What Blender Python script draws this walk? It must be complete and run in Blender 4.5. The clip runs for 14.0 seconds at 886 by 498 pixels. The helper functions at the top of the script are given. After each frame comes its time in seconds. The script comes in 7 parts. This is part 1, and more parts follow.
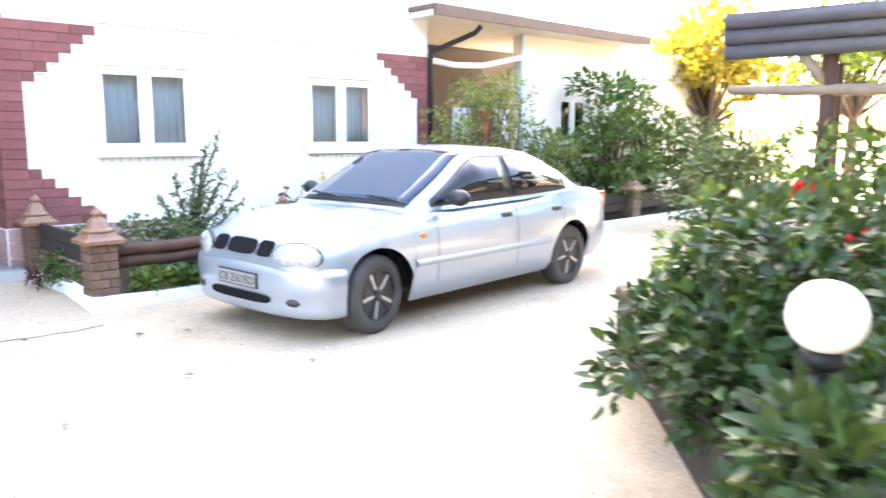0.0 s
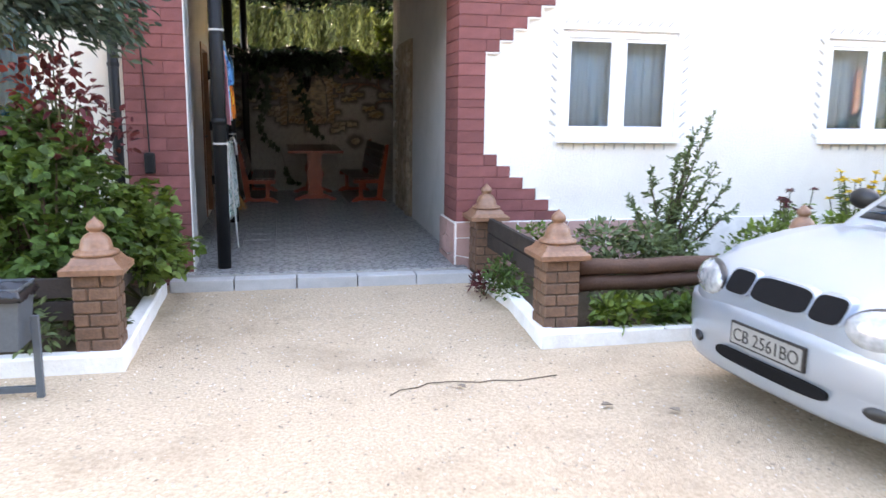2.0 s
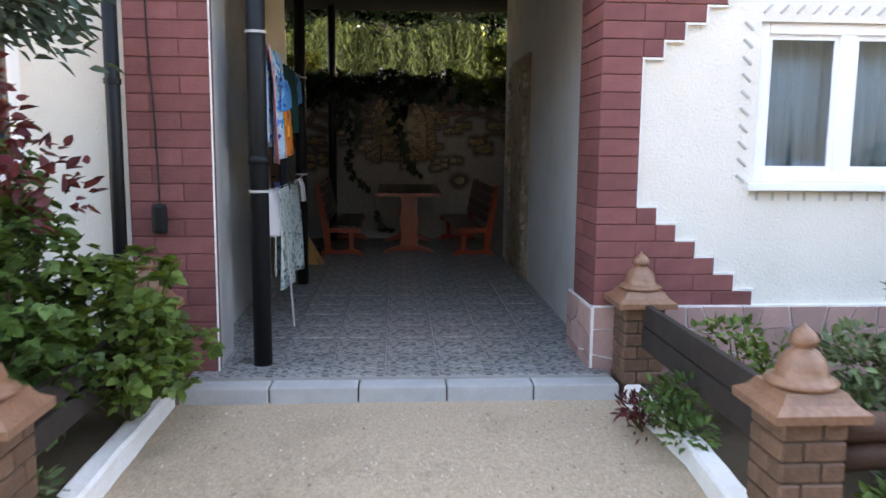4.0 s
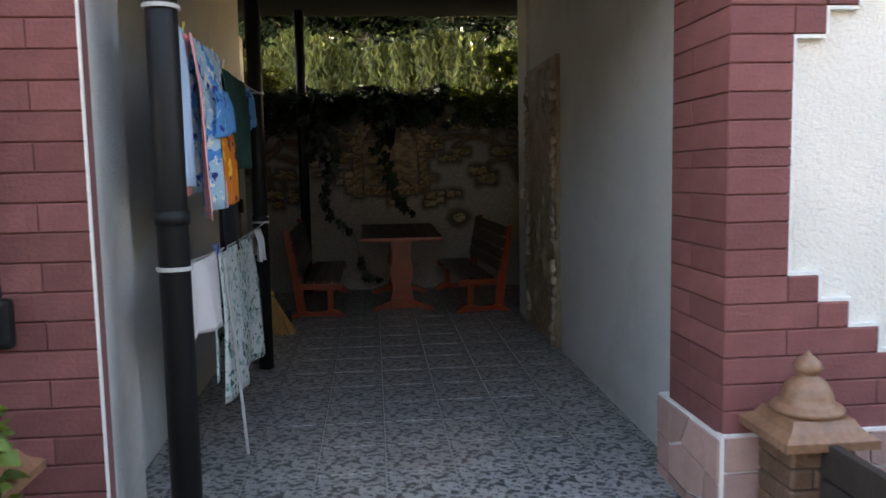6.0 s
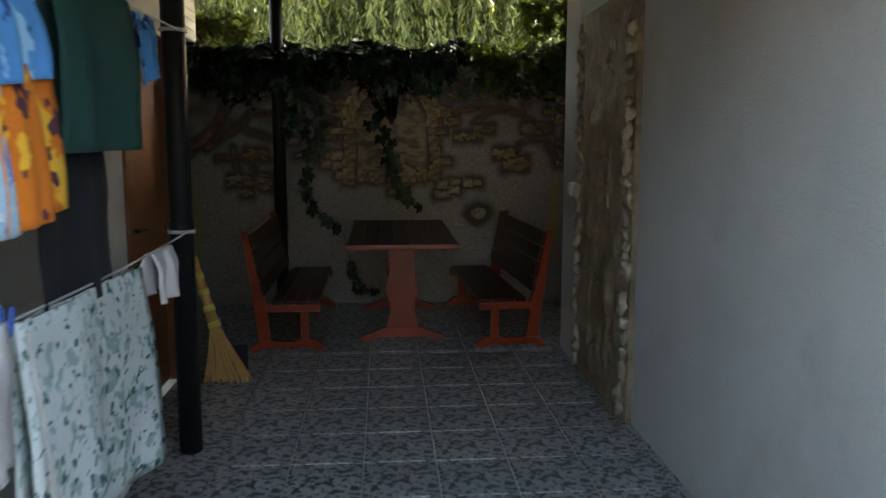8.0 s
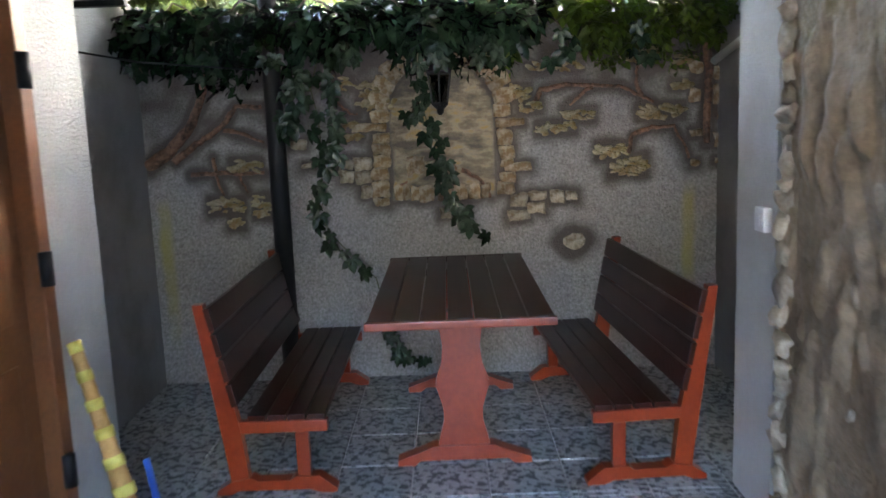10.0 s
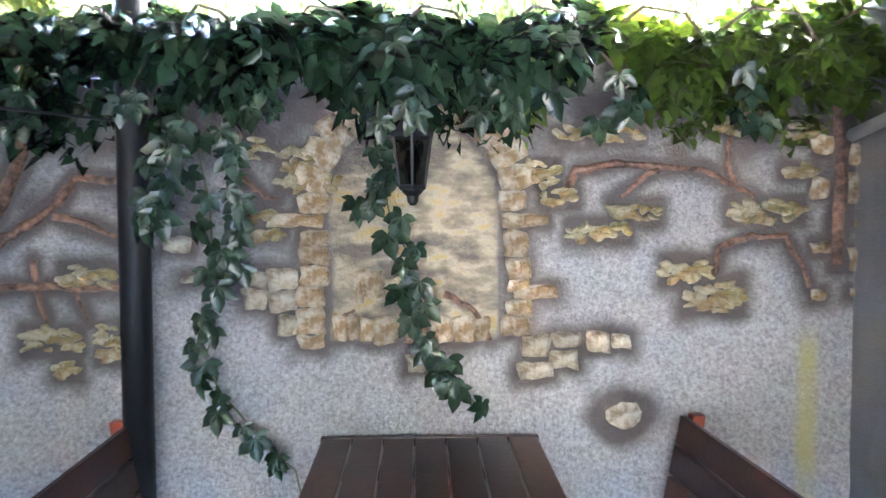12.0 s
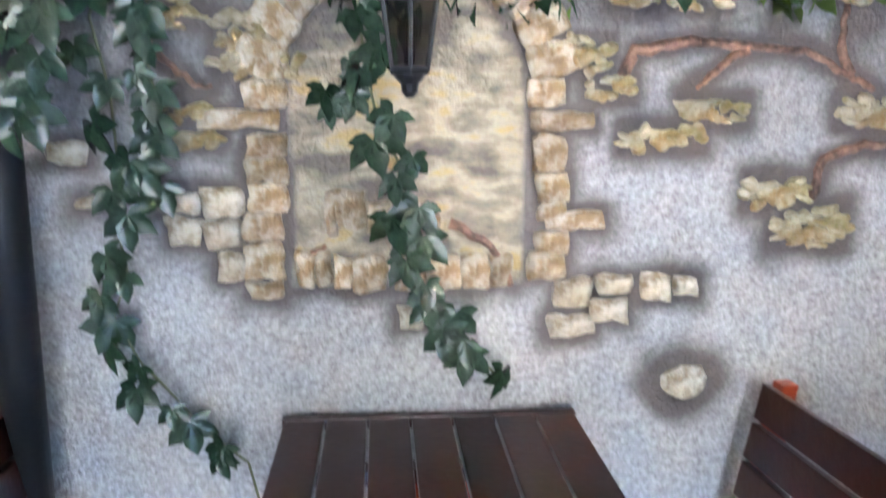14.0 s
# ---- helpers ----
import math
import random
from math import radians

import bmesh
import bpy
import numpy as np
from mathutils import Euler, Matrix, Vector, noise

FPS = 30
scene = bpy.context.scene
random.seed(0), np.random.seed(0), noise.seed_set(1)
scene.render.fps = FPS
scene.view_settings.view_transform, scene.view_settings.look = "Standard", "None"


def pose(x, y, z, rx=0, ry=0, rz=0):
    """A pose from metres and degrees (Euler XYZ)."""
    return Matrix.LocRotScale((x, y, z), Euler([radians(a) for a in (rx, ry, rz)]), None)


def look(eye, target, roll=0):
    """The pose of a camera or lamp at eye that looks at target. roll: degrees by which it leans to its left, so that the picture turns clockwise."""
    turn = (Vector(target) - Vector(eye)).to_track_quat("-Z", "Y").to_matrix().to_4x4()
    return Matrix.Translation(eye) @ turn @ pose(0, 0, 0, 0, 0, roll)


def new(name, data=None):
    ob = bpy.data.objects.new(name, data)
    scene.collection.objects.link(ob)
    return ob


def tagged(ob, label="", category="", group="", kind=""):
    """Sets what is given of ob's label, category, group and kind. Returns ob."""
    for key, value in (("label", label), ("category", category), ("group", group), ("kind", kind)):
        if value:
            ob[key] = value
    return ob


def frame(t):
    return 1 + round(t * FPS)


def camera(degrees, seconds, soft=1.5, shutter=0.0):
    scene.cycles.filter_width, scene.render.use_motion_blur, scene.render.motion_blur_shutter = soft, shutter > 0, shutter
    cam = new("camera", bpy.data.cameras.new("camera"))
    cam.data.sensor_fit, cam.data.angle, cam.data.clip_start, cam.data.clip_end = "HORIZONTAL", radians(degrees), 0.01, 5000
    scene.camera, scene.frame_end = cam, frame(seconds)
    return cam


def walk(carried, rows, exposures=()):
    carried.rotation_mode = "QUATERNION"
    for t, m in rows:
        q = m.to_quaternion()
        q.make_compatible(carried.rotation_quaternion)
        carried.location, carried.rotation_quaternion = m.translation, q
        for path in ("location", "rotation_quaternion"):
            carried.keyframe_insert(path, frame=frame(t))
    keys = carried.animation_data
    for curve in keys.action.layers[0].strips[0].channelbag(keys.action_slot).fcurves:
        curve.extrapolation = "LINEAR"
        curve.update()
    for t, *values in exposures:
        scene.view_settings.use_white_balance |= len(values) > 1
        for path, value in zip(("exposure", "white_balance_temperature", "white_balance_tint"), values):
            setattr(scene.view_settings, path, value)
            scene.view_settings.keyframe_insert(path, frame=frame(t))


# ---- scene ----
cam = camera(60.4, 14.0, soft=1.5, shutter=0.5)
METRES, EYE, TILT, LEAN, TURN = 12.4, 1.43, 0.0, 0.0, -43.1
ROWS = [
    (0.0, 0.0, 0.0, 0.0, 0.01, -8.57, -0.09),
    (0.5, -0.023, 0.0318, 0.0016, 6.31, -9.0, 0.45),
    (1.0, -0.0437, 0.0702, -0.0019, 19.3, -8.98, 0.98),
    (1.5, -0.065, 0.1071, -0.0024, 29.16, -8.55, 0.4),
    (2.0, -0.0833, 0.1459, -0.001, 31.13, -10.06, -0.71),
    (2.5, -0.0986, 0.1859, 0.0002, 34.93, -11.26, -1.45),
    (3.0, -0.1226, 0.2186, -0.0017, 37.25, -8.52, 2.0),
    (3.5, -0.1487, 0.2536, -0.0013, 39.72, -7.97, -0.67),
    (6.0, -0.2797, 0.3825, 0.0039, 37.8, -5.78, 1.07),
    (6.5, -0.2992, 0.4085, 0.0047, 38.56, -7.07, -1.91),
    (7.0, -0.3249, 0.4341, 0.004, 38.16, -6.75, -0.44),
    (9.5, -0.4495, 0.5984, 0.0137, 39.18, -8.78, 0.16),
    (10.0, -0.4823, 0.6255, 0.0137, 43.36, -8.34, 2.27),
    (10.5, -0.5071, 0.6541, 0.0164, 40.68, -5.66, 0.06),
    (11.0, -0.5294, 0.68, 0.0198, 42.73, -5.59, -1.72),
    (11.5, -0.556, 0.7015, 0.022, 41.98, -3.14, -0.01),
    (12.0, -0.5763, 0.726, 0.0216, 41.47, -2.76, 0.19),
    (12.5, -0.5951, 0.7469, 0.0225, 43.19, -2.71, -0.26),
    (13.0, -0.6152, 0.7595, 0.0212, 41.98, -4.14, 1.5),
    (13.5, -0.6225, 0.7641, 0.0219, 40.34, -4.44, 1.03),
    (14.0, -0.6229, 0.7645, 0.0203, 38.41, -9.96, -0.21),
]
EXPOSURES = [
    (0.0, 4.4, 7400, 16), (0.5, 4.35, 7500, 16), (1.0, 4.1, 7800, 18), (1.5, 4.05, 8000, 18), (2.0, 4.0, 8000, 18),
    (2.5, 3.9, 8000, 18), (3.0, 3.85, 8000, 18), (3.5, 3.7, 8000, 17), (6.0, 3.4, 8500, 15), (6.5, 3.4, 8500, 11), (7.0, 3.45, 8500, 7),
    (9.5, 5.75, 6900, 12), (10.0, 6.55, 6500, 14), (11.0, 7.9, 6100, 16), (12.0, 8.35, 5900, 16), (12.5, 8.35, 5700, 16), (13.5, 8.6, 5650, 16), (14.0, 8.65, 5800, 16),
]
walk(cam, [(t, pose(0, 0, EYE, TILT, LEAN, TURN) @ pose(METRES * x, METRES * y, METRES * z, 90 + pitch, roll, yaw)) for t, x, y, z, yaw, pitch, roll in ROWS], EXPOSURES)

# ---- daylight: the sun stands behind the building, the yard lies in its shade ----
SUN_EL, SUN_AZ = radians(30), radians(25)
world = bpy.data.worlds.new("world")
scene.world = world
world.use_nodes = True
wn = world.node_tree
sky = wn.nodes.new("ShaderNodeTexSky")
sky.sky_type = "NISHITA"
sky.sun_disc = False
sky.sun_elevation = SUN_EL
sky.sun_rotation = SUN_AZ
sky.air_density, sky.dust_density, sky.ozone_density = 1.0, 3.0, 1.0
wn.links.new(sky.outputs["Color"], wn.nodes["Background"].inputs["Color"])
wn.nodes["Background"].inputs["Strength"].default_value = 0.15
sun_data = bpy.data.lights.new("sun", "SUN")
sun_data.energy, sun_data.angle, sun_data.color = 5.0, radians(0.6), (1.0, 0.93, 0.82)
sun = new("sun", sun_data)
sun.matrix_world = look((math.sin(SUN_AZ) * 40 * math.cos(SUN_EL), math.cos(SUN_AZ) * 40 * math.cos(SUN_EL), 40 * math.sin(SUN_EL)), (0, 0, 0))

# ---- materials ----
def node_mat(name, base, rough=0.7, metal=0.0, second=None, scale=6.0, fine=60.0, bump=0.15, bump_scale=None, spread=0.5, island=0.0,
             per_object=0.0, coat=0.0, spec=0.5, stain=None, stain_scale=1.2, stain_amount=0.4, distance=0.01):
    """A surface with a coarse and a fine variation, fine relief and, if wanted, a change from piece to piece."""
    m = bpy.data.materials.new(name)
    m.use_nodes = True
    nt = m.node_tree
    b = nt.nodes["Principled BSDF"]
    b.inputs["Roughness"].default_value = rough
    b.inputs["Metallic"].default_value = metal
    b.inputs["Coat Weight"].default_value = coat
    b.inputs["Specular IOR Level"].default_value = spec
    tc = nt.nodes.new("ShaderNodeTexCoord")
    second = second or tuple(c * 0.72 for c in base)

    def noise_of(s, detail=5.0, rough_n=0.6):
        n = nt.nodes.new("ShaderNodeTexNoise")
        n.inputs["Scale"].default_value = s
        n.inputs["Detail"].default_value = detail
        n.inputs["Roughness"].default_value = rough_n
        nt.links.new(tc.outputs["Object"], n.inputs["Vector"])
        return n

    def mixed(fac, a, c):
        x = nt.nodes.new("ShaderNodeMix")
        x.data_type = "RGBA"
        nt.links.new(fac, x.inputs["Factor"])
        for sock, v in ((x.inputs["A"], a), (x.inputs["B"], c)):
            if isinstance(v, tuple):
                sock.default_value = (*v, 1)
            else:
                nt.links.new(v, sock)
        return x.outputs["Result"]

    def ramp(fac, lo, hi):
        r = nt.nodes.new("ShaderNodeMapRange")
        r.inputs["From Min"].default_value, r.inputs["From Max"].default_value = lo, hi
        nt.links.new(fac, r.inputs["Value"])
        return r.outputs["Result"]

    n1, n2 = noise_of(scale), noise_of(fine, 3.0)
    add = nt.nodes.new("ShaderNodeMath")
    add.operation = "MULTIPLY_ADD"
    nt.links.new(n2.outputs["Fac"], add.inputs[0])
    add.inputs[1].default_value = 0.6
    nt.links.new(n1.outputs["Fac"], add.inputs[2])
    col = mixed(ramp(add.outputs[0], 0.8 - spread * 0.6, 0.8 + spread * 0.6), second, base)
    if stain:
        n3 = noise_of(stain_scale, 6.0, 0.65)
        s = ramp(n3.outputs["Fac"], 0.5, 0.75)
        k = nt.nodes.new("ShaderNodeMath")
        k.operation = "MULTIPLY"
        nt.links.new(s, k.inputs[0])
        k.inputs[1].default_value = stain_amount
        col = mixed(k.outputs[0], col, stain)
    for amount, out in ((island, "isl"), (per_object, "obj")):
        if amount:
            if out == "isl":
                g = nt.nodes.new("ShaderNodeNewGeometry").outputs["Random Per Island"]
            else:
                g = nt.nodes.new("ShaderNodeObjectInfo").outputs["Random"]
            r = nt.nodes.new("ShaderNodeMapRange")
            r.inputs["To Min"].default_value, r.inputs["To Max"].default_value = 1 - amount, 1 + amount
            nt.links.new(g, r.inputs["Value"])
            hsv = nt.nodes.new("ShaderNodeHueSaturation")
            nt.links.new(r.outputs["Result"], hsv.inputs["Value"])
            nt.links.new(col, hsv.inputs["Color"])
            col = hsv.outputs["Color"]
    nt.links.new(col, b.inputs["Base Color"])
    if bump:
        bn = nt.nodes.new("ShaderNodeBump")
        bn.inputs["Strength"].default_value = bump
        bn.inputs["Distance"].default_value = distance
        n4 = noise_of(bump_scale or fine, 4.0)
        nt.links.new(n4.outputs["Fac"], bn.inputs["Height"])
        nt.links.new(bn.outputs["Normal"], b.inputs["Normal"])
    return m


def leaf_mat(name, dark, light, rough=0.45, through_light=0.35, spec=0.3):
    m = node_mat(name, light, rough, second=dark, scale=3.0, fine=25.0, bump=0.0, spread=0.5, island=0.5, spec=spec)
    nt = m.node_tree
    b = nt.nodes["Principled BSDF"]
    tr = nt.nodes.new("ShaderNodeBsdfTranslucent")
    mix = nt.nodes.new("ShaderNodeMixShader")
    mix.inputs["Fac"].default_value = through_light
    src = b.inputs["Base Color"].links[0].from_socket
    warm = nt.nodes.new("ShaderNodeMix")
    warm.data_type = "RGBA"
    warm.blend_type = "MULTIPLY"
    warm.inputs["Factor"].default_value = 1.0
    warm.inputs["B"].default_value = (1.5, 1.35, 0.5, 1)
    nt.links.new(src, warm.inputs["A"])
    nt.links.new(warm.outputs["Result"], tr.inputs["Color"])
    out = nt.nodes["Material Output"]
    nt.links.new(b.outputs[0], mix.inputs[1])
    nt.links.new(tr.outputs[0], mix.inputs[2])
    nt.links.new(mix.outputs[0], out.inputs["Surface"])
    return m


def glass_mat(name, tint=(0.9, 0.95, 0.95), alpha=0.25, rough=0.03):
    """Thin pane: a clear layer with a gloss on it."""
    m = bpy.data.materials.new(name)
    m.use_nodes = True
    nt = m.node_tree
    b = nt.nodes["Principled BSDF"]
    b.inputs["Base Color"].default_value = (*tint, 1)
    b.inputs["Roughness"].default_value = rough
    tr = nt.nodes.new("ShaderNodeBsdfTransparent")
    tr.inputs["Color"].default_value = (*tint, 1)
    gl = nt.nodes.new("ShaderNodeBsdfGlossy")
    gl.inputs["Roughness"].default_value = rough
    fr = nt.nodes.new("ShaderNodeFresnel")
    fr.inputs["IOR"].default_value = 1.5
    add = nt.nodes.new("ShaderNodeMath")
    add.operation = "ADD"
    nt.links.new(fr.outputs[0], add.inputs[0])
    add.inputs[1].default_value = alpha
    mix = nt.nodes.new("ShaderNodeMixShader")
    nt.links.new(add.outputs[0], mix.inputs["Fac"])
    nt.links.new(tr.outputs[0], mix.inputs[1])
    nt.links.new(gl.outputs[0], mix.inputs[2])
    nt.links.new(mix.outputs[0], nt.nodes["Material Output"].inputs["Surface"])
    return m


M = {
    "sand": node_mat("sand", (0.71, 0.565, 0.41), 0.95, second=(0.35, 0.255, 0.165), scale=55, fine=160, bump=0.8, bump_scale=110, spread=0.5, stain=(0.27, 0.195, 0.125), stain_scale=0.9, stain_amount=0.75, distance=0.02),
    "grit": node_mat("grit", (0.42, 0.36, 0.29), 0.9, second=(0.2, 0.16, 0.12), scale=30, fine=90, island=0.6, bump=0.2),
    "soil": node_mat("soil", (0.10, 0.075, 0.05), 0.95, scale=8, fine=70, bump=0.8, distance=0.03, spec=0.2),
    "plaster_white": node_mat("plaster_white", (0.76, 0.73, 0.67), 0.92, second=(0.66, 0.62, 0.56), scale=2.0, fine=70, bump=0.8, bump_scale=65, spread=0.7, stain=(0.55, 0.5, 0.42), stain_scale=0.9, stain_amount=0.35),
    "plaster_band": node_mat("plaster_band", (0.60, 0.60, 0.58), 0.9, second=(0.5, 0.5, 0.48), scale=2.0, fine=120, bump=0.4, bump_scale=110),
    "plaster_grey": node_mat("plaster_grey", (0.52, 0.52, 0.50), 0.92, second=(0.40, 0.40, 0.39), scale=1.4, fine=100, bump=0.8, bump_scale=90, spread=0.5, stain=(0.25, 0.24, 0.22), stain_scale=1.4, stain_amount=0.6),
    # copy of plaster_grey with the bay's shade put in the colour, plus stains
    "plaster_bay_shaded": node_mat("plaster_bay_shaded", (0.27, 0.268, 0.262), 0.9, second=(0.17, 0.168, 0.163), scale=1.6, fine=100, bump=0.8, bump_scale=90, spread=0.5, stain=(0.09, 0.08, 0.065), stain_scale=1.8, stain_amount=0.6),
    "red_brick": node_mat("red_brick", (0.225, 0.086, 0.082), 0.8, second=(0.155, 0.057, 0.056), scale=7, fine=90, bump=0.5, bump_scale=60, per_object=0.16, spec=0.2),
    "red_joint": node_mat("red_joint", (0.22, 0.10, 0.10), 0.9, scale=10, fine=90, bump=0.3, spec=0.2),
    "white_line": node_mat("white_line", (0.8, 0.79, 0.76), 0.8, scale=10, fine=90, bump=0.3),
    "plinth_stone": node_mat("plinth_stone", (0.42, 0.26, 0.23), 0.75, second=(0.33, 0.2, 0.18), scale=9, fine=60, bump=0.4, per_object=0.2),
    "whitewash": node_mat("whitewash", (0.80, 0.79, 0.77), 0.85, second=(0.66, 0.64, 0.6), scale=5, fine=50, bump=0.6, bump_scale=30, spread=0.6, stain=(0.4, 0.36, 0.3), stain_scale=4, stain_amount=0.4),
    "concrete": node_mat("concrete", (0.44, 0.44, 0.43), 0.9, second=(0.33, 0.33, 0.32), scale=8, fine=90, bump=0.4, per_object=0.08),
    "pvc": node_mat("pvc", (0.82, 0.83, 0.84), 0.35, scale=3, fine=40, second=(0.76, 0.77, 0.78), bump=0.02),
    "curtain": node_mat("curtain", (0.62, 0.75, 0.85), 0.9, second=(0.42, 0.54, 0.66), scale=4, fine=120, bump=0.2),
    "blue_curtain": node_mat("blue_curtain", (0.04, 0.24, 0.42), 0.9, scale=4, fine=120, bump=0.2),
    "dark_room": node_mat("dark_room", (0.05, 0.05, 0.055), 0.9, scale=3, fine=30),
    "window_glass": glass_mat("window_glass", (0.82, 0.88, 0.9), 0.06),
    "black_metal": node_mat("black_metal", (0.010, 0.011, 0.0125), 0.5, scale=6, fine=80, bump=0.15, spec=0.22),
    "grout": node_mat("grout", (0.36, 0.35, 0.33), 0.9, scale=9, fine=80),
    "roof_edge": node_mat("roof_edge", (0.12, 0.07, 0.05), 0.6, scale=4, fine=50),
    "lawn": node_mat("lawn", (0.05, 0.075, 0.025), 0.95, second=(0.03, 0.05, 0.015), scale=5, fine=60, bump=0.8),
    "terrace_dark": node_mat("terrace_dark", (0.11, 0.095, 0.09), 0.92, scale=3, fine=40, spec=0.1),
    "unseen_blocker": node_mat("unseen_blocker", (0.028, 0.032, 0.032), 0.95, spec=0.1, scale=3, fine=30),
    # near-black base colour, set low to keep bounced light out of the bay
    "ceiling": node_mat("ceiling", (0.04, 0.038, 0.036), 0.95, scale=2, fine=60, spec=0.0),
    "door_wood": node_mat("door_wood", (0.19, 0.072, 0.022), 0.42, second=(0.10, 0.036, 0.013), scale=5, fine=60, bump=0.15),
}


def tile_mat():
    """Grey floor tile with dark leaf-like blots."""
    m = node_mat("floor_tile", (0.36, 0.36, 0.352), 0.37, second=(0.205, 0.207, 0.204), scale=9, fine=80, bump=0.12, per_object=0.07)
    nt = m.node_tree
    b = nt.nodes["Principled BSDF"]
    src = b.inputs["Base Color"].links[0].from_socket
    tc = nt.nodes.new("ShaderNodeTexCoord")
    mp = nt.nodes.new("ShaderNodeMapping")
    mp.inputs["Scale"].default_value = (30, 38, 30)
    nt.links.new(tc.outputs["Object"], mp.inputs["Vector"])
    n = nt.nodes.new("ShaderNodeTexNoise")
    n.inputs["Scale"].default_value = 1.0
    n.inputs["Detail"].default_value = 3.0
    n.inputs["Roughness"].default_value = 0.55
    nt.links.new(mp.outputs[0], n.inputs["Vector"])
    r = nt.nodes.new("ShaderNodeMapRange")
    r.inputs["From Min"].default_value, r.inputs["From Max"].default_value = 0.50, 0.545
    nt.links.new(n.outputs["Fac"], r.inputs["Value"])
    x = nt.nodes.new("ShaderNodeMix")
    x.data_type = "RGBA"
    x.inputs["B"].default_value = (0.028, 0.033, 0.037, 1)
    nt.links.new(r.outputs[0], x.inputs["Factor"])
    nt.links.new(src, x.inputs["A"])
    nt.links.new(x.outputs["Result"], b.inputs["Base Color"])
    return m


M["tile"] = tile_mat()


# ---- building helpers ----
def part(name, bm, material, parent=None, label="", smooth=False):
    """Links a bmesh as one mesh object, under a thing or a part."""
    me = bpy.data.meshes.new(name)
    bm.to_mesh(me)
    bm.free()
    for mt in material if isinstance(material, (list, tuple)) else [material]:
        me.materials.append(mt)
    if smooth:
        for p in me.polygons:
            p.use_smooth = True
    ob = new(name, me)
    if parent:
        ob.parent = parent
    if label:
        ob["label"] = label
    return ob


def thing(name, at=(0, 0, 0), turn=0, label="", category="", group="", kind=""):
    ob = new(name)
    ob.empty_display_size = 0.1
    ob.matrix_basis = pose(*at, 0, 0, turn)
    return tagged(ob, label, category, group, kind)


def box(bm, x0, x1, y0, y1, z0, z1, m=None, bevel=0.0, index=0):
    vs = [bm.verts.new((x, y, z)) for z in (z0, z1) for y in (y0, y1) for x in (x0, x1)]
    if m:
        for v in vs:
            v.co = m @ v.co
    fs = [bm.faces.new([vs[i] for i in f]) for f in ((0, 2, 3, 1), (4, 5, 7, 6), (0, 1, 5, 4), (2, 6, 7, 3), (0, 4, 6, 2), (1, 3, 7, 5))]
    for f in fs:
        f.material_index = index
    if bevel:
        es = list({e for f in fs for e in f.edges})
        bmesh.ops.bevel(bm, geom=es, offset=bevel, segments=2, affect="EDGES", profile=0.6)
    return vs


def boxed(*a, **k):
    bm = bmesh.new()
    box(bm, *a, **k)
    return bm


def tube(bm, pts, radius, sides=10, caps=True):
    """A tube along points; radius is a number or one for each point."""
    pts = [Vector(p) for p in pts]
    rad = [radius] * len(pts) if isinstance(radius, (int, float)) else list(radius)
    rings = []
    up = Vector((0, 0, 1))
    d0 = (pts[1] - pts[0]).normalized()
    if abs(d0.z) > 0.9:
        up = Vector((1, 0, 0))
    side = d0.cross(up).normalized()
    for i, p in enumerate(pts):
        d = (pts[min(i + 1, len(pts) - 1)] - pts[max(i - 1, 0)]).normalized()
        side = (side - d * side.dot(d)).normalized()
        other = d.cross(side)
        rings.append([bm.verts.new(p + (side * math.cos(a) + other * math.sin(a)) * rad[i]) for a in (2 * math.pi * k / sides for k in range(sides))])
    for a, b in zip(rings, rings[1:]):
        for k in range(sides):
            bm.faces.new((a[k], a[(k + 1) % sides], b[(k + 1) % sides], b[k]))
    if caps:
        bm.faces.new(rings[0][::-1])
        bm.faces.new(rings[-1])
    return bm


def tubed(*a, **k):
    return tube(bmesh.new(), *a, **k)


def lathe(bm, profile, sides=20, at=(0, 0, 0)):
    """Turns a profile of (radius, height) round the upright axis."""
    rings = []
    for r, z in profile:
        rings.append([bm.verts.new((at[0] + r * math.cos(2 * math.pi * k / sides), at[1] + r * math.sin(2 * math.pi * k / sides), at[2] + z)) for k in range(sides)])
    for a, b in zip(rings, rings[1:]):
        for k in range(sides):
            bm.faces.new((a[k], a[(k + 1) % sides], b[(k + 1) % sides], b[k]))
    bm.faces.new(rings[0][::-1])
    bm.faces.new(rings[-1])
    return bm


def prism(bm, outline, y0, y1):
    """A plate with an outline in x and z, from y0 to y1."""
    a = [bm.verts.new((x, y0, z)) for x, z in outline]
    b = [bm.verts.new((x, y1, z)) for x, z in outline]
    n = len(a)
    bm.faces.new(a)
    bm.faces.new(b[::-1])
    for i in range(n):
        bm.faces.new((a[i], b[i], b[(i + 1) % n], a[(i + 1) % n]))
    bmesh.ops.recalc_face_normals(bm, faces=bm.faces[:])
    return bm


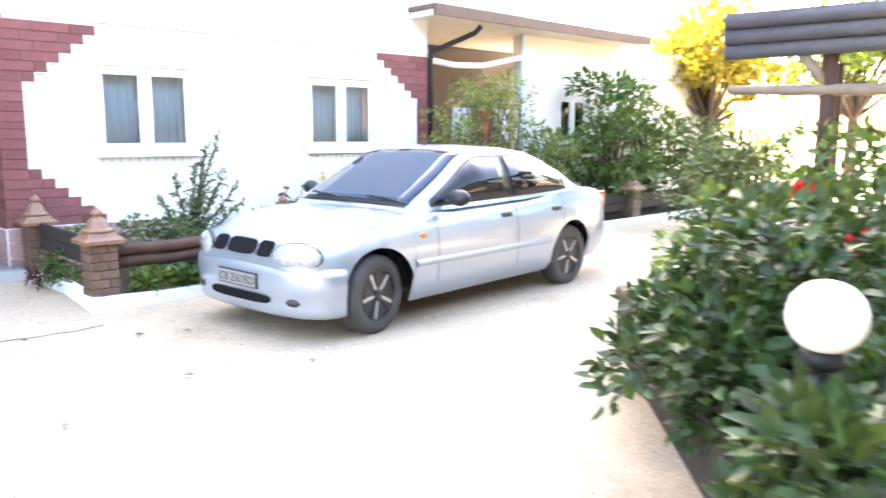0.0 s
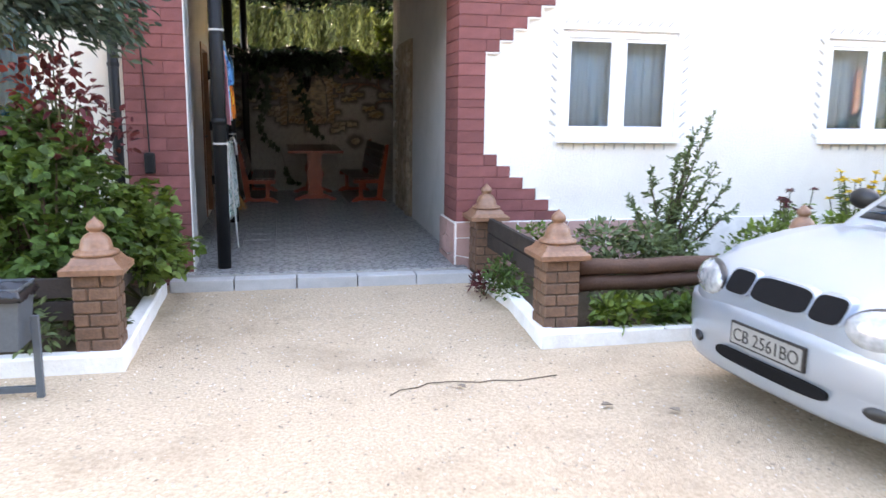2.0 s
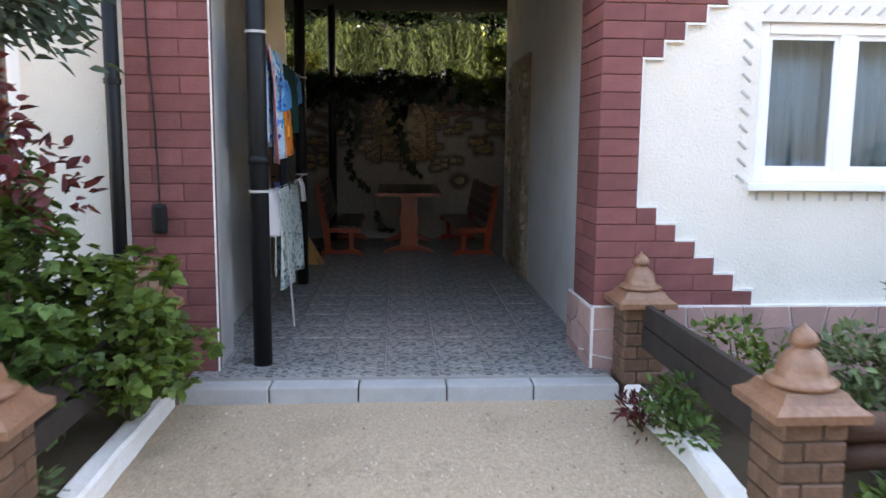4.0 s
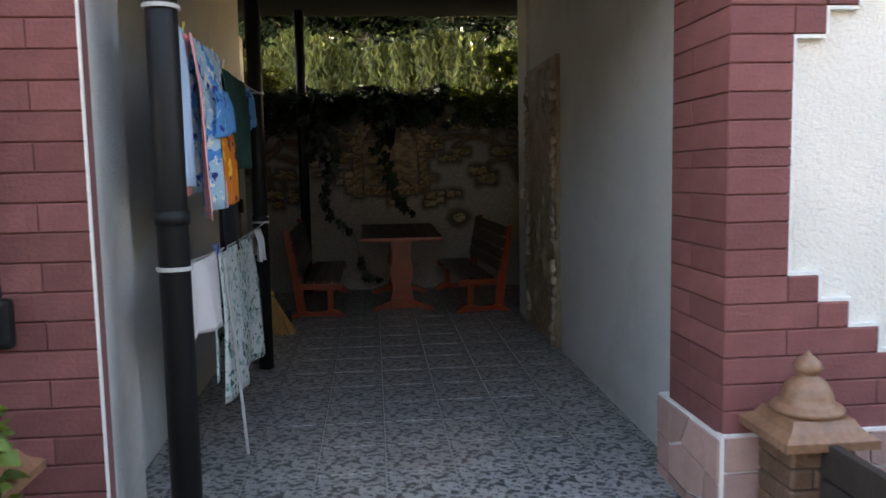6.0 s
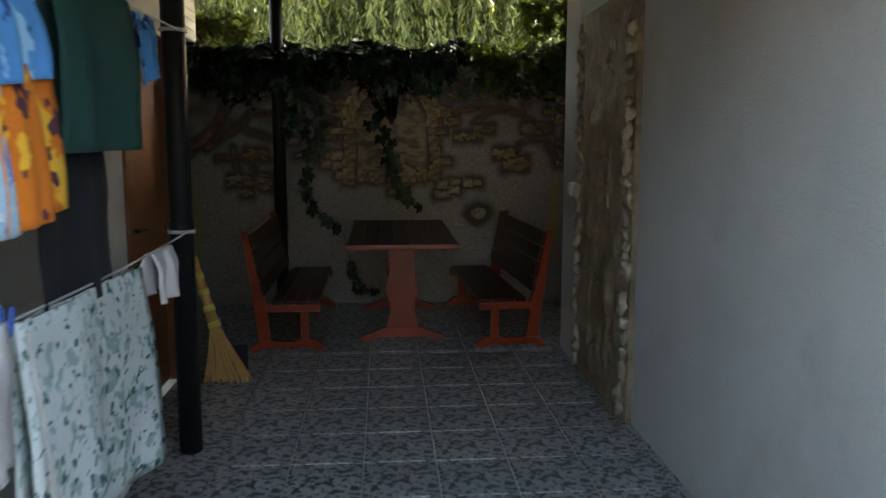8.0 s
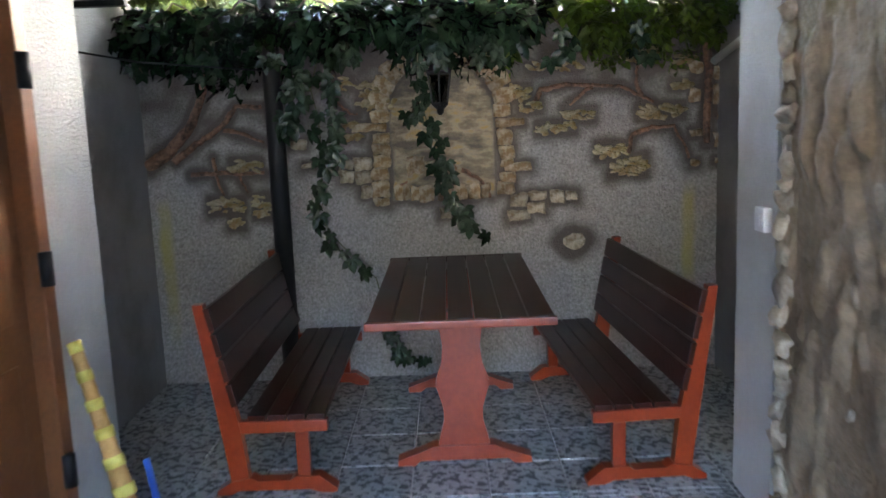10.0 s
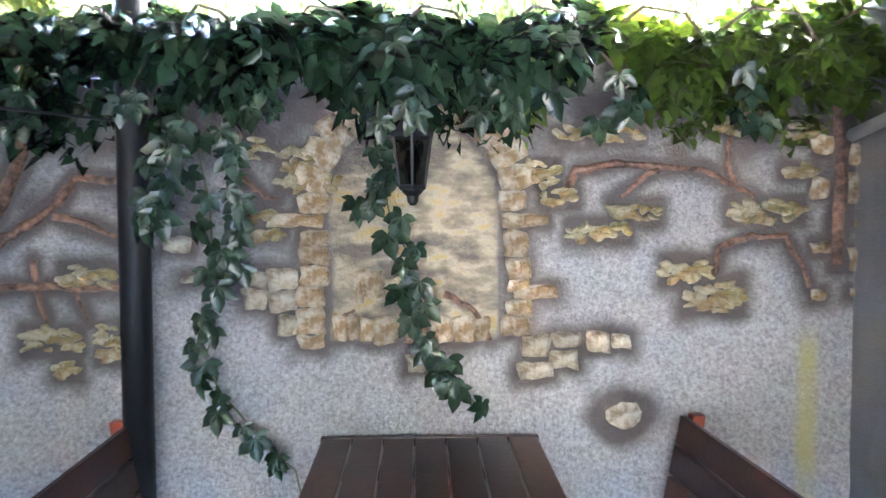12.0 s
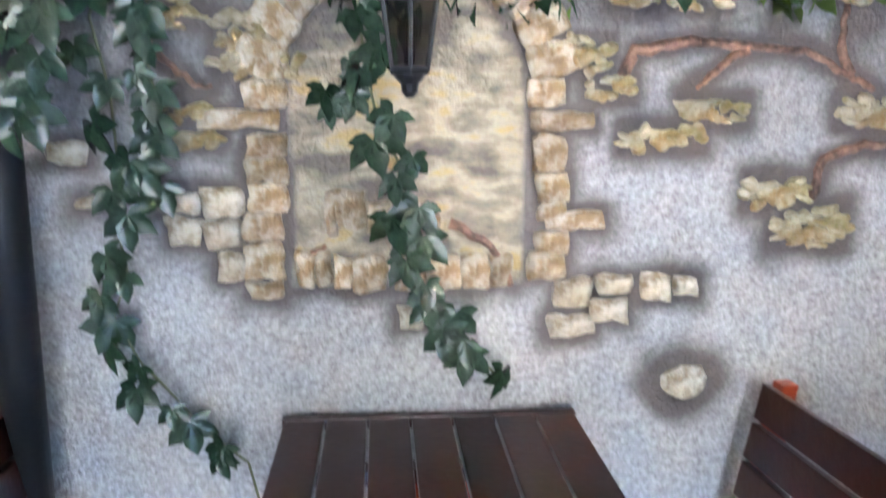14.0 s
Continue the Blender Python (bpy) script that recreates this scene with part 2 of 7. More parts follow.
def wall_with_holes(bm, x0, x1, z0, z1, y0, y1, holes):
    """An upright slab along x, with openings (x0, x1, z0, z1) through it."""
    xs = sorted({x0, x1, *(v for h in holes for v in h[:2])})
    zs = sorted({z0, z1, *(v for h in holes for v in h[2:])})
    solid = {}
    for i in range(len(xs) - 1):
        for k in range(len(zs) - 1):
            cx, cz = (xs[i] + xs[i + 1]) / 2, (zs[k] + zs[k + 1]) / 2
            solid[i, k] = not any(h[0] < cx < h[1] and h[2] < cz < h[3] for h in holes)
    cache = {}

    def v(x, y, z):
        key = (round(x, 4), round(y, 4), round(z, 4))
        if key not in cache:
            cache[key] = bm.verts.new(key)
        return cache[key]
    for (i, k), on in solid.items():
        if not on:
            continue
        a, b, c, d = xs[i], xs[i + 1], zs[k], zs[k + 1]
        bm.faces.new((v(a, y0, c), v(b, y0, c), v(b, y0, d), v(a, y0, d)))
        bm.faces.new((v(a, y1, c), v(a, y1, d), v(b, y1, d), v(b, y1, c)))
        if not solid.get((i - 1, k)):
            bm.faces.new((v(a, y0, c), v(a, y0, d), v(a, y1, d), v(a, y1, c)))
        if not solid.get((i + 1, k)):
            bm.faces.new((v(b, y0, c), v(b, y1, c), v(b, y1, d), v(b, y0, d)))
        if not solid.get((i, k - 1)):
            bm.faces.new((v(a, y0, c), v(a, y1, c), v(b, y1, c), v(b, y0, c)))
        if not solid.get((i, k + 1)):
            bm.faces.new((v(a, y0, d), v(b, y0, d), v(b, y1, d), v(a, y1, d)))
    bmesh.ops.recalc_face_normals(bm, faces=bm.faces[:])
    return bm


def floor_z(y):
    """The passage floor rises gently towards the back wall."""
    return 0.105 + max(0.0, y - 8.36) * 0.0195


def rnd(a, b):
    return random.uniform(a, b)

# ---- setting: ground, facade, passage ----
bm = bmesh.new()
xs = [-600, -60, -12] + [-8 + 0.5 * i for i in range(61)] + [30, 80, 600]
ys = [-600, -60, -14] + [-8 + 0.5 * i for i in range(37)] + [16, 40, 90, 600]
grid = [[bm.verts.new((x, y, 0.012 * (noise.noise(Vector((x * 0.9, y * 0.9, 0))) - 0.3) if -8 <= x <= 22 and -8 <= y <= 8 else -0.004)) for x in xs] for y in ys]
for j in range(len(ys) - 1):
    for i in range(len(xs) - 1):
        bm.faces.new((grid[j][i], grid[j][i + 1], grid[j + 1][i + 1], grid[j + 1][i]))
ground = tagged(part("ground", bm, M["sand"], smooth=True), "pale trodden sand and fine gravel yard with scattered debris", "ground", kind="structure")

# unseen dark lawn, added so sunlit sand throws no light under the ceiling
bm = boxed(-14.0, 16.0, 14.9, 34.0, -0.1, 0.03)
tagged(part("lawn", bm, M["lawn"]), "dark green lawn added unseen in the garden behind to cut bounced light", "lawn", kind="structure")

WY = 8.5       # face of the facade
WIN = ((2.92, 4.02, 1.23, 2.16), (5.56, 6.68, 1.23, 2.16))
bm = wall_with_holes(bmesh.new(), 2.075, 7.62, -0.1, 2.58, WY, WY + 0.3, WIN)
wall_front = tagged(part("wall_front", bm, M["plaster_white"]), "rough white plastered house front with red brick corners", "wall", kind="structure")
bm = wall_with_holes(bmesh.new(), -6.0, 7.62, 2.58, 6.2, WY - 0.02, WY + 0.3, ())
upper = tagged(part("wall_upper", bm, M["plaster_band"]), "plain pale grey rendered upper storey over the passage", "wall", kind="structure")
LWIN = ((-2.45, -1.3, 1.26, 2.2),)
bm = wall_with_holes(bmesh.new(), -6.0, -0.395, -0.1, 2.58, WY + 0.06, WY + 0.36, LWIN)
wall_left = tagged(part("wall_front_left", bm, M["plaster_white"]), "white plastered house front beside the passage", "wall", kind="structure")

# passage walls
bm = boxed(2.06, 2.36, WY + 0.302, 12.64, -0.1, 3.15)
wall_right = tagged(part("wall_passage_right", bm, M["plaster_grey"]), "grey rough-rendered passage wall", "wall", kind="structure")
DOOR = (11.36, 12.2)
bm = bmesh.new()
box(bm, -0.685, -0.385, WY + 0.362, DOOR[0], -0.1, 3.15)
box(bm, -0.685, -0.385, DOOR[0], DOOR[1], 2.2, 3.15)
box(bm, -0.685, -0.385, DOOR[1], 12.57, -0.1, 3.15)
wall_l = tagged(part("wall_passage_left", bm, M["plaster_grey"]), "grey rough-rendered passage wall with a doorway", "wall", kind="structure")
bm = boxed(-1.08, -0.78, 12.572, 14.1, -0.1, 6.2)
tagged(part("wall_bay_left", bm, M["plaster_bay_shaded"]), "side wall of the seating bay, grey render darkened to carry the bay's shade", "wall", kind="structure")
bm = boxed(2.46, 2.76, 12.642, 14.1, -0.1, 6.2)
tagged(part("wall_bay_right", bm, M["plaster_bay_shaded"]), "side wall of the seating bay, grey render darkened to carry the bay's shade", "wall", kind="structure")
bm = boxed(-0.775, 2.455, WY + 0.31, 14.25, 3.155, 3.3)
tagged(part("ceiling", bm, M["ceiling"]), "concrete ceiling of the passage, coloured near black to cut bounced light", "ceiling", kind="structure")
# unseen wall added behind the walker, dark and tall to block low sky light
bm = boxed(-14.0, 20.0, -6.4, -6.0, -0.1, 7.0)
tagged(part("wall_opposite", bm, M["unseen_blocker"]), "unseen dark grey-green wall added across the yard to block low sky light", "wall", kind="structure")
# rooms beside the passage close the house
bm = boxed(2.8, 7.6, 13.8, 14.1, -0.1, 6.2)
tagged(part("wall_rear", bm, M["plaster_grey"]), "plain rear wall of the house", "wall", kind="structure")
bm = boxed(-6.0, -1.1, 12.3, 12.6, -0.1, 6.2)
tagged(part("wall_rear_left", bm, M["plaster_grey"]), "plain rear wall of the house", "wall", kind="structure")
bm = boxed(-0.775, 2.455, 13.95, 14.25, 3.305, 6.2)
tagged(part("wall_over_passage", bm, M["plaster_grey"]), "plain rear wall above the passage", "wall", kind="structure")
bm = bmesh.new()
box(bm, -6.2, 7.9, 8.3, 14.3, 6.2, 6.4)
tagged(part("roof", bm, M["roof_edge"]), "flat brown roof slab of the house", "roof", kind="structure")

# passage floor: bed of grout, kerb blocks, single tiles
bm = bmesh.new()
for x0, x1, y0, y1 in ((-0.385, 2.06, 8.36, 12.6), (-0.78, 2.46, 12.6, 14.1)):
    v = [bm.verts.new((x, y, z)) for x, y, z in ((x0, y0, floor_z(y0) - 0.004), (x1, y0, floor_z(y0) - 0.004), (x1, y1, floor_z(y1) - 0.004), (x0, y1, floor_z(y1) - 0.004))]
    w = [bm.verts.new((q.co.x, q.co.y, -0.1)) for q in v]
    bm.faces.new(v)
    for i in range(4):
        bm.faces.new((v[i], w[i], w[(i + 1) % 4], v[(i + 1) % 4]))
floor = tagged(part("floor", bm, M["grout"]), "grey patterned tile floor of the passage with pale joints", "floor", kind="structure")

back_x0, back_x1, back_z0, back_z1 = -0.9, 2.6, -0.1, 2.3
bm = boxed(back_x0 - 0.2, back_x1 + 0.2, 14.102, 14.36, back_z0, back_z1)
back = tagged(part("wall_back", bm, M["plaster_grey"]), "grey grainy garden wall behind the painted relief", "wall", kind="structure")

# ---- facade: windows, plinth, sills, pipes, terrace ----
def window_unit(name, x0, x1, z0, z1, y, curtain, label):
    """Two-sash plastic window, set in its opening, with a drawn curtain behind."""
    w = tagged(new(name), label, "window", kind="structure")
    f = 0.065
    bm = bmesh.new()
    mid = (x0 + x1) / 2
    for a, b, c, d in ((x0, x0 + f, z0, z1), (x1 - f, x1, z0, z1), (x0 + f, x1 - f, z0, z0 + f), (x0 + f, x1 - f, z1 - f, z1), (mid - 0.045, mid + 0.045, z0 + f, z1 - f)):
        box(bm, a, b, y + 0.03, y + 0.10, c, d, bevel=0.006)
    part("window_frame", bm, M["pvc"], w, "white plastic frame")
    for k, (a, b) in enumerate(((x0 + f, mid - 0.045), (mid + 0.045, x1 - f))):
        g = part("pane", boxed(a, b, y + 0.065, y + 0.071, z0 + f, z1 - f), M["window_glass"], w)
        g.visible_shadow = False
        bm = bmesh.new()
        for p, q, r, s in ((a, a + 0.03, z0 + f, z1 - f), (b - 0.03, b, z0 + f, z1 - f), (a + 0.03, b - 0.03, z0 + f, z0 + f + 0.03), (a + 0.03, b - 0.03, z1 - f - 0.03, z1 - f)):
            box(bm, p, q, y + 0.05, y + 0.062, r, s)
        part("sash", bm, M["pvc"], w)
    part("window_sill", boxed(x0 - 0.03, x1 + 0.03, y - 0.06, y + 0.05, z0 - 0.05, z0 - 0.004, bevel=0.006), M["pvc"], w, "white sill board")
    n = 90
    bm = bmesh.new()
    rows = []
    for z in (z0 - 0.02, z1 + 0.02):
        rows.append([bm.verts.new((x0 - 0.05 + (x1 - x0 + 0.1) * i / n, y + 0.24 + 0.022 * math.sin(i * 0.9) + 0.012 * math.sin(i * 2.3 + 1), z)) for i in range(n + 1)])
    for i in range(n):
        bm.faces.new((rows[0][i], rows[0][i + 1], rows[1][i + 1], rows[1][i]))
    c = part("curtain", bm, curtain, w, "gathered grey-blue curtain", smooth=True)
    md = c.modifiers.new("thick", "SOLIDIFY")
    md.thickness = 0.004
    # dark sheet behind the curtain stands in for the unlit room
    part("reveal", boxed(x0 - 0.25, x1 + 0.25, y + 0.302, y + 0.32, z0 - 0.25, z1 + 0.25), M["dark_room"], w)
    return w


def tick_border(x0, x1, z0, z1, y):
    """Short slanted strips scored round a window in the plaster."""
    t = thing("window_border", (0, 0, 0), label="border of short grey scored strips round the window", category="trim", kind="structure")
    mesh = {}

    def strip(cx, cz, dx, dz):
        key = (dx, dz)
        if key not in mesh:
            bm = bmesh.new()
            ln = math.hypot(dx, dz)
            box(bm, -ln / 2, ln / 2, -0.006, 0.004, -0.006, 0.006, pose(0, 0, 0, 0, -math.degrees(math.atan2(dz, dx)), 0))
            me = bpy.data.meshes.new("strip")
            bm.to_mesh(me)
            bm.free()
            me.materials.append(M["plaster_grey"])
            mesh[key] = me
        o = new("strip", mesh[key])
        o.parent = t
        o.location = (cx, y, cz)
    z = z0 + 0.02
    while z < z1:
        strip(x0 - 0.075, z, 0.05, -0.045)
        strip(x1 + 0.075, z, 0.05, 0.045)
        z += 0.098
    x = x0 + 0.03
    while x < x1:
        strip(x, z1 + 0.07, 0.045, 0.045)
        strip(x, z0 - 0.085, 0.0, 0.05)
        x += 0.098
    return t


for k, (a, b, c, d) in enumerate(WIN):
    window_unit("window_%d" % (k + 1), a, b, c, d, WY, M["curtain"], "white two-sash window with drawn grey curtains")
    tick_border(a, b, c, d, WY - 0.004)
a, b, c, d = LWIN[0]
window_unit("window_3", a, b, c, d, WY + 0.06, M["blue_curtain"], "white window with dark blue curtains")

# downpipe at the corner of the left wing
p = thing("downpipe", (-0.765, WY, 0), label="black round downpipe fixed beside the brick pilaster", category="downpipe")
part("pipe", tubed([(0, -0.03, 0.0), (0, -0.03, 2.58)], 0.04, 14), M["black_metal"], p, smooth=True)
for z in (0.6, 1.75):
    part("bracket", lathe(bmesh.new(), [(0.047, 0), (0.047, 0.03)], 14, (0, -0.03, z)), M["black_metal"], p)

# black bell on a conduit
p = thing("wall_intercom", (-0.53, WY - 0.035, 0.92), label="small black outdoor switch box on the brick pilaster", category="switch")
part("body", boxed(-0.042, 0.042, -0.05, 0.0, 0.0, 0.17, bevel=0.022), M["black_metal"], p)
part("cable", tubed([(0, -0.012, 0.16), (-0.01, -0.012, 0.6), (-0.035, -0.012, 1.1), (-0.04, -0.012, 1.58)], 0.006, 8), M["black_metal"], p)

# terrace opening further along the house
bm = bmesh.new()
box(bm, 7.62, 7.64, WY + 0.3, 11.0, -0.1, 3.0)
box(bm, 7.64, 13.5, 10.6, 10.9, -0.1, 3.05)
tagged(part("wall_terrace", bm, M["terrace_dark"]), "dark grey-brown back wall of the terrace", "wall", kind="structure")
bm = wall_with_holes(bmesh.new(), 9.85, 17.0, -0.1, 3.05, WY, WY + 0.3, ((10.75, 11.6, 1.25, 2.1),))
tagged(part("wall_far", bm, M["plaster_white"]), "white plastered wall of the far house wing", "wall", kind="structure")
window_unit("window_4", 10.75, 11.6, 1.25, 2.1, WY, M["curtain"], "white window in the far house wing")
bm = bmesh.new()
box(bm, 7.3, 12.6, WY - 0.55, 11.0, 3.06, 3.14)
tagged(part("ceiling_terrace", bm, M["plaster_white"]), "white boarded soffit of the terrace roof", "ceiling", kind="structure")
bm = bmesh.new()
box(bm, 7.25, 12.65, WY - 0.6, WY - 0.55, 3.05, 3.2)
box(bm, 7.25, 12.65, WY - 0.55, 11.0, 3.142, 3.2)
tagged(part("roof_edge", bm, M["roof_edge"]), "brown sheet-metal eaves of the terrace roof", "roof", kind="structure")
# top lies out of view; height added to cast shade over the yard
bm = boxed(7.64, 12.6, 10.92, 11.2, 2.9, 9.0)
tagged(part("wall_far_upper", bm, M["plaster_white"]), "pale upper wall set back behind the terrace roof, raised unseen to shade the yard", "wall", kind="structure")
p = thing("terrace_gutter", (7.7, WY, 0), label="black gutter pipe bending down the terrace corner", category="downpipe")
part("pipe", tubed([(0.55, -0.5, 3.0), (0.5, -0.42, 2.9), (-0.02, -0.05, 2.62), (-0.05, -0.05, 2.5), (-0.05, -0.05, 0.0)], 0.04, 12), M["black_metal"], p, smooth=True)
p = thing("terrace_beam", (7.66, WY + 0.05, 2.5), label="white sagging awning tube across the terrace", category="awning tube")
part("tube", tubed([(0, 0, 0.02), (0.6, 0, -0.03), (1.2, 0, 0.0), (2.18, 0, 0.2)], 0.045, 12), M["pvc"], p, smooth=True)
p = thing("terrace_post", (9.8, WY + 0.04, 0), label="slim pale blue steel terrace post", category="post")
part("post", boxed(-0.04, 0.04, -0.04, 0.04, 0, 3.05, bevel=0.01), M["curtain"], p)


def hung_towel(x, w, z, h, colour, label):
    """A folded cloth over the terrace line."""
    t = thing("hung_towel", (x, WY + 0.2, z - h), label=label, category="towel", group="terrace laundry")
    bm = bmesh.new()
    rows = [[bm.verts.new((w * (i / 10 - 0.5), 0.02 * math.sin(i * 1.3 + k * 0.4) * (1 - k / 6), h * k / 6)) for i in range(11)] for k in range(7)]
    for a, b in zip(rows, rows[1:]):
        for i in range(10):
            bm.faces.new((a[i], a[i + 1], b[i + 1], b[i]))
    o = part("cloth", bm, node_mat("towel_" + colour[0], colour[1], 0.95, scale=6, fine=120, bump=0.3), t, smooth=True)
    o.modifiers.new("thick", "SOLIDIFY").thickness = 0.006


hung_towel(9.1, 0.34, 1.85, 0.5, ("red", (0.62, 0.07, 0.05)), "bright red towel drying on the terrace line")
hung_towel(9.5, 0.34, 1.85, 0.55, ("white", (0.75, 0.76, 0.78)), "white towel drying on the terrace line")
hung_towel(8.55, 0.4, 1.85, 0.5, ("lilac", (0.5, 0.5, 0.62)), "pale lilac towel drying on the terrace line")
p = thing("terrace_line", (7.64, WY + 0.2, 1.85), label="thin clothes line across the terrace", category="clothes line")
part("line", tubed([(0, 0, 0.01), (1.0, 0, 0.0), (2.2, 0, 0.01)], 0.004, 6), M["black_metal"], p)

# ---- single bricks of the painted corners ----
brick_meshes = {}


def brick(length, parent, x, y, z, turn=0, high=1.0):
    """One painted brick, its face towards -y, laid from x on."""
    key = round(length, 2)
    if key not in brick_meshes:
        bm = bmesh.new()
        box(bm, 0.001, key - 0.001, 0, 0.03, 0.002, 0.098)
        bmesh.ops.bevel(bm, geom=[e for e in bm.edges if all(v.co.y < 0.01 for v in e.verts)], offset=0.004, segments=1, affect="EDGES")
        me = bpy.data.meshes.new("brick")
        bm.to_mesh(me)
        bm.free()
        me.materials.append(M["red_brick"])
        brick_meshes[key] = me
    o = new("brick", brick_meshes[key])
    o.parent = parent
    o.matrix_basis = pose(x, y, z, 0, 0, turn) @ Matrix.Diagonal((1, 1, high, 1))
    return o


def stepped(k):
    """How far the brickwork reaches from the corner in course k."""
    low = max(0, 6 - k)
    high = max(0, k - 14)
    return 0.236 + 0.122 * max(low, high)


def course(k):
    """Foot and height of brick course k; one course in the middle is thinner."""
    return (Z0 + 0.1 * k - (0.033 if k > 10 else 0), 0.067 if k == 10 else 0.1)


COURSES = 21
Z0 = 0.475
PX = 1.976      # outer edge of the brick corner in the passage mouth
# dark joint bed under the bricks
bm = bmesh.new()
box(bm, PX + 0.01, 2.075, WY - 0.022, WY + 0.5, Z0, 2.6)
for k in range(COURSES):
    z, h = course(k)
    box(bm, 2.075, PX + stepped(k) - 0.004, WY - 0.022, WY, z, z + h)
    box(bm, 7.64 - stepped(k) + 0.004, 7.62, WY - 0.022, WY, z, z + h)
bed_r = tagged(part("trim_brickwork", bm, M["red_joint"]), "dark red painted brick quoins with stepped edge", "brickwork", kind="structure")
bm = bmesh.new()
box(bm, -0.70, -0.236, WY - 0.022, WY + 0.058, 0.0, 2.58)
bed_l = tagged(part("trim_pilaster", bm, M["red_joint"]), "dark red painted brick pilaster beside the passage", "brickwork", kind="structure")
for k in range(COURSES):
    z, high = course(k)[0], course(k)[1] * 10
    for side in (0, 1):
        reach = stepped(k)
        at, first = 0.0, (0.24 if k % 2 else 0.36)
        while at < reach - 0.01:
            ln = min(first if at == 0 else 0.36, reach - at)
            if 0 < reach - at - ln < 0.06:
                ln = reach - at
            ln = round(ln, 2)
            brick(ln, bed_r, (PX + at) if side == 0 else (7.64 - at - ln), WY - 0.032, z, 0, high)
            at += ln
    for at, ln in ((0.0, 0.51),) if k % 2 else ((0.0, 0.2), (0.2, 0.31)):
        brick(ln, bed_r, PX, WY - 0.03 + 0.51 - at, z, -90, high)
for k in range(26):
    z = 0.1 * k
    for at, ln in ((0.0, 0.3), (0.3, 0.17)) if k % 2 else ((0.0, 0.13), (0.13, 0.34)):
        brick(ln, bed_l, -0.70 + at, WY - 0.032, z)
bm = boxed(-0.393, -0.238, WY + 0.06, WY + 0.42, -0.1, 2.575, bevel=0.012)
tagged(part("wall_pilaster_return", bm, M["plaster_grey"]), "grey rendered return of the pilaster in the passage mouth", "wall", kind="structure")
bm = boxed(-0.236, -0.228, WY - 0.034, WY - 0.02, 0.0, 2.58)
tagged(part("trim_corner_line", bm, M["white_line"]), "thin pale painted line on the pilaster corner", "trim", kind="structure")

# white painted line along the stepped edge
line = thing("trim_white_line", label="thin white painted line along the stepped brick edge", category="trim", kind="structure")
bm = bmesh.new()
for sgn, base in ((1, PX), (-1, 7.64)):
    for k in range(COURSES):
        r0 = base + sgn * stepped(k)
        x0, x1 = sorted((r0, r0 + sgn * 0.014))
        z, h = course(k)
        box(bm, x0, x1, WY - 0.028, WY - 0.001, z, z + h)
        if k + 1 < COURSES and abs(stepped(k + 1) - stepped(k)) > 0.01:
            r1 = base + sgn * stepped(k + 1)
            zz = z + h
            lo, hi = sorted((r0, r1))
            if sgn * (r1 - r0) < 0:
                box(bm, lo, hi + (0.014 if sgn > 0 else 0), WY - 0.027, WY - 0.001, zz, zz + 0.013)
            else:
                box(bm, lo, hi, WY - 0.027, WY - 0.001, zz - 0.013, zz)
part("line", bm, M["white_line"], line)

# crazy-paved plinth: single flat stones with pale joints
plinth = tagged(part("baseboard_plinth", boxed(1.97, 7.62, WY - 0.045, WY - 0.001, -0.02, 0.49), M["white_line"]), "pink crazy-paved stone plinth with pale joints", "plinth", kind="structure")
pl_side = tagged(part("baseboard_plinth_side", boxed(1.962, 2.074, WY - 0.0455, WY + 0.56, -0.02, 0.48), M["white_line"]), "pink stone plinth in the passage mouth", "plinth", kind="structure")


def crazy(parent, x0, x1, z0, z1, place):
    nx, nz = max(1, round((x1 - x0) / 0.17)), 3
    def knot(i, k):
        jx = 0 if i in (0, nx) else rnd(-0.05, 0.05)
        jz = 0 if k in (0, nz) else rnd(-0.045, 0.045)
        return Vector((x0 + (x1 - x0) * i / nx + jx, z0 + (z1 - z0) * k / nz + jz))
    g = {(i, k): knot(i, k) for i in range(nx + 1) for k in range(nz + 1)}
    for i in range(nx):
        for k in range(nz):
            q = [g[i, k], g[i + 1, k], g[i + 1, k + 1], g[i, k + 1]]
            c = sum(q, Vector((0, 0))) / 4
            bm = bmesh.new()
            q = [c + (p - c) * (1 - 0.008 / max(0.02, (p - c).length)) for p in q]
            prism(bm, [(p.x, p.y) for p in q], 0, 0.012)
            o = part("stone", bm, M["plinth_stone"], parent)
            o.matrix_basis = place


crazy(plinth, 1.972, 3.9, 0.0, 0.485, pose(0, WY - 0.056, 0))
crazy(pl_side, 0.0, 0.6, 0.0, 0.475, pose(1.951, WY + 0.555, 0, 0, 0, -90))

# ---- passage: kerb blocks, tiles ----
M["orange_wood"] = node_mat("orange_wood", (0.28, 0.04, 0.010), 0.3, second=(0.17, 0.022, 0.006), scale=7, fine=50, bump=0.12, spec=0.45)
M["dark_wood"] = node_mat("dark_wood", (0.044, 0.009, 0.005), 0.3, second=(0.018, 0.004, 0.002), scale=6, fine=50, bump=0.12, coat=0.0, spec=0.35, per_object=0.25)
M["straw"] = node_mat("straw", (0.55, 0.33, 0.12), 0.8, second=(0.38, 0.2, 0.06), scale=30, fine=120, bump=0.4)
M["yellow_bind"] = node_mat("yellow_bind", (0.65, 0.55, 0.12), 0.6, scale=20, fine=80)
M["blue_plastic"] = node_mat("blue_plastic", (0.03, 0.12, 0.5), 0.4, scale=5, fine=50, bump=0.02)
M["white_plastic"] = node_mat("white_plastic", (0.8, 0.8, 0.8), 0.4, scale=5, fine=50, bump=0.02)
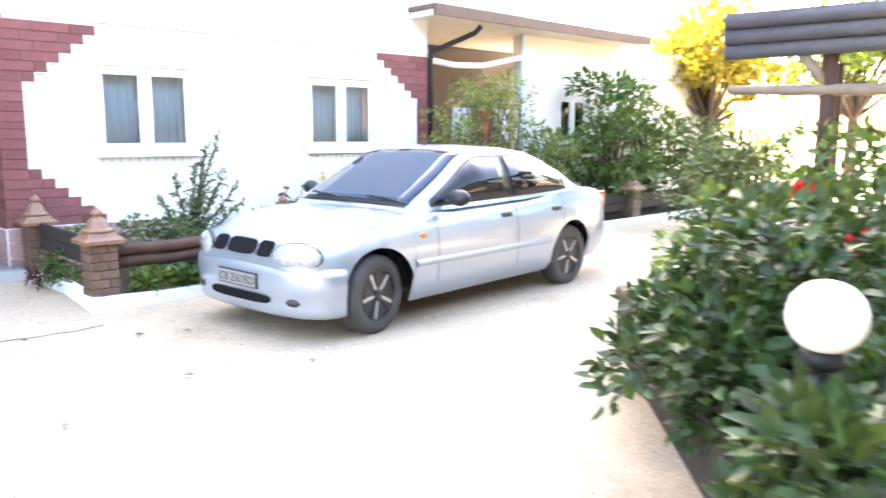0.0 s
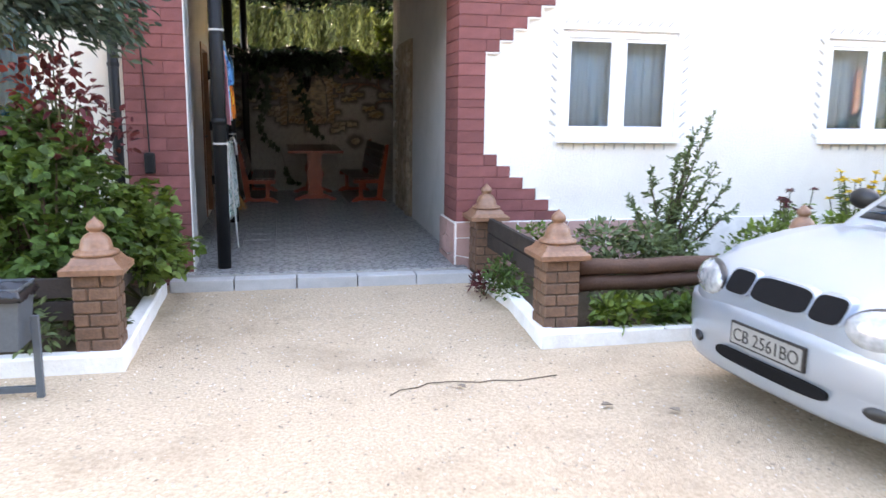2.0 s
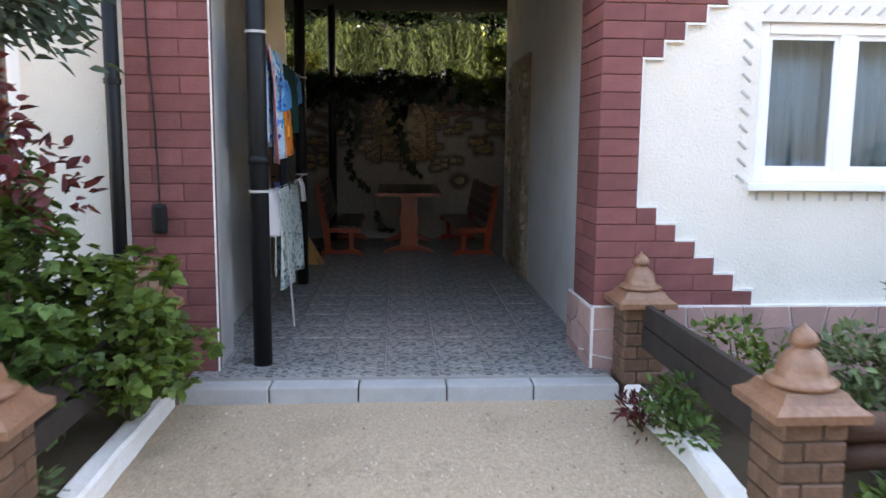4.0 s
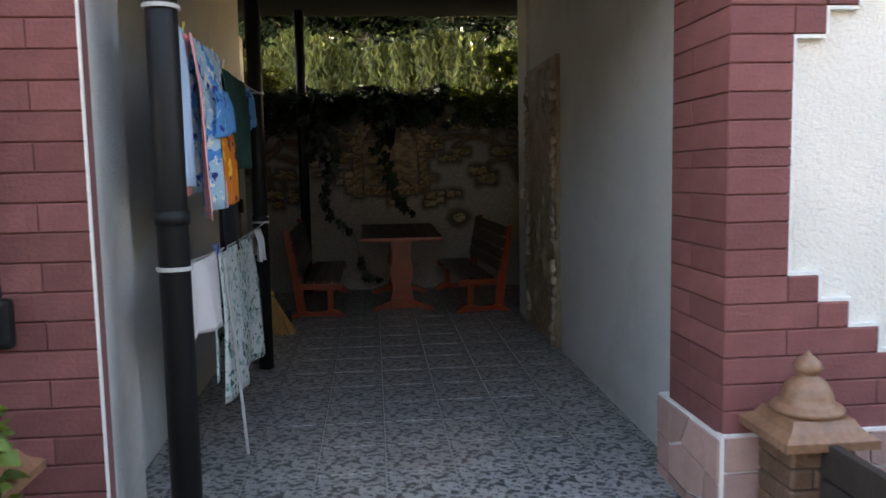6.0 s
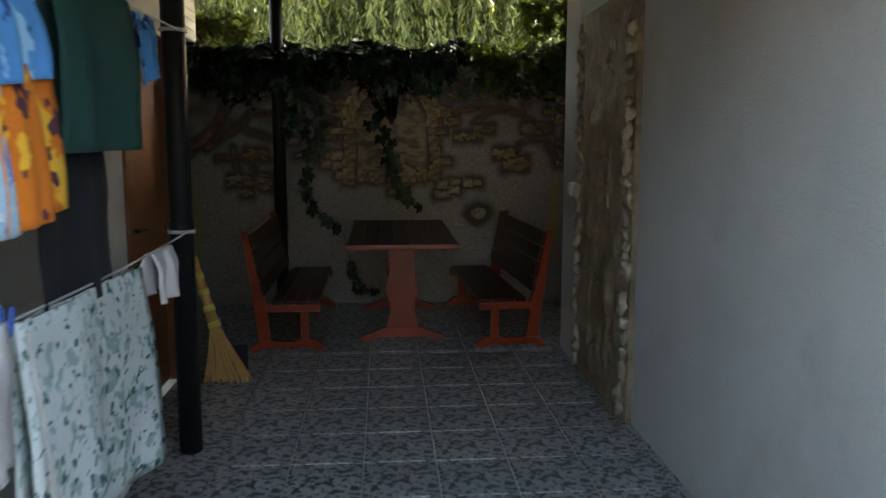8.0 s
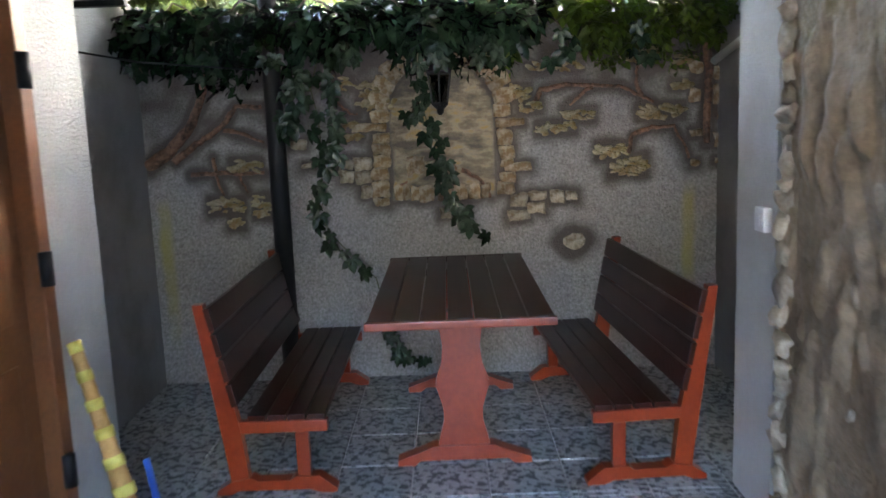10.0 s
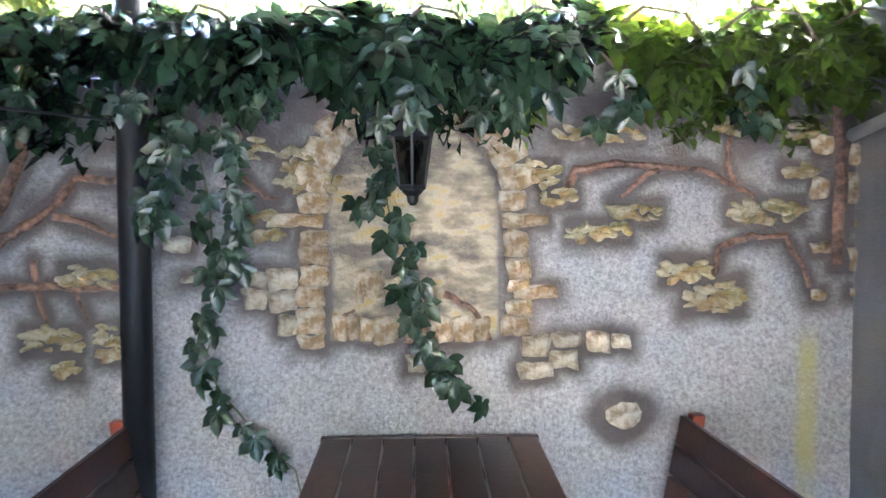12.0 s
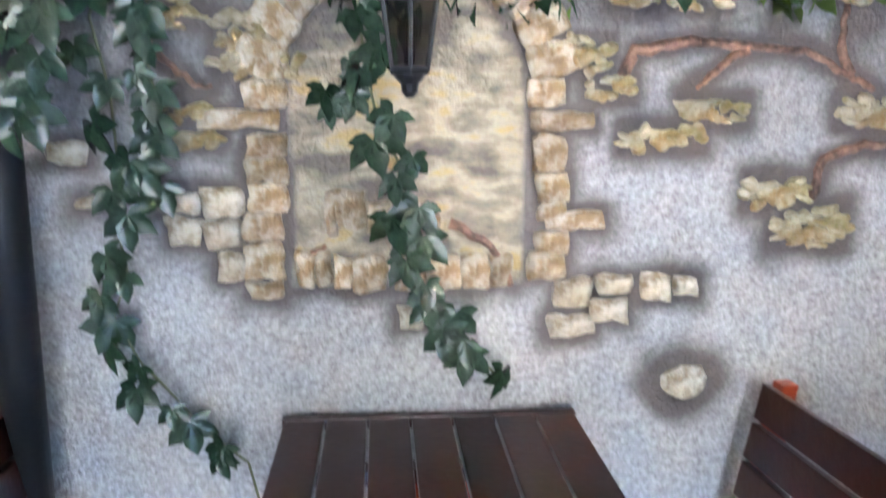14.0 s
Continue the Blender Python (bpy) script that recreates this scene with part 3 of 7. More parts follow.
M["panel_stone"] = node_mat("panel_stone", (0.27, 0.205, 0.135), 0.55, second=(0.11, 0.078, 0.048), scale=5, fine=30, bump=0.9, bump_scale=16, spread=0.4, distance=0.02)
M["panel_light"] = node_mat("panel_light", (0.38, 0.33, 0.26), 0.5, second=(0.17, 0.125, 0.08), scale=12, fine=60, bump=0.4, per_object=0.3)
M["towel_blue"] = node_mat("towel_blue", (0.50, 0.68, 0.88), 0.95, second=(0.36, 0.56, 0.82), scale=5, fine=150, bump=0.4)
M["towel_green"] = node_mat("towel_green", (0.015, 0.09, 0.075), 0.95, scale=5, fine=150, bump=0.4)
M["cloth_white"] = node_mat("cloth_white", (0.75, 0.72, 0.73), 0.95, second=(0.65, 0.62, 0.64), scale=5, fine=150, bump=0.3)
M["cloth_dark"] = node_mat("cloth_dark", (0.015, 0.015, 0.02), 0.95, scale=5, fine=150, bump=0.3)
M["rope"] = node_mat("rope", (0.5, 0.5, 0.48), 0.8, scale=20, fine=200)


def patterned(name, ground_c, blots, scale):
    """Printed cloth: a ground colour with blots of further colours."""
    m = node_mat(name, ground_c, 0.95, scale=4, fine=150, bump=0.3)
    nt = m.node_tree
    b = nt.nodes["Principled BSDF"]
    src = b.inputs["Base Color"].links[0].from_socket
    tc = nt.nodes.new("ShaderNodeTexCoord")
    for k, (c, lo) in enumerate(blots):
        n = nt.nodes.new("ShaderNodeTexNoise")
        n.inputs["Scale"].default_value = scale * (1 + 0.3 * k)
        n.inputs["Detail"].default_value = 2.5
        mp = nt.nodes.new("ShaderNodeMapping")
        mp.inputs["Location"].default_value = (7.3 * k, 3.1 * k, 0)
        nt.links.new(tc.outputs["Object"], mp.inputs["Vector"])
        nt.links.new(mp.outputs[0], n.inputs["Vector"])
        r = nt.nodes.new("ShaderNodeMapRange")
        r.inputs["From Min"].default_value, r.inputs["From Max"].default_value = lo, lo + 0.03
        nt.links.new(n.outputs["Fac"], r.inputs["Value"])
        x = nt.nodes.new("ShaderNodeMix")
        x.data_type = "RGBA"
        x.inputs["B"].default_value = (*c, 1)
        nt.links.new(r.outputs[0], x.inputs["Factor"])
        nt.links.new(src, x.inputs["A"])
        src = x.outputs["Result"]
    nt.links.new(src, b.inputs["Base Color"])
    return m


def edged(m, colour, edge):
    """A woven edge of another colour along the cloth's near side."""
    nt = m.node_tree
    b = nt.nodes["Principled BSDF"]
    src = b.inputs["Base Color"].links[0].from_socket
    sep = nt.nodes.new("ShaderNodeSeparateXYZ")
    nt.links.new(nt.nodes.new("ShaderNodeTexCoord").outputs["Object"], sep.inputs[0])
    r = nt.nodes.new("ShaderNodeMapRange")
    r.inputs["From Min"].default_value, r.inputs["From Max"].default_value = edge + 0.006, edge
    nt.links.new(sep.outputs["Y"], r.inputs["Value"])
    x = nt.nodes.new("ShaderNodeMix")
    x.data_type = "RGBA"
    x.inputs["B"].default_value = (*colour, 1)
    nt.links.new(r.outputs[0], x.inputs["Factor"])
    nt.links.new(src, x.inputs["A"])
    nt.links.new(x.outputs["Result"], b.inputs["Base Color"])
    return m


M["beach_print"] = patterned("beach_print", (0.48, 0.74, 0.92), [((0.05, 0.30, 0.75), 0.55), ((0.02, 0.04, 0.2), 0.61), ((0.88, 0.86, 0.8), 0.58)], 15)
M["flower_blue"] = patterned("flower_blue", (0.08, 0.36, 0.80), [((0.35, 0.65, 0.9), 0.56), ((0.02, 0.06, 0.3), 0.60)], 11)
edged(M["beach_print"], (0.80, 0.36, 0.38), -0.22)
M["orange_print"] = patterned("orange_print", (0.85, 0.22, 0.02), [((0.9, 0.5, 0.05), 0.55), ((0.1, 0.03, 0.05), 0.6)], 10)
M["sheet_print"] = patterned("sheet_print", (0.70, 0.76, 0.74), [((0.30, 0.44, 0.41), 0.56), ((0.05, 0.13, 0.12), 0.59)], 22)

for k in range(5):
    x0 = -0.40 + 0.495 * k
    o = part("kerb_block", boxed(x0 + 0.004, x0 + 0.491, 8.2, 8.352, -0.05, 0.088, bevel=0.01), M["concrete"])
    tagged(o, "grey concrete kerb block edging the tiled passage", "kerb", "kerb blocks", "structure")

# ---- poles ----
for x, y, top, r in ((0.0, 8.6, 3.15, 0.055), (-0.05, 11.06, 3.15, 0.05), (0.0, 13.96, 3.15, 0.05)):
    p = thing("steel_pole", (x, y, floor_z(y)), label="black painted round steel pole standing on the tiles", category="pole", group="passage poles")
    part("shaft", tubed([(0, 0, 0), (0, 0, top - floor_z(y))], r, 20), M["black_metal"], p, smooth=True)
    if y < 12:
        part("collar", lathe(bmesh.new(), [(r + 0.006, 0), (r + 0.006, 0.05)], 20, (0, 0, 1.2 if y < 10 else 1.0)), M["black_metal"], p, smooth=True)

# ---- washing lines and what hangs on them ----
def sag(y0, y1, z0, z1, drop, n=14):
    return [(-0.02, y0 + (y1 - y0) * i / n, z0 + (z1 - z0) * i / n - 4 * drop * (i / n) * (1 - i / n)) for i in range(n + 1)]


for z0, z1, lab in ((2.06, 2.02, "upper"), (1.155, 1.165, "lower")):
    p = thing("washing_line", label="thin pale washing line tied between two poles", category="washing line", group="washing lines")
    part("rope", tubed(sag(8.6, 11.06, z0, z1, 0.03), 0.004, 6), M["rope"], p)
    for y, r in ((8.6, 0.06), (11.06, 0.055)):
        part("loop", lathe(bmesh.new(), [(r - 0.004, -0.007), (r + 0.004, -0.007), (r + 0.004, 0.007), (r - 0.004, 0.007)], 18, (0.0 if y < 10 else -0.05, y, z0 if y < 10 else z1)), M["rope"], p)


def hung(name, y0, y1, top, bottom0, bottom1, material, label, fold=0.02, double=True, dx=0.0, narrow=0.0, seed=1.0):
    """A cloth folded over the line, hanging from top to the two bottom corners."""
    p = thing(name, (-0.02 + dx, (y0 + y1) / 2, top), label=label, category="laundry", group="washing on the lines")
    bm = bmesh.new()
    nu, nv = 16, 14
    h = (y1 - y0) / 2
    for side in ((-1, 1) if double else (1,)):
        g = []
        for i in range(nu + 1):
            u = i / nu
            bot = bottom0 + (bottom1 - bottom0) * u - top
            if side < 0:
                bot *= 0.86
            col = []
            for k in range(nv + 1):
                v = k / nv
                wave = fold * (0.3 + v) * (math.sin(u * 9 + seed + side) + 0.5 * math.sin(u * 21 + seed * 3))
                yy = (u * 2 - 1) * h * (1 - narrow * v) + 0.01 * math.sin(v * 6 + seed)
                col.append(bm.verts.new((side * (0.008 + 0.02 * min(1, v * 3)) + wave, yy, bot * v + (0.004 if v == 0 else 0))))
            g.append(col)
        for i in range(nu):
            for k in range(nv):
                bm.faces.new((g[i][k], g[i + 1][k], g[i + 1][k + 1], g[i][k + 1]))
    o = part("cloth", bm, material, p, smooth=True)
    md = o.modifiers.new("thick", "SOLIDIFY")
    md.thickness = 0.005
    return p


def peg(y, z, material):
    p = thing("clothes_peg", (-0.02, y, z), label="small plastic clothes peg clipped on the washing line", category="clothes peg", group="pegs")
    for s in (-1, 1):
        part("prong", boxed(-0.004, 0.004, -0.005, 0.005, -0.035, 0.035, m=pose(s * 0.008, 0, 0.008, 0, s * 9, 0)), material, p)


hung("bath_towel", 8.66, 8.94, 2.045, 1.445, 1.44, M["towel_blue"], "light blue bath towel hanging folded over the line", 0.012, seed=2.0)
hung("beach_towel", 8.92, 9.54, 2.03, 1.30, 1.36, M["beach_print"], "blue beach towel with a flower print and a pink edge", 0.022, dx=0.02, narrow=0.04, seed=0.4)
hung("orange_cloth", 9.28, 9.56, 1.70, 1.34, 1.38, M["orange_print"], "orange printed corner of cloth over the beach towel", 0.015, double=False, dx=0.06, seed=3.0)
hung("blue_cloth", 9.22, 9.5, 1.86, 1.64, 1.68, M["flower_blue"], "blue flowered cloth hanging over the beach towel", 0.012, double=False, dx=0.055, seed=3.6)
hung("green_towel", 9.72, 10.36, 2.0, 1.51, 1.52, M["towel_green"], "dark green towel hanging over the line", 0.01, seed=5.0)
hung("blue_cloth", 10.42, 10.62, 1.99, 1.74, 1.80, M["flower_blue"], "small blue cloth beside the green towel", 0.012, seed=8.0)
hung("dark_garment", 9.6, 10.2, 1.52, 1.06, 1.10, M["cloth_dark"], "black garment hanging behind the towels", 0.02, double=False, dx=-0.05, seed=7.0)
hung("white_cloth", 8.72, 9.40, 1.128, 0.86, 0.80, M["cloth_white"], "white cotton cloth pegged over the line", 0.02, seed=1.2)
hung("printed_sheet", 9.45, 10.33, 1.115, 0.40, 0.43, M["sheet_print"], "pale green printed sheet hanging low over the tiles", 0.022, seed=4.2)
hung("small_towel", 10.46, 10.74, 1.14, 0.96, 0.95, M["cloth_white"], "small white towel at the end of the line", 0.015, seed=6.2)
for y, z, mt in ((8.78, 1.14, "blue_plastic"), (9.42, 1.125, "blue_plastic"), (8.96, 2.04, "yellow_bind"), (9.5, 2.03, "yellow_bind"), (9.76, 2.01, "white_plastic"), (10.3, 2.0, "white_plastic")):
    peg(y, z, M[mt])
p = thing("drying_rod", (0.07, 9.5, floor_z(9.5)), label="thin pale stick standing under the sheet", category="stick")
part("rod", tubed([(0.0, 0.0, 0), (-0.03, -0.02, 0.5), (-0.07, -0.03, 0.97)], 0.008, 8), M["rope"], p)

# ---- door in the left wall ----
d = tagged(new("door_1"), "dark brown panelled timber door with black hinges", "door", kind="structure")
y0, y1, zf = DOOR[0], DOOR[1], floor_z(11.8)
bm = bmesh.new()
for a, b, c, e in ((y0, y0 + 0.07, zf, 2.2), (y1 - 0.07, y1, zf, 2.2), (y0 + 0.07, y1 - 0.07, 2.13, 2.2)):
    box(bm, -0.5, -0.37, a, b, c, e, bevel=0.006)
part("door_frame", bm, M["door_wood"], d)
leaf = part("leaf", boxed(-0.47, -0.43, y0 + 0.074, y1 - 0.074, zf + 0.01, 2.126), M["door_wood"], d)
for a, b in ((zf + 0.12, 0.95), (1.08, 2.0)):
    part("panel", boxed(-0.43, -0.422, y0 + 0.17, y1 - 0.17, a, b, bevel=0.004), M["door_wood"], d)
for z in (0.5, 1.18, 1.8):
    part("hinge", tubed([(-0.36, y1 - 0.06, z), (-0.36, y1 - 0.06, z + 0.11)], 0.022, 10), M["black_metal"], d, "black barrel hinge", smooth=True)
part("door_handle", tubed([(-0.43, y0 + 0.14, 1.12), (-0.37, y0 + 0.14, 1.12), (-0.365, y0 + 0.25, 1.12)], 0.011, 8), M["black_metal"], d)

# ---- relief panel of rough stone on the right wall ----
pn = tagged(part("trim_stone_panel", boxed(2.03, 2.0595, 11.24, 12.27, 0.12, 2.3), M["panel_stone"]), "brown relief panel imitating rough stratified stone", "stone panel", kind="structure")
bm = bmesh.new()
ny, nz = 46, 100
g = []
for i in range(ny + 1):
    y = 11.25 + 1.01 * i / ny
    col = []
    for k in range(nz + 1):
        z = 0.16 + 2.1 * k / nz
        n1 = noise.noise(Vector((y * 8, z * 4, 1.7)))
        n2 = noise.noise(Vector((y * 18, z * 11, 5.2)))
        n3 = abs(noise.noise(Vector((y * 9, z * 2.0, 9.1))))
        edge = min(1.0, min(i, ny - i) / 2.5)
        col.append(bm.verts.new((2.03 - edge * (0.014 + 0.034 * n1 + 0.02 * n2 - 0.04 * max(0, 0.16 - n3) / 0.16), y, z)))
    g.append(col)
for i in range(ny):
    for k in range(nz):
        bm.faces.new((g[i][k], g[i + 1][k], g[i + 1][k + 1], g[i][k + 1]))
part("face", bm, M["panel_stone"], pn, smooth=True)
random.seed(5)
for yy in (11.29, 12.2):
    z = 0.18
    while z < 2.2:
        h = rnd(0.04, 0.11)
        wide = rnd(0.02, 0.055)
        if random.random() < 0.9:
            bm = bmesh.new()
            bmesh.ops.create_icosphere(bm, subdivisions=2, radius=1)
            for v in bm.verts:
                v.co *= 1 + 1.0 * noise.noise(v.co * 1.9 + Vector((z * 9, yy, 0)))
                v.co = Vector((v.co.x * 0.03, v.co.y * wide, v.co.z * h * 0.55))
            o = part("stone", bm, M["panel_light"], pn, smooth=True)
            o.matrix_basis = pose(2.022, yy + rnd(-0.03, 0.03), z + h / 2, rnd(-28, 28), 0, 0)
        z += h
for k in range(12):
    h = rnd(0.05, 0.16)
    bm = bmesh.new()
    bmesh.ops.create_icosphere(bm, subdivisions=1, radius=1)
    for v in bm.verts:
        v.co *= 1 + 0.3 * noise.noise(v.co * 2 + Vector((k, k, 0)))
        v.co = Vector((v.co.x * 0.012, v.co.y * 0.014, v.co.z * h * 0.5))
    o = part("stone", bm, M["panel_light"], pn, smooth=True)
    o.matrix_basis = pose(2.02, rnd(11.4, 12.1), rnd(0.3, 2.1), rnd(-25, 25), 0, 0)
# smooth jamb strip beyond the panel, and its switch
tagged(part("trim_jamb", boxed(2.025, 2.0595, 12.29, 12.64, 0.12, 3.15, bevel=0.006), M["plaster_grey"]), "smooth grey jamb at the end of the passage wall", "jamb", kind="structure")
p = thing("light_switch", (2.025, 12.36, 1.235), label="small white surface-mounted light switch on the jamb", category="switch")
part("box", boxed(-0.03, 0, -0.04, 0.04, 0, 0.085, bevel=0.006), M["white_plastic"], p)
part("rocker", boxed(-0.037, -0.03, -0.022, 0.022, 0.02, 0.065, bevel=0.003), M["white_plastic"], p)

# ---- broom and dustpan ----
p = thing("broom", (-0.055, 12.02, floor_z(12.0)), label="straw broom bound with yellow bands leaning on the jamb", category="broom")
ax = (Vector((-0.25, 0.12, 0.86)) - Vector((0, 0, 0.05)))
bm = bmesh.new()
random.seed(8)
for k in range(70):
    a, rr = rnd(0, 6.28), math.sqrt(random.random())
    bx, by = 0.14 * rr * math.cos(a), 0.045 * rr * math.sin(a)
    tube(bm, [(bx - 0.02, by, 0.0 + rnd(0, 0.03)), (bx * 0.55 - 0.05, by * 0.7 + 0.015, 0.17), (bx * 0.12 - 0.095, by * 0.3 + 0.045, 0.34)], [0.004, 0.006, 0.006], 5)
part("bristles", bm, M["straw"], p)
part("handle", tubed([(-0.09, 0.04, 0.32), (-0.15, 0.07, 0.52), (-0.24, 0.11, 0.82)], [0.034, 0.026, 0.02], 12), M["straw"], p, smooth=True)
for k in range(6):
    f = k / 5
    c = Vector((-0.095, 0.043, 0.34)).lerp(Vector((-0.235, 0.108, 0.8)), f)
    dv = Vector((-0.14, 0.065, 0.46)).normalized() * 0.018
    part("binding", tubed([c - dv, c + dv], 0.037 - 0.014 * f, 12), M["yellow_bind"], p, "yellow-green plastic binding", smooth=True)
p = thing("dustpan", (-0.06, 12.25, floor_z(12.1)), label="blue plastic dustpan standing behind the broom", category="dustpan")
part("pan", boxed(-0.08, 0.06, 0.0, 0.012, 0.0, 0.16, m=pose(0, 0, 0, -14, 0, 0), bevel=0.004), M["cloth_dark"], p)
part("handle", boxed(-0.05, -0.025, 0.0, 0.018, 0.16, 0.36, m=pose(0, 0, 0, -14, -16, 0), bevel=0.006), M["blue_plastic"], p, "bright blue handle")

# ---- table and benches ----
def table(x0, x1, y0, y1, top):
    zf = floor_z(13.3)
    t = thing("trestle_table", ((x0 + x1) / 2, (y0 + y1) / 2, zf), label="red-brown varnished slatted garden table on shaped trestle legs", category="table")
    t.matrix_basis = t.matrix_basis @ pose(0, 0, 0, 1.23)
    w, l, h = (x1 - x0) / 2, (y1 - y0) / 2, top - zf
    n = 7
    for i in range(n):
        a = -w + 0.004 + (2 * w - 0.008) * i / n
        b = -w + 0.004 + (2 * w - 0.008) * (i + 1) / n
        part("slat", boxed(a + 0.0035, b - 0.0035, -l + 0.034, l - 0.034, h - 0.026, h, bevel=0.004), M["dark_wood"], t)
    for y in (-l, l - 0.03):
        part("end_rail", boxed(-w, w, y, y + 0.03, h - 0.032, h + 0.001, bevel=0.006), M["orange_wood"] if y < 0 else M["dark_wood"], t)
    outline = [(0.115, 0.0), (0.105, 0.06), (0.085, 0.14), (0.085, 0.2), (0.1, 0.26), (0.115, 0.31), (0.108, 0.36), (0.088, 0.42), (0.08, 0.5), (0.09, 0.58), (0.115, 0.66)]
    k = (h - 0.032 - 0.07) / 0.66
    for y in (-l + 0.27, l - 0.26):
        bm = bmesh.new()
        prism(bm, [(x, 0.07 + z * k) for x, z in outline] + [(-x, 0.07 + z * k) for x, z in outline[::-1]], y, y + 0.045)
        part("leg", bm, M["orange_wood"], t, "orange-red shaped trestle board")
        bm = bmesh.new()
        foot = [(-0.29, 0.0), (-0.22, 0.0), (-0.19, 0.025), (0.19, 0.025), (0.22, 0.0), (0.29, 0.0), (0.29, 0.03), (0.2, 0.062), (0.13, 0.09), (-0.13, 0.09), (-0.2, 0.062), (-0.29, 0.03)]
        prism(bm, foot, y - 0.012, y + 0.057)
        part("foot", bm, M["orange_wood"], t)
        part("cleat", boxed(-w + 0.06, w - 0.06, y, y + 0.045, h - 0.062, h - 0.027), M["dark_wood"], t)
    part("stretcher", boxed(-0.02, 0.02, -l + 0.316, l - 0.262, 0.3, 0.37), M["dark_wood"], t)
    return t


def bench(x, y, seat_w, length, turn, label):
    """A bench along its local y; its back stands at local x = 0, the seat reaches to +seat_w."""
    zf = floor_z(13.3)
    b = thing("garden_bench", (x, y, zf), turn, label, "bench", "benches at the table")
    b.matrix_basis = pose(x, y, zf, 1.23) @ pose(0, 0, 0, 0, 0, turn)
    l = length / 2
    for i in range(4):
        a = 0.05 + (seat_w - 0.05) * i / 4
        e = 0.05 + (seat_w - 0.05) * (i + 1) / 4
        part("seat_slat", boxed(a + 0.004, e - 0.004, -l + 0.012, l - 0.012, 0.312, 0.336, bevel=0.003), M["dark_wood"], b)
    rake = 11
    for i in range(4):
        z0 = 0.38 + 0.105 * i
        xo = -(z0 - 0.3) * math.tan(radians(rake))
        part("back_slat", boxed(-0.012, 0.012, -l, l, 0, 0.094, m=pose(xo + 0.024, 0, z0, 0, -rake, 0), bevel=0.003), M["dark_wood"], b)
    for y in (-l + 0.01, l - 0.05):
        part("seat_rail", boxed(0.0, seat_w + 0.005, y, y + 0.04, 0.26, 0.311, bevel=0.006), M["orange_wood"], b, "orange-red end rail")
        bm = bmesh.new()
        prism(bm, [(-0.03, 0.05), (0.045, 0.05), (0.02, 0.3), (-0.085, 0.8), (-0.125, 0.8), (-0.06, 0.3)], y - 0.002, y + 0.042)
        part("back_post", bm, M["orange_wood"], b, "orange-red slanted back post")
        part("front_leg", boxed(seat_w - 0.13, seat_w - 0.075, y, y + 0.04, 0.07, 0.26, bevel=0.006), M["orange_wood"], b, "orange-red leg")
        bm = bmesh.new()
        w = seat_w
        prism(bm, [(-0.09, 0.0), (-0.04, 0.0), (0.0, 0.02), (w - 0.08, 0.02), (w - 0.03, 0.0), (w + 0.03, 0.0), (w + 0.03, 0.022), (w - 0.04, 0.075), (w - 0.14, 0.075), (w - 0.16, 0.06), (0.08, 0.06), (0.05, 0.075), (-0.03, 0.06), (-0.09, 0.022)], y - 0.01, y + 0.05)
        part("foot", bm, M["orange_wood"], b, "orange-red shaped foot")
    return b


table(0.585, 1.335, 12.62, 14.07, 0.915)
bench(0.035, 13.34, 0.37, 1.34, 0, "red-brown slatted garden bench against the pole side of the table")
bench(1.80, 13.34, 0.37, 1.34, 184, "red-brown slatted garden bench beside the switch jamb")

# pipe on the bay's right wall, small black box above, and air unit high on the left
p = thing("wall_pipe", (2.43, 13.0, 0), label="grey conduit slanting along the bay wall", category="pipe")
part("pipe", tubed([(0, 0.1, 2.12), (0, 1.08, 1.96)], 0.022, 10), M["plaster_grey"], p, smooth=True)
p = thing("wire", (-0.78, 12.95, 2.05), label="thin dark wire running from the bay wall to the creeper", category="wire")
part("strand", tubed([(0, 0, 0), (0.3, 0.4, -0.05), (0.78, 1.0, -0.06)], 0.005, 6), M["black_metal"], p)
p = thing("wall_bracket", (2.46, 13.35, 2.36), label="small black metal bracket high on the bay wall", category="bracket")
part("plate", boxed(-0.02, 0, -0.05, 0.05, 0, 0.1, bevel=0.004), M["black_metal"], p)
part("arm", tubed([(-0.01, 0, 0.05), (-0.09, 0, 0.04), (-0.1, 0, -0.02)], 0.012, 8), M["black_metal"], p)
p = thing("air_unit", (-0.78, 13.0, 2.27), label="white outdoor air unit fixed high on the bay wall", category="air conditioner")
part("case", boxed(0.02, 0.3, -0.35, 0.35, 0, 0.5, bevel=0.02), M["white_plastic"], p)
for k in range(6):
    part("slat", boxed(0.3, 0.306, -0.3, 0.3, 0.07 + 0.065 * k, 0.1 + 0.065 * k), M["white_plastic"], p)
part("bracket", boxed(0.0, 0.3, -0.3, -0.26, -0.03, -0.002), M["black_metal"], p)
part("bracket", boxed(0.0, 0.3, 0.26, 0.3, -0.03, -0.002), M["black_metal"], p)

# ---- painted relief on the back wall ----
M["mural_stone"] = node_mat("mural_stone", (0.235, 0.155, 0.065), 0.62, second=(0.38, 0.335, 0.26), scale=16, fine=42, bump=1.0, bump_scale=34, spread=0.2, stain=(0.10, 0.06, 0.04), stain_scale=12, stain_amount=0.8, per_object=0.25, distance=0.02)
M["mural_pale"] = node_mat("mural_pale", (0.44, 0.41, 0.345), 0.62, second=(0.19, 0.145, 0.085), scale=16, fine=42, bump=1.0, bump_scale=34, spread=0.22, stain=(0.33, 0.22, 0.06), stain_scale=9, stain_amount=0.6, per_object=0.2, distance=0.02)
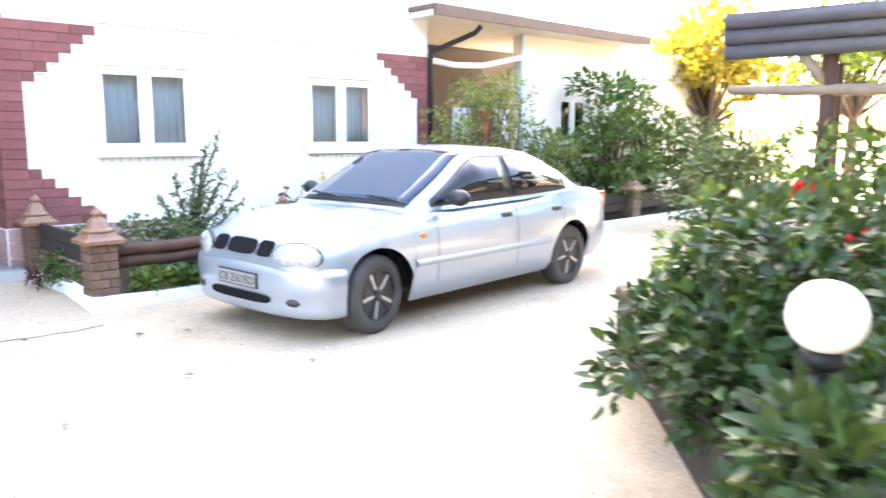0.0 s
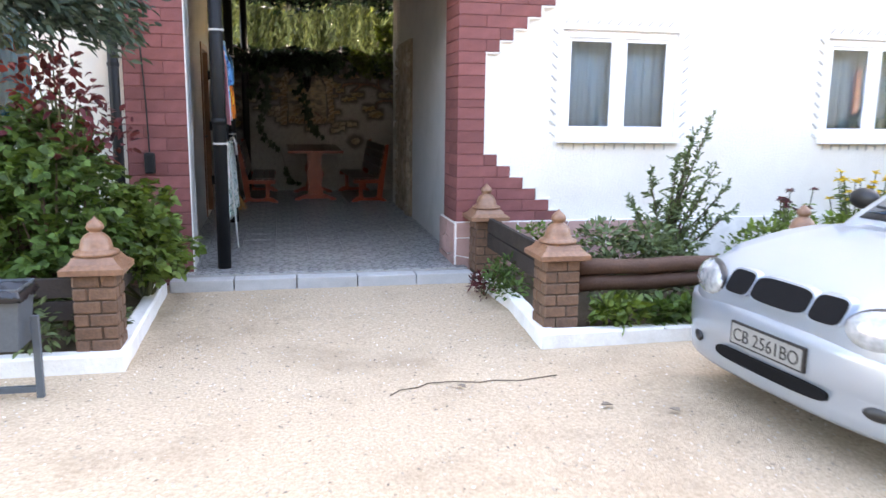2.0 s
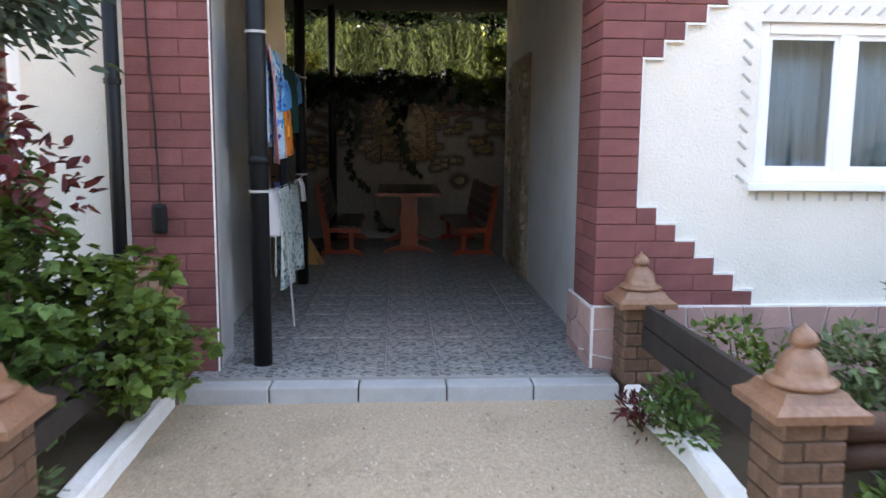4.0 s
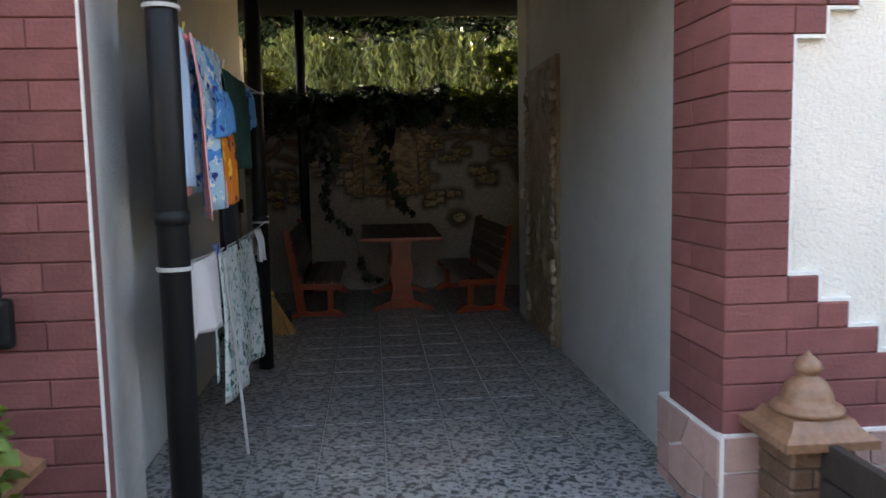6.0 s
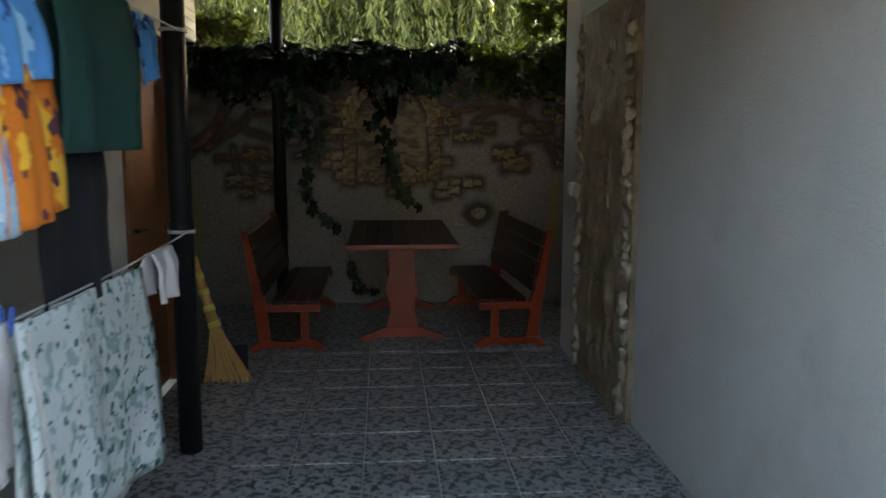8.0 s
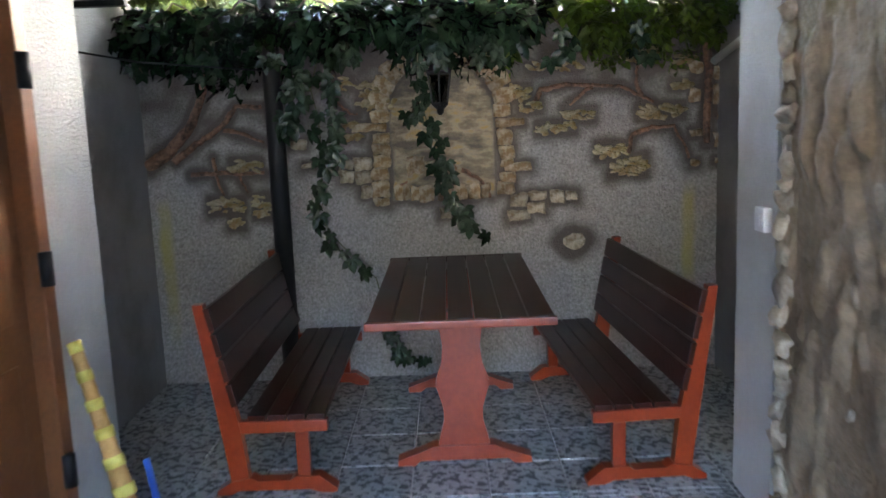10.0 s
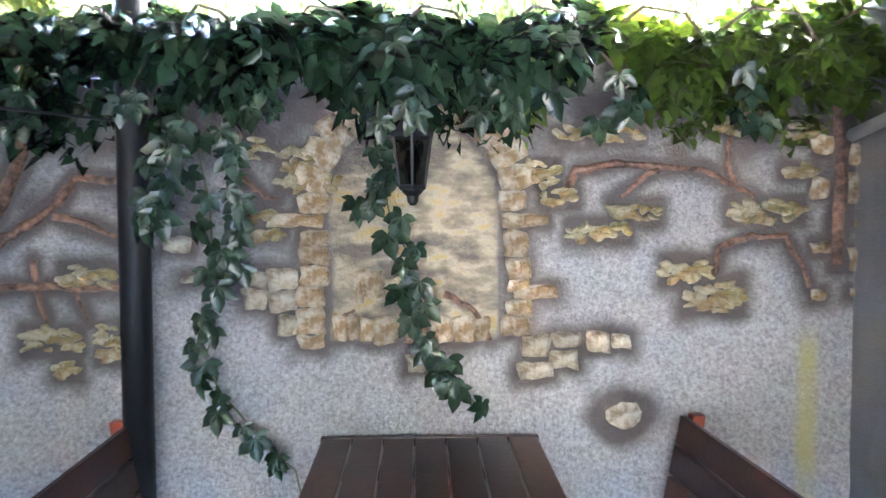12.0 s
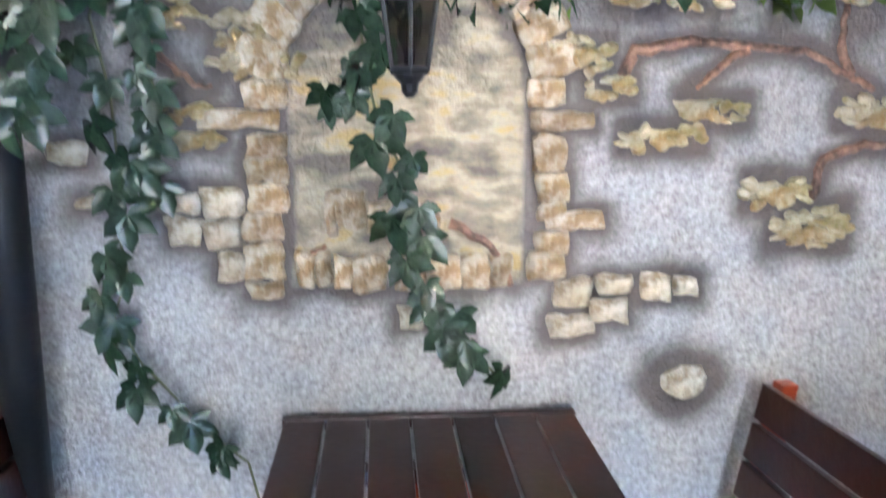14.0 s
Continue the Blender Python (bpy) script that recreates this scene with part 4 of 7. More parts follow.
M["mural_branch"] = node_mat("mural_branch", (0.25, 0.135, 0.085), 0.65, second=(0.05, 0.027, 0.018), scale=11, fine=45, bump=0.8, bump_scale=35, spread=0.25, distance=0.02)
M["mural_leaf"] = node_mat("mural_leaf", (0.19, 0.155, 0.055), 0.65, second=(0.36, 0.32, 0.225), scale=15, fine=45, bump=1.0, bump_scale=34, spread=0.22, stain=(0.27, 0.11, 0.04), stain_scale=7, stain_amount=0.75, per_object=0.2, distance=0.02)
JAMB_STONES = [(0.56, 1.73, 0.10, 0.070), (0.50, 1.67, 0.19, 0.044), (0.56, 1.61, 0.10, 0.056), (0.56, 1.55, 0.10, 0.064), (0.56, 1.48, 0.09, 0.072), (0.55, 1.41, 0.10, 0.076), (0.55, 1.32, 0.10, 0.090), (0.55, 1.25, 0.09, 0.050), (1.25, 1.74, 0.09, 0.072), (1.29, 1.67, 0.16, 0.040), (1.26, 1.59, 0.08, 0.088), (1.27, 1.50, 0.08, 0.076), (1.27, 1.44, 0.07, 0.044), (1.33, 1.42, 0.15, 0.044), (1.27, 1.36, 0.08, 0.056), (1.26, 1.30, 0.10, 0.068)]
SILL_STONES = [(0.65, 1.30, 0.05, 0.092), (0.69, 1.30, 0.04, 0.088), (0.74, 1.29, 0.05, 0.088), (0.81, 1.29, 0.08, 0.092), (0.91, 1.29, 0.08, 0.088), (1.00, 1.29, 0.07, 0.084), (1.08, 1.29, 0.07, 0.092), (1.14, 1.29, 0.05, 0.080), (0.75, 1.45, 0.10, 0.092), (0.72, 1.44, 0.02, 0.100), (0.84, 1.43, 0.07, 0.080), (0.94, 1.42, 0.08, 0.068)]
LOOSE_STONES = [(0.36, 1.40, 0.09, 0.072), (0.45, 1.47, 0.10, 0.068), (0.45, 1.39, 0.09, 0.068), (0.36, 1.47, 0.08, 0.052), (0.16, 1.47, 0.10, 0.028), (0.09, 1.59, 0.10, 0.044), (0.47, 1.31, 0.07, 0.072), (1.33, 1.23, 0.10, 0.072), (1.44, 1.25, 0.09, 0.056), (1.55, 1.24, 0.09, 0.072), (1.63, 1.24, 0.07, 0.052), (1.33, 1.14, 0.12, 0.056), (1.43, 1.18, 0.10, 0.060), (0.91, 1.17, 0.06, 0.060)]
TRUNK_STONES = [(2.34, 1.93, 0.07, 0.060), (2.33, 1.78, 0.06, 0.072), (2.47, 1.90, 0.06, 0.080), (2.46, 1.78, 0.05, 0.100), (2.48, 1.67, 0.04, 0.060), (2.34, 1.57, 0.07, 0.044), (2.33, 1.40, 0.05, 0.032), (2.47, 1.41, 0.05, 0.032), (2.46, 1.53, 0.04, 0.080)]
PADS = [(2.03, 2.01, 0.22, 0.092), (2.14, 1.70, 0.26, 0.088), (1.68, 1.70, 0.18, 0.072), (1.55, 1.63, 0.22, 0.068), (1.86, 1.49, 0.17, 0.088), (1.96, 1.40, 0.20, 0.120), (1.33, 1.83, 0.16, 0.088), (1.41, 1.75, 0.12, 0.060), (1.45, 1.97, 0.12, 0.040), (1.63, 1.97, 0.14, 0.052), (2.27, 1.97, 0.12, 0.072), (2.26, 1.84, 0.12, 0.048), (0.34, 1.92, 0.16, 0.068), (0.51, 1.87, 0.12, 0.100), (0.55, 1.80, 0.22, 0.052), (0.37, 1.69, 0.12, 0.052), (0.41, 1.62, 0.10, 0.028)]
PADS_LEFT = [(-0.21, 1.48, 0.17, 0.080), (-0.34, 1.26, 0.20, 0.092), (-0.29, 1.17, 0.08, 0.080), (-0.14, 1.25, 0.09, 0.140)]
BRANCHES = [
    (0.014, [(1.43, 1.76), (1.47, 1.84), (1.61, 1.87), (1.76, 1.85), (1.91, 1.85), (2.03, 1.79), (2.10, 1.75)]),
    (0.011, [(1.76, 1.85), (1.69, 1.81), (1.63, 1.75)]),
    (0.012, [(2.03, 1.79), (2.00, 1.87), (2.01, 1.96)]),
    (0.013, [(1.96, 1.47), (1.98, 1.57), (2.09, 1.61), (2.21, 1.61), (2.27, 1.51), (2.30, 1.43)]),
    (0.026, [(2.39, 2.10), (2.41, 1.94), (2.40, 1.76), (2.40, 1.51)]),
]
BRANCHES_LEFT = [
    (0.034, [(-0.77, 1.50), (-0.64, 1.58), (-0.52, 1.70), (-0.44, 1.86), (-0.40, 2.0)]),
    (0.020, [(-0.62, 1.52), (-0.51, 1.60), (-0.41, 1.66), (-0.31, 1.73), (-0.25, 1.82), (-0.10, 1.81)]),
    (0.013, [(-0.32, 1.69), (-0.20, 1.66), (-0.10, 1.61)]),
    (0.014, [(-0.53, 1.44), (-0.40, 1.45), (-0.26, 1.44), (-0.11, 1.44)]),
    (0.011, [(-0.40, 1.54), (-0.39, 1.44), (-0.35, 1.32)]),
    (0.010, [(-0.26, 1.44), (-0.23, 1.38), (-0.21, 1.33)]),
    (0.009, [(0.30, 1.85), (0.35, 1.79), (0.40, 1.75), (0.44, 1.75)]),
    (0.012, [(1.01, 1.41), (1.12, 1.36), (1.17, 1.25)]),
    (0.009, [(0.64, 1.28), (0.67, 1.34), (0.70, 1.36)]),
]



def mural_wall_mat():
    """Grainy grey render with the painter's umber outlines, ochre niche and yellow posts; the outline mask also carries
    painted creeper shade.
    """
    m = node_mat("mural_wall", (0.40, 0.395, 0.39), 0.5, second=(0.17, 0.167, 0.164), scale=65, fine=150, bump=1.0, bump_scale=85, spread=0.34)
    nt = m.node_tree
    b = nt.nodes["Principled BSDF"]
    src = b.inputs["Base Color"].links[0].from_socket
    tc = nt.nodes.new("ShaderNodeTexCoord")
    n = nt.nodes.new("ShaderNodeTexNoise")
    n.inputs["Scale"].default_value = 15.0
    n.inputs["Detail"].default_value = 6.0
    mp = nt.nodes.new("ShaderNodeMapping")
    mp.inputs["Scale"].default_value = (0.55, 1, 1.2)
    nt.links.new(tc.outputs["Object"], mp.inputs["Vector"])
    nt.links.new(mp.outputs[0], n.inputs["Vector"])
    r = nt.nodes.new("ShaderNodeValToRGB")
    e = r.color_ramp.elements
    e[0].position, e[0].color = 0.40, (0.075, 0.06, 0.042, 1)
    e[1].position, e[1].color = 0.66, (0.36, 0.26, 0.085, 1)
    mid = r.color_ramp.elements.new(0.52)
    mid.color = (0.21, 0.175, 0.11, 1)
    pale = r.color_ramp.elements.new(0.59)
    pale.color = (0.33, 0.29, 0.20, 1)
    nt.links.new(n.outputs["Fac"], r.inputs["Fac"])
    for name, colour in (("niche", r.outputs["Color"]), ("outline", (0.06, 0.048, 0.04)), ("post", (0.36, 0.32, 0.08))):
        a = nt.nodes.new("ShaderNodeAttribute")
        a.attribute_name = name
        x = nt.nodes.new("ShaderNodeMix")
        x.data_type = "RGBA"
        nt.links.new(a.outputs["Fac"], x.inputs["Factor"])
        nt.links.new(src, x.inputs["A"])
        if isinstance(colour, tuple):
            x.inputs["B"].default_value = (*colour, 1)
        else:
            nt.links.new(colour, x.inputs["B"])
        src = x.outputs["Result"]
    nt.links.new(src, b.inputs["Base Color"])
    return m


BW = 14.1
nx, nz = 290, 200
gx_, gz_ = np.meshgrid(np.linspace(-0.78, 2.46, nx), np.linspace(0.12, 2.3, nz))
wob = np.array([noise.noise(Vector((x * 9, 0, z * 9))) for x, z in zip(gx_.ravel(), gz_.ravel())])
fx, fz = gx_.ravel() + wob * 0.012, gz_.ravel() + np.roll(wob, 911) * 0.012
ARCH_STONES = [(0.91 + 0.365 * math.cos(radians(a)), 1.73 + 0.365 * math.sin(radians(a)), 0.085, 0.12, 90 - a) for a in np.linspace(14, 166, 12)]
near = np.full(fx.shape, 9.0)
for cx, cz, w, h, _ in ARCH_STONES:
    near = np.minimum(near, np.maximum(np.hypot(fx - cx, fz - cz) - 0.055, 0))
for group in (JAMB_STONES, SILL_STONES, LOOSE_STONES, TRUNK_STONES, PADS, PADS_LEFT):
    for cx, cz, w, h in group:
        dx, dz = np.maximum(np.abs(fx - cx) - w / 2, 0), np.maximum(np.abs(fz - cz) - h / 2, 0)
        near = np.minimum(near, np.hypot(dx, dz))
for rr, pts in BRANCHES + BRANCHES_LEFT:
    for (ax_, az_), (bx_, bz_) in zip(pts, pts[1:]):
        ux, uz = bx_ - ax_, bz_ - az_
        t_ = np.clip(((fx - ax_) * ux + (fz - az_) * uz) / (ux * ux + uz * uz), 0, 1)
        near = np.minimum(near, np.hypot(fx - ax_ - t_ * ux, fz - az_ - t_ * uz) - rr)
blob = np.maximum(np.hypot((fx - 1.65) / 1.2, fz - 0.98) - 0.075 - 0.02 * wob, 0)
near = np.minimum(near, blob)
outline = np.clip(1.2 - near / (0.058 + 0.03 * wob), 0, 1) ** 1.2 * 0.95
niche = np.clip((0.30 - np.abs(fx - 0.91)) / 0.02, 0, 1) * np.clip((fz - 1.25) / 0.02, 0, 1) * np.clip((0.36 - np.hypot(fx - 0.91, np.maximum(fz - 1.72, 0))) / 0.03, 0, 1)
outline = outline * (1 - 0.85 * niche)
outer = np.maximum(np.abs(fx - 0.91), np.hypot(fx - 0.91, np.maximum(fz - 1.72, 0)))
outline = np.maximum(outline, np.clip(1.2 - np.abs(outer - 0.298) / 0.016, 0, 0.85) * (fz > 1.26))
post = (np.clip((0.05 - np.abs(fx + 0.70)) / 0.03, 0, 1) + np.clip((0.05 - np.abs(fx - 2.30)) / 0.03, 0, 1)) * np.clip((1.32 - fz) / 0.1, 0, 1) * np.clip((fz - 0.35) / 0.4, 0, 1) * (0.55 + 0.4 * wob)
# umber paint and the creeper's shade, both coloured into the upper wall
umber_and_shade = np.clip((fz - 1.55) / 0.2, 0, 1) * (np.clip((0.36 - fx) / 0.2, 0, 1) + np.clip((fx - 1.25) / 0.3, 0, 1) * 0.4) * 0.8 * (0.75 + 0.8 * wob)
umber_and_shade = np.maximum(umber_and_shade, np.clip((fz - 1.72) / 0.2, 0, 1) * 0.95 * (0.85 + 0.6 * wob) * (1 - niche))
outline = np.maximum(outline, np.clip(umber_and_shade, 0, 0.92))
relief = 0.006 * wob + 0.004 * np.roll(wob, 400) - 0.004 * niche
me = bpy.data.meshes.new("face")
verts = np.stack([gx_.ravel(), BW - 0.004 - np.clip(relief, -0.003, 0.02), gz_.ravel()], 1)
q = (np.arange(nz - 1)[:, None] * nx + np.arange(nx - 1)[None, :]).ravel()
faces = np.stack([q, q + 1, q + nx + 1, q + nx], 1)
me.from_pydata(verts.tolist(), [], faces.tolist())
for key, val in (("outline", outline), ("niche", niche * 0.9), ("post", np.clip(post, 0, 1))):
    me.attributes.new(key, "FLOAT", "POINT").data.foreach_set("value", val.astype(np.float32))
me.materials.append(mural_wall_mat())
for p_ in me.polygons:
    p_.use_smooth = True
face = new("painted_face", me)
face.parent = back
face["label"] = "grainy render with umber outlines, an ochre painted arch and painted shade below the creeper"


def relief_stone(cx, cz, w, h, material, turn=0.0):
    bm = boxed(-w / 2 - 0.002, w / 2 + 0.002, -0.02, 0.006, -h / 2 - 0.002, h / 2 + 0.002)
    bmesh.ops.subdivide_edges(bm, edges=bm.edges[:], cuts=4, use_grid_fill=True)
    s = rnd(0, 50)
    for v in bm.verts:
        e = max(0.0, abs(v.co.x) / (w / 2) - 0.55) * max(0.0, abs(v.co.z) / (h / 2) - 0.55)
        v.co.x *= 1 - 0.3 * e
        v.co.z *= 1 - 0.3 * e
    for v in bm.verts:
        n = noise.noise(Vector((v.co.x * 22 + s, v.co.y * 22, v.co.z * 22)))
        edge = max(abs(v.co.x) / (w / 2), abs(v.co.z) / (h / 2))
        v.co.x += n * 0.013
        v.co.z += noise.noise(Vector((v.co.x * 22, s, v.co.z * 22))) * 0.013
        if v.co.y < 0:
            v.co.y += 0.013 * (edge > 0.9) + n * 0.008 + 0.006 * noise.noise(Vector((v.co.x * 60, s, v.co.z * 60)))
    o = part("stone", bm, material, back, smooth=True)
    o.matrix_basis = pose(cx, BW - 0.004, cz, 0, turn + rnd(-2, 2), 0)


random.seed(21)
for g_ in (JAMB_STONES, SILL_STONES):
    for s_ in g_:
        relief_stone(*s_, M["mural_stone"])
for s_ in LOOSE_STONES:
    relief_stone(*s_, M["mural_pale"])
for s_ in TRUNK_STONES:
    relief_stone(*s_, M["mural_stone"])
# arch stones over the niche
for cx, cz, w, h, turn in ARCH_STONES:
    relief_stone(cx, cz, w, h, M["mural_stone"], turn)
bm = bmesh.new()
bmesh.ops.create_icosphere(bm, subdivisions=3, radius=1)
for v in bm.verts:
    v.co *= 1 + 0.3 * noise.noise(v.co * 1.7)
    v.co = Vector((v.co.x * 0.066, v.co.y * 0.007, v.co.z * 0.045))
o = part("stone", bm, M["mural_pale"], back, smooth=True)
o.matrix_basis = pose(1.65, BW - 0.006, 0.98)


def relief_pad(cx, cz, w, h):
    bm = bmesh.new()
    n = max(8, int(w * h / 0.0007))
    for k in range(n):
        u = (k + 0.5) / n * 2 - 1
        m_ = Matrix.Translation((u * w * 0.48, rnd(-0.004, 0.0), rnd(-0.48, 0.48) * h * math.sqrt(1 - 0.8 * u * u))) @ Matrix.Rotation(rnd(-0.5, 0.5), 4, "Y") @ Matrix.Diagonal((rnd(0.014, 0.036), 0.013, rnd(0.008, 0.017), 1))
        bmesh.ops.create_icosphere(bm, subdivisions=2, radius=1, matrix=m_)
    s = rnd(0, 50)
    for v in bm.verts:
        v.co += Vector((noise.noise(v.co * 30 + Vector((s, 0, 0))), noise.noise(v.co * 40), noise.noise(v.co * 30 + Vector((0, 0, s))))) * 0.012
    o = part("leaf_relief", bm, M["mural_leaf"], back, smooth=True)
    o.matrix_basis = pose(cx, BW - 0.006, cz)


for s_ in PADS + PADS_LEFT:
    relief_pad(*s_)
for rr, pts in BRANCHES + BRANCHES_LEFT:
    bm = bmesh.new()
    fine_ = []
    for (a0, c0), (a1, c1) in zip(pts, pts[1:]):
        for k in range(4):
            f = k / 4
            fine_.append((a0 + (a1 - a0) * f + rnd(-0.006, 0.006), BW - 0.004, c0 + (c1 - c0) * f + rnd(-0.006, 0.006)))
    fine_.append((pts[-1][0], BW - 0.004, pts[-1][1]))
    tube(bm, fine_, [rr * (1.1 - 0.5 * i / len(fine_)) * rnd(0.85, 1.15) for i in range(len(fine_))], 8)
    part("branch_relief", bm, M["mural_branch"], back, smooth=True)

# ---- lantern on the wall ----
M["lamp_glass"] = glass_mat("lamp_glass", (0.5, 0.5, 0.48), 0.0, 0.08)
lan = thing("wall_lantern", (0.905, 13.93, 1.72), 30, label="black six-sided wall lantern with clear panes among the vine", category="wall lamp")
bm = bmesh.new()
for k in range(6):
    a0 = math.pi * k / 3
    part("bar", tubed([(0.045 * math.cos(a0), 0.045 * math.sin(a0), 0.06), (0.07 * math.cos(a0), 0.07 * math.sin(a0), 0.22)], 0.005, 6), M["black_metal"], lan)
part("base_ring", lathe(bmesh.new(), [(0.046, 0.05), (0.05, 0.055), (0.05, 0.065), (0.046, 0.068)], 6), M["black_metal"], lan)
lathe(bm, [(0.07, 0.216), (0.078, 0.22), (0.078, 0.232), (0.05, 0.262), (0.02, 0.29), (0.012, 0.31)], 6)
part("drop", lathe(bmesh.new(), [(0.008, 0.0), (0.018, 0.012), (0.02, 0.03), (0.035, 0.045), (0.036, 0.05)], 10), M["black_metal"], lan)
part("cap", bm, M["black_metal"], lan)
bm = bmesh.new()
for k in range(6):
    a0, a1 = math.pi * k / 3, math.pi * (k + 1) / 3
    bm.faces.new([bm.verts.new((r_ * math.cos(a), r_ * math.sin(a), z)) for r_, a, z in ((0.044, a0, 0.066), (0.044, a1, 0.066), (0.068, a1, 0.218), (0.068, a0, 0.218))])
g = part("glass", bm, M["lamp_glass"], lan)
g.visible_shadow = False
part("bulb", lathe(bmesh.new(), [(0.012, 0.07), (0.014, 0.1), (0.026, 0.13), (0.028, 0.15), (0.018, 0.175), (0.004, 0.185)], 12), M["lamp_glass"], lan, "clear lamp bulb", smooth=True)
part("bracket", tubed([(0.0825, 0.143, 0.3), (0.04, 0.069, 0.36), (0, 0.0, 0.34), (0, 0, 0.3)], 0.008, 8), M["black_metal"], lan, smooth=True)

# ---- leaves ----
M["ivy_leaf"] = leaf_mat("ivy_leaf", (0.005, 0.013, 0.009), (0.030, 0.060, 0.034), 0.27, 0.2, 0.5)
# yellower, lighter copy of ivy_leaf with the backlight put in its colour
M["ivy_backlit_tint"] = leaf_mat("ivy_backlit_tint", (0.025, 0.05, 0.008), (0.085, 0.135, 0.02), 0.35, 0.4, 0.4)
M["willow_leaf"] = leaf_mat("willow_leaf", (0.06, 0.085, 0.03), (0.15, 0.18, 0.07), 0.5, 0.4)
M["bush_leaf"] = leaf_mat("bush_leaf", (0.04, 0.085, 0.02), (0.095, 0.16, 0.045), 0.45, 0.3)
M["pale_leaf"] = leaf_mat("pale_leaf", (0.10, 0.16, 0.05), (0.24, 0.30, 0.11), 0.45, 0.4)
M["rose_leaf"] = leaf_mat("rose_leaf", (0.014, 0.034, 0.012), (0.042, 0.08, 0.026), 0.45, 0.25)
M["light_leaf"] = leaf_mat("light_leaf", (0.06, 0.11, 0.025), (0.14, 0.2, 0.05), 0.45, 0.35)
M["conifer"] = leaf_mat("conifer", (0.06, 0.10, 0.045), (0.15, 0.19, 0.09), 0.6, 0.2)
M["spruce"] = leaf_mat("spruce", (0.022, 0.042, 0.032), (0.06, 0.095, 0.072), 0.6, 0.15)
M["red_leaf"] = leaf_mat("red_leaf", (0.06, 0.012, 0.02), (0.14, 0.03, 0.035), 0.45, 0.3)
M["yellow_leaf"] = leaf_mat("yellow_leaf", (0.22, 0.19, 0.03), (0.42, 0.35, 0.06), 0.5, 0.4)
M["red_petal"] = leaf_mat("red_petal", (0.35, 0.01, 0.01), (0.6, 0.02, 0.02), 0.5, 0.3)
M["yellow_petal"] = leaf_mat("yellow_petal", (0.55, 0.35, 0.01), (0.75, 0.55, 0.02), 0.5, 0.3)
M["bark"] = node_mat("bark", (0.13, 0.1, 0.075), 0.9, second=(0.07, 0.05, 0.04), scale=9, fine=50, bump=0.8, bump_scale=25, distance=0.02, spec=0.2)
M["stem"] = node_mat("stem", (0.09, 0.1, 0.04), 0.7, scale=9, fine=50, bump=0.2)
RNG = np.random.default_rng(4)


def unit(a):
    return a / np.maximum(np.linalg.norm(a, axis=1, keepdims=True), 1e-6)


def leaf_object(name, pos, tip, up, size, width, material, parent=None, label="", fold=0.18, droop=0.15):
    """Many leaves as one mesh: each two folded quads from pos towards tip."""
    n = len(pos)
    tip = unit(tip)
    side = unit(np.cross(tip, up))
    nor = np.cross(side, tip)
    size = np.broadcast_to(np.asarray(size, float).reshape(-1, 1), (n, 1))
    w = size * width * 0.5

    def at(u, s, h):
        return pos + tip * size * u + side * w * s + nor * size * h
    v = np.stack([at(0, 0, 0), at(0.3, 0.9, fold * 0.5), at(0.65, 0.8, fold * 0.4 - droop * 0.4), at(1, 0, -droop), at(0.65, -0.8, fold * 0.4 - droop * 0.4), at(0.3, -0.9, fold * 0.5)], 1).reshape(-1, 3)
    k = (np.arange(n) * 6)[:, None]
    f = np.concatenate([k + np.array([[0, 1, 2, 3]]), k + np.array([[0, 3, 4, 5]])], 1).reshape(-1, 4)
    me = bpy.data.meshes.new(name)
    me.vertices.add(len(v))
    me.vertices.foreach_set("co", v.astype(np.float32).ravel())
    me.loops.add(len(f) * 4)
    me.loops.foreach_set("vertex_index", f.astype(np.int32).ravel())
    me.polygons.add(len(f))
    me.polygons.foreach_set("loop_start", (np.arange(len(f)) * 4).astype(np.int32))
    me.update(calc_edges=True)
    me.materials.append(material)
    ob = new(name, me)
    if parent:
        ob.parent = parent
    if label:
        ob["label"] = label
    return ob


def dirs(n, z_lo=-1.0, z_hi=1.0):
    z = RNG.uniform(z_lo, z_hi, n)
    a = RNG.uniform(0, 2 * np.pi, n)
    r = np.sqrt(np.maximum(0, 1 - z * z))
    return np.stack([r * np.cos(a), r * np.sin(a), z], 1)


def clumps(n, centres, radius, flat=0.8):
    """Places and outward ways of leaves gathered round the clump centres."""
    c = np.asarray(centres, float)
    i = RNG.integers(0, len(c), n)
    d = dirs(n, -0.6, 1.0)
    r = radius * RNG.uniform(0.25, 1.0, (n, 1)) ** 0.5
    return c[i] + d * r * np.array([1, 1, flat]), d


FINGERS = ((-105, 0.62), (-52, 0.88), (0, 1.0), (52, 0.88), (105, 0.62))
LOBES = ((-58, 0.72), (0, 1.0), (58, 0.72))


def fingered(pos, nor, down, size, spread=FINGERS):
    """Fingered or lobed leaves: turns each leaf into its leaflets."""
    nor = unit(nor)
    t = unit(down - nor * np.sum(down * nor, 1, keepdims=True))
    s = np.cross(nor, t)
    P_, T_, U_, S_ = [], [], [], []
    for a, l in spread:
        ca, sa = math.cos(radians(a)), math.sin(radians(a))
        P_.append(pos)
        T_.append(t * ca + s * sa)
        U_.append(nor)
        S_.append(size * l)
    return np.concatenate(P_), np.concatenate(T_), np.concatenate(U_), np.concatenate(S_)


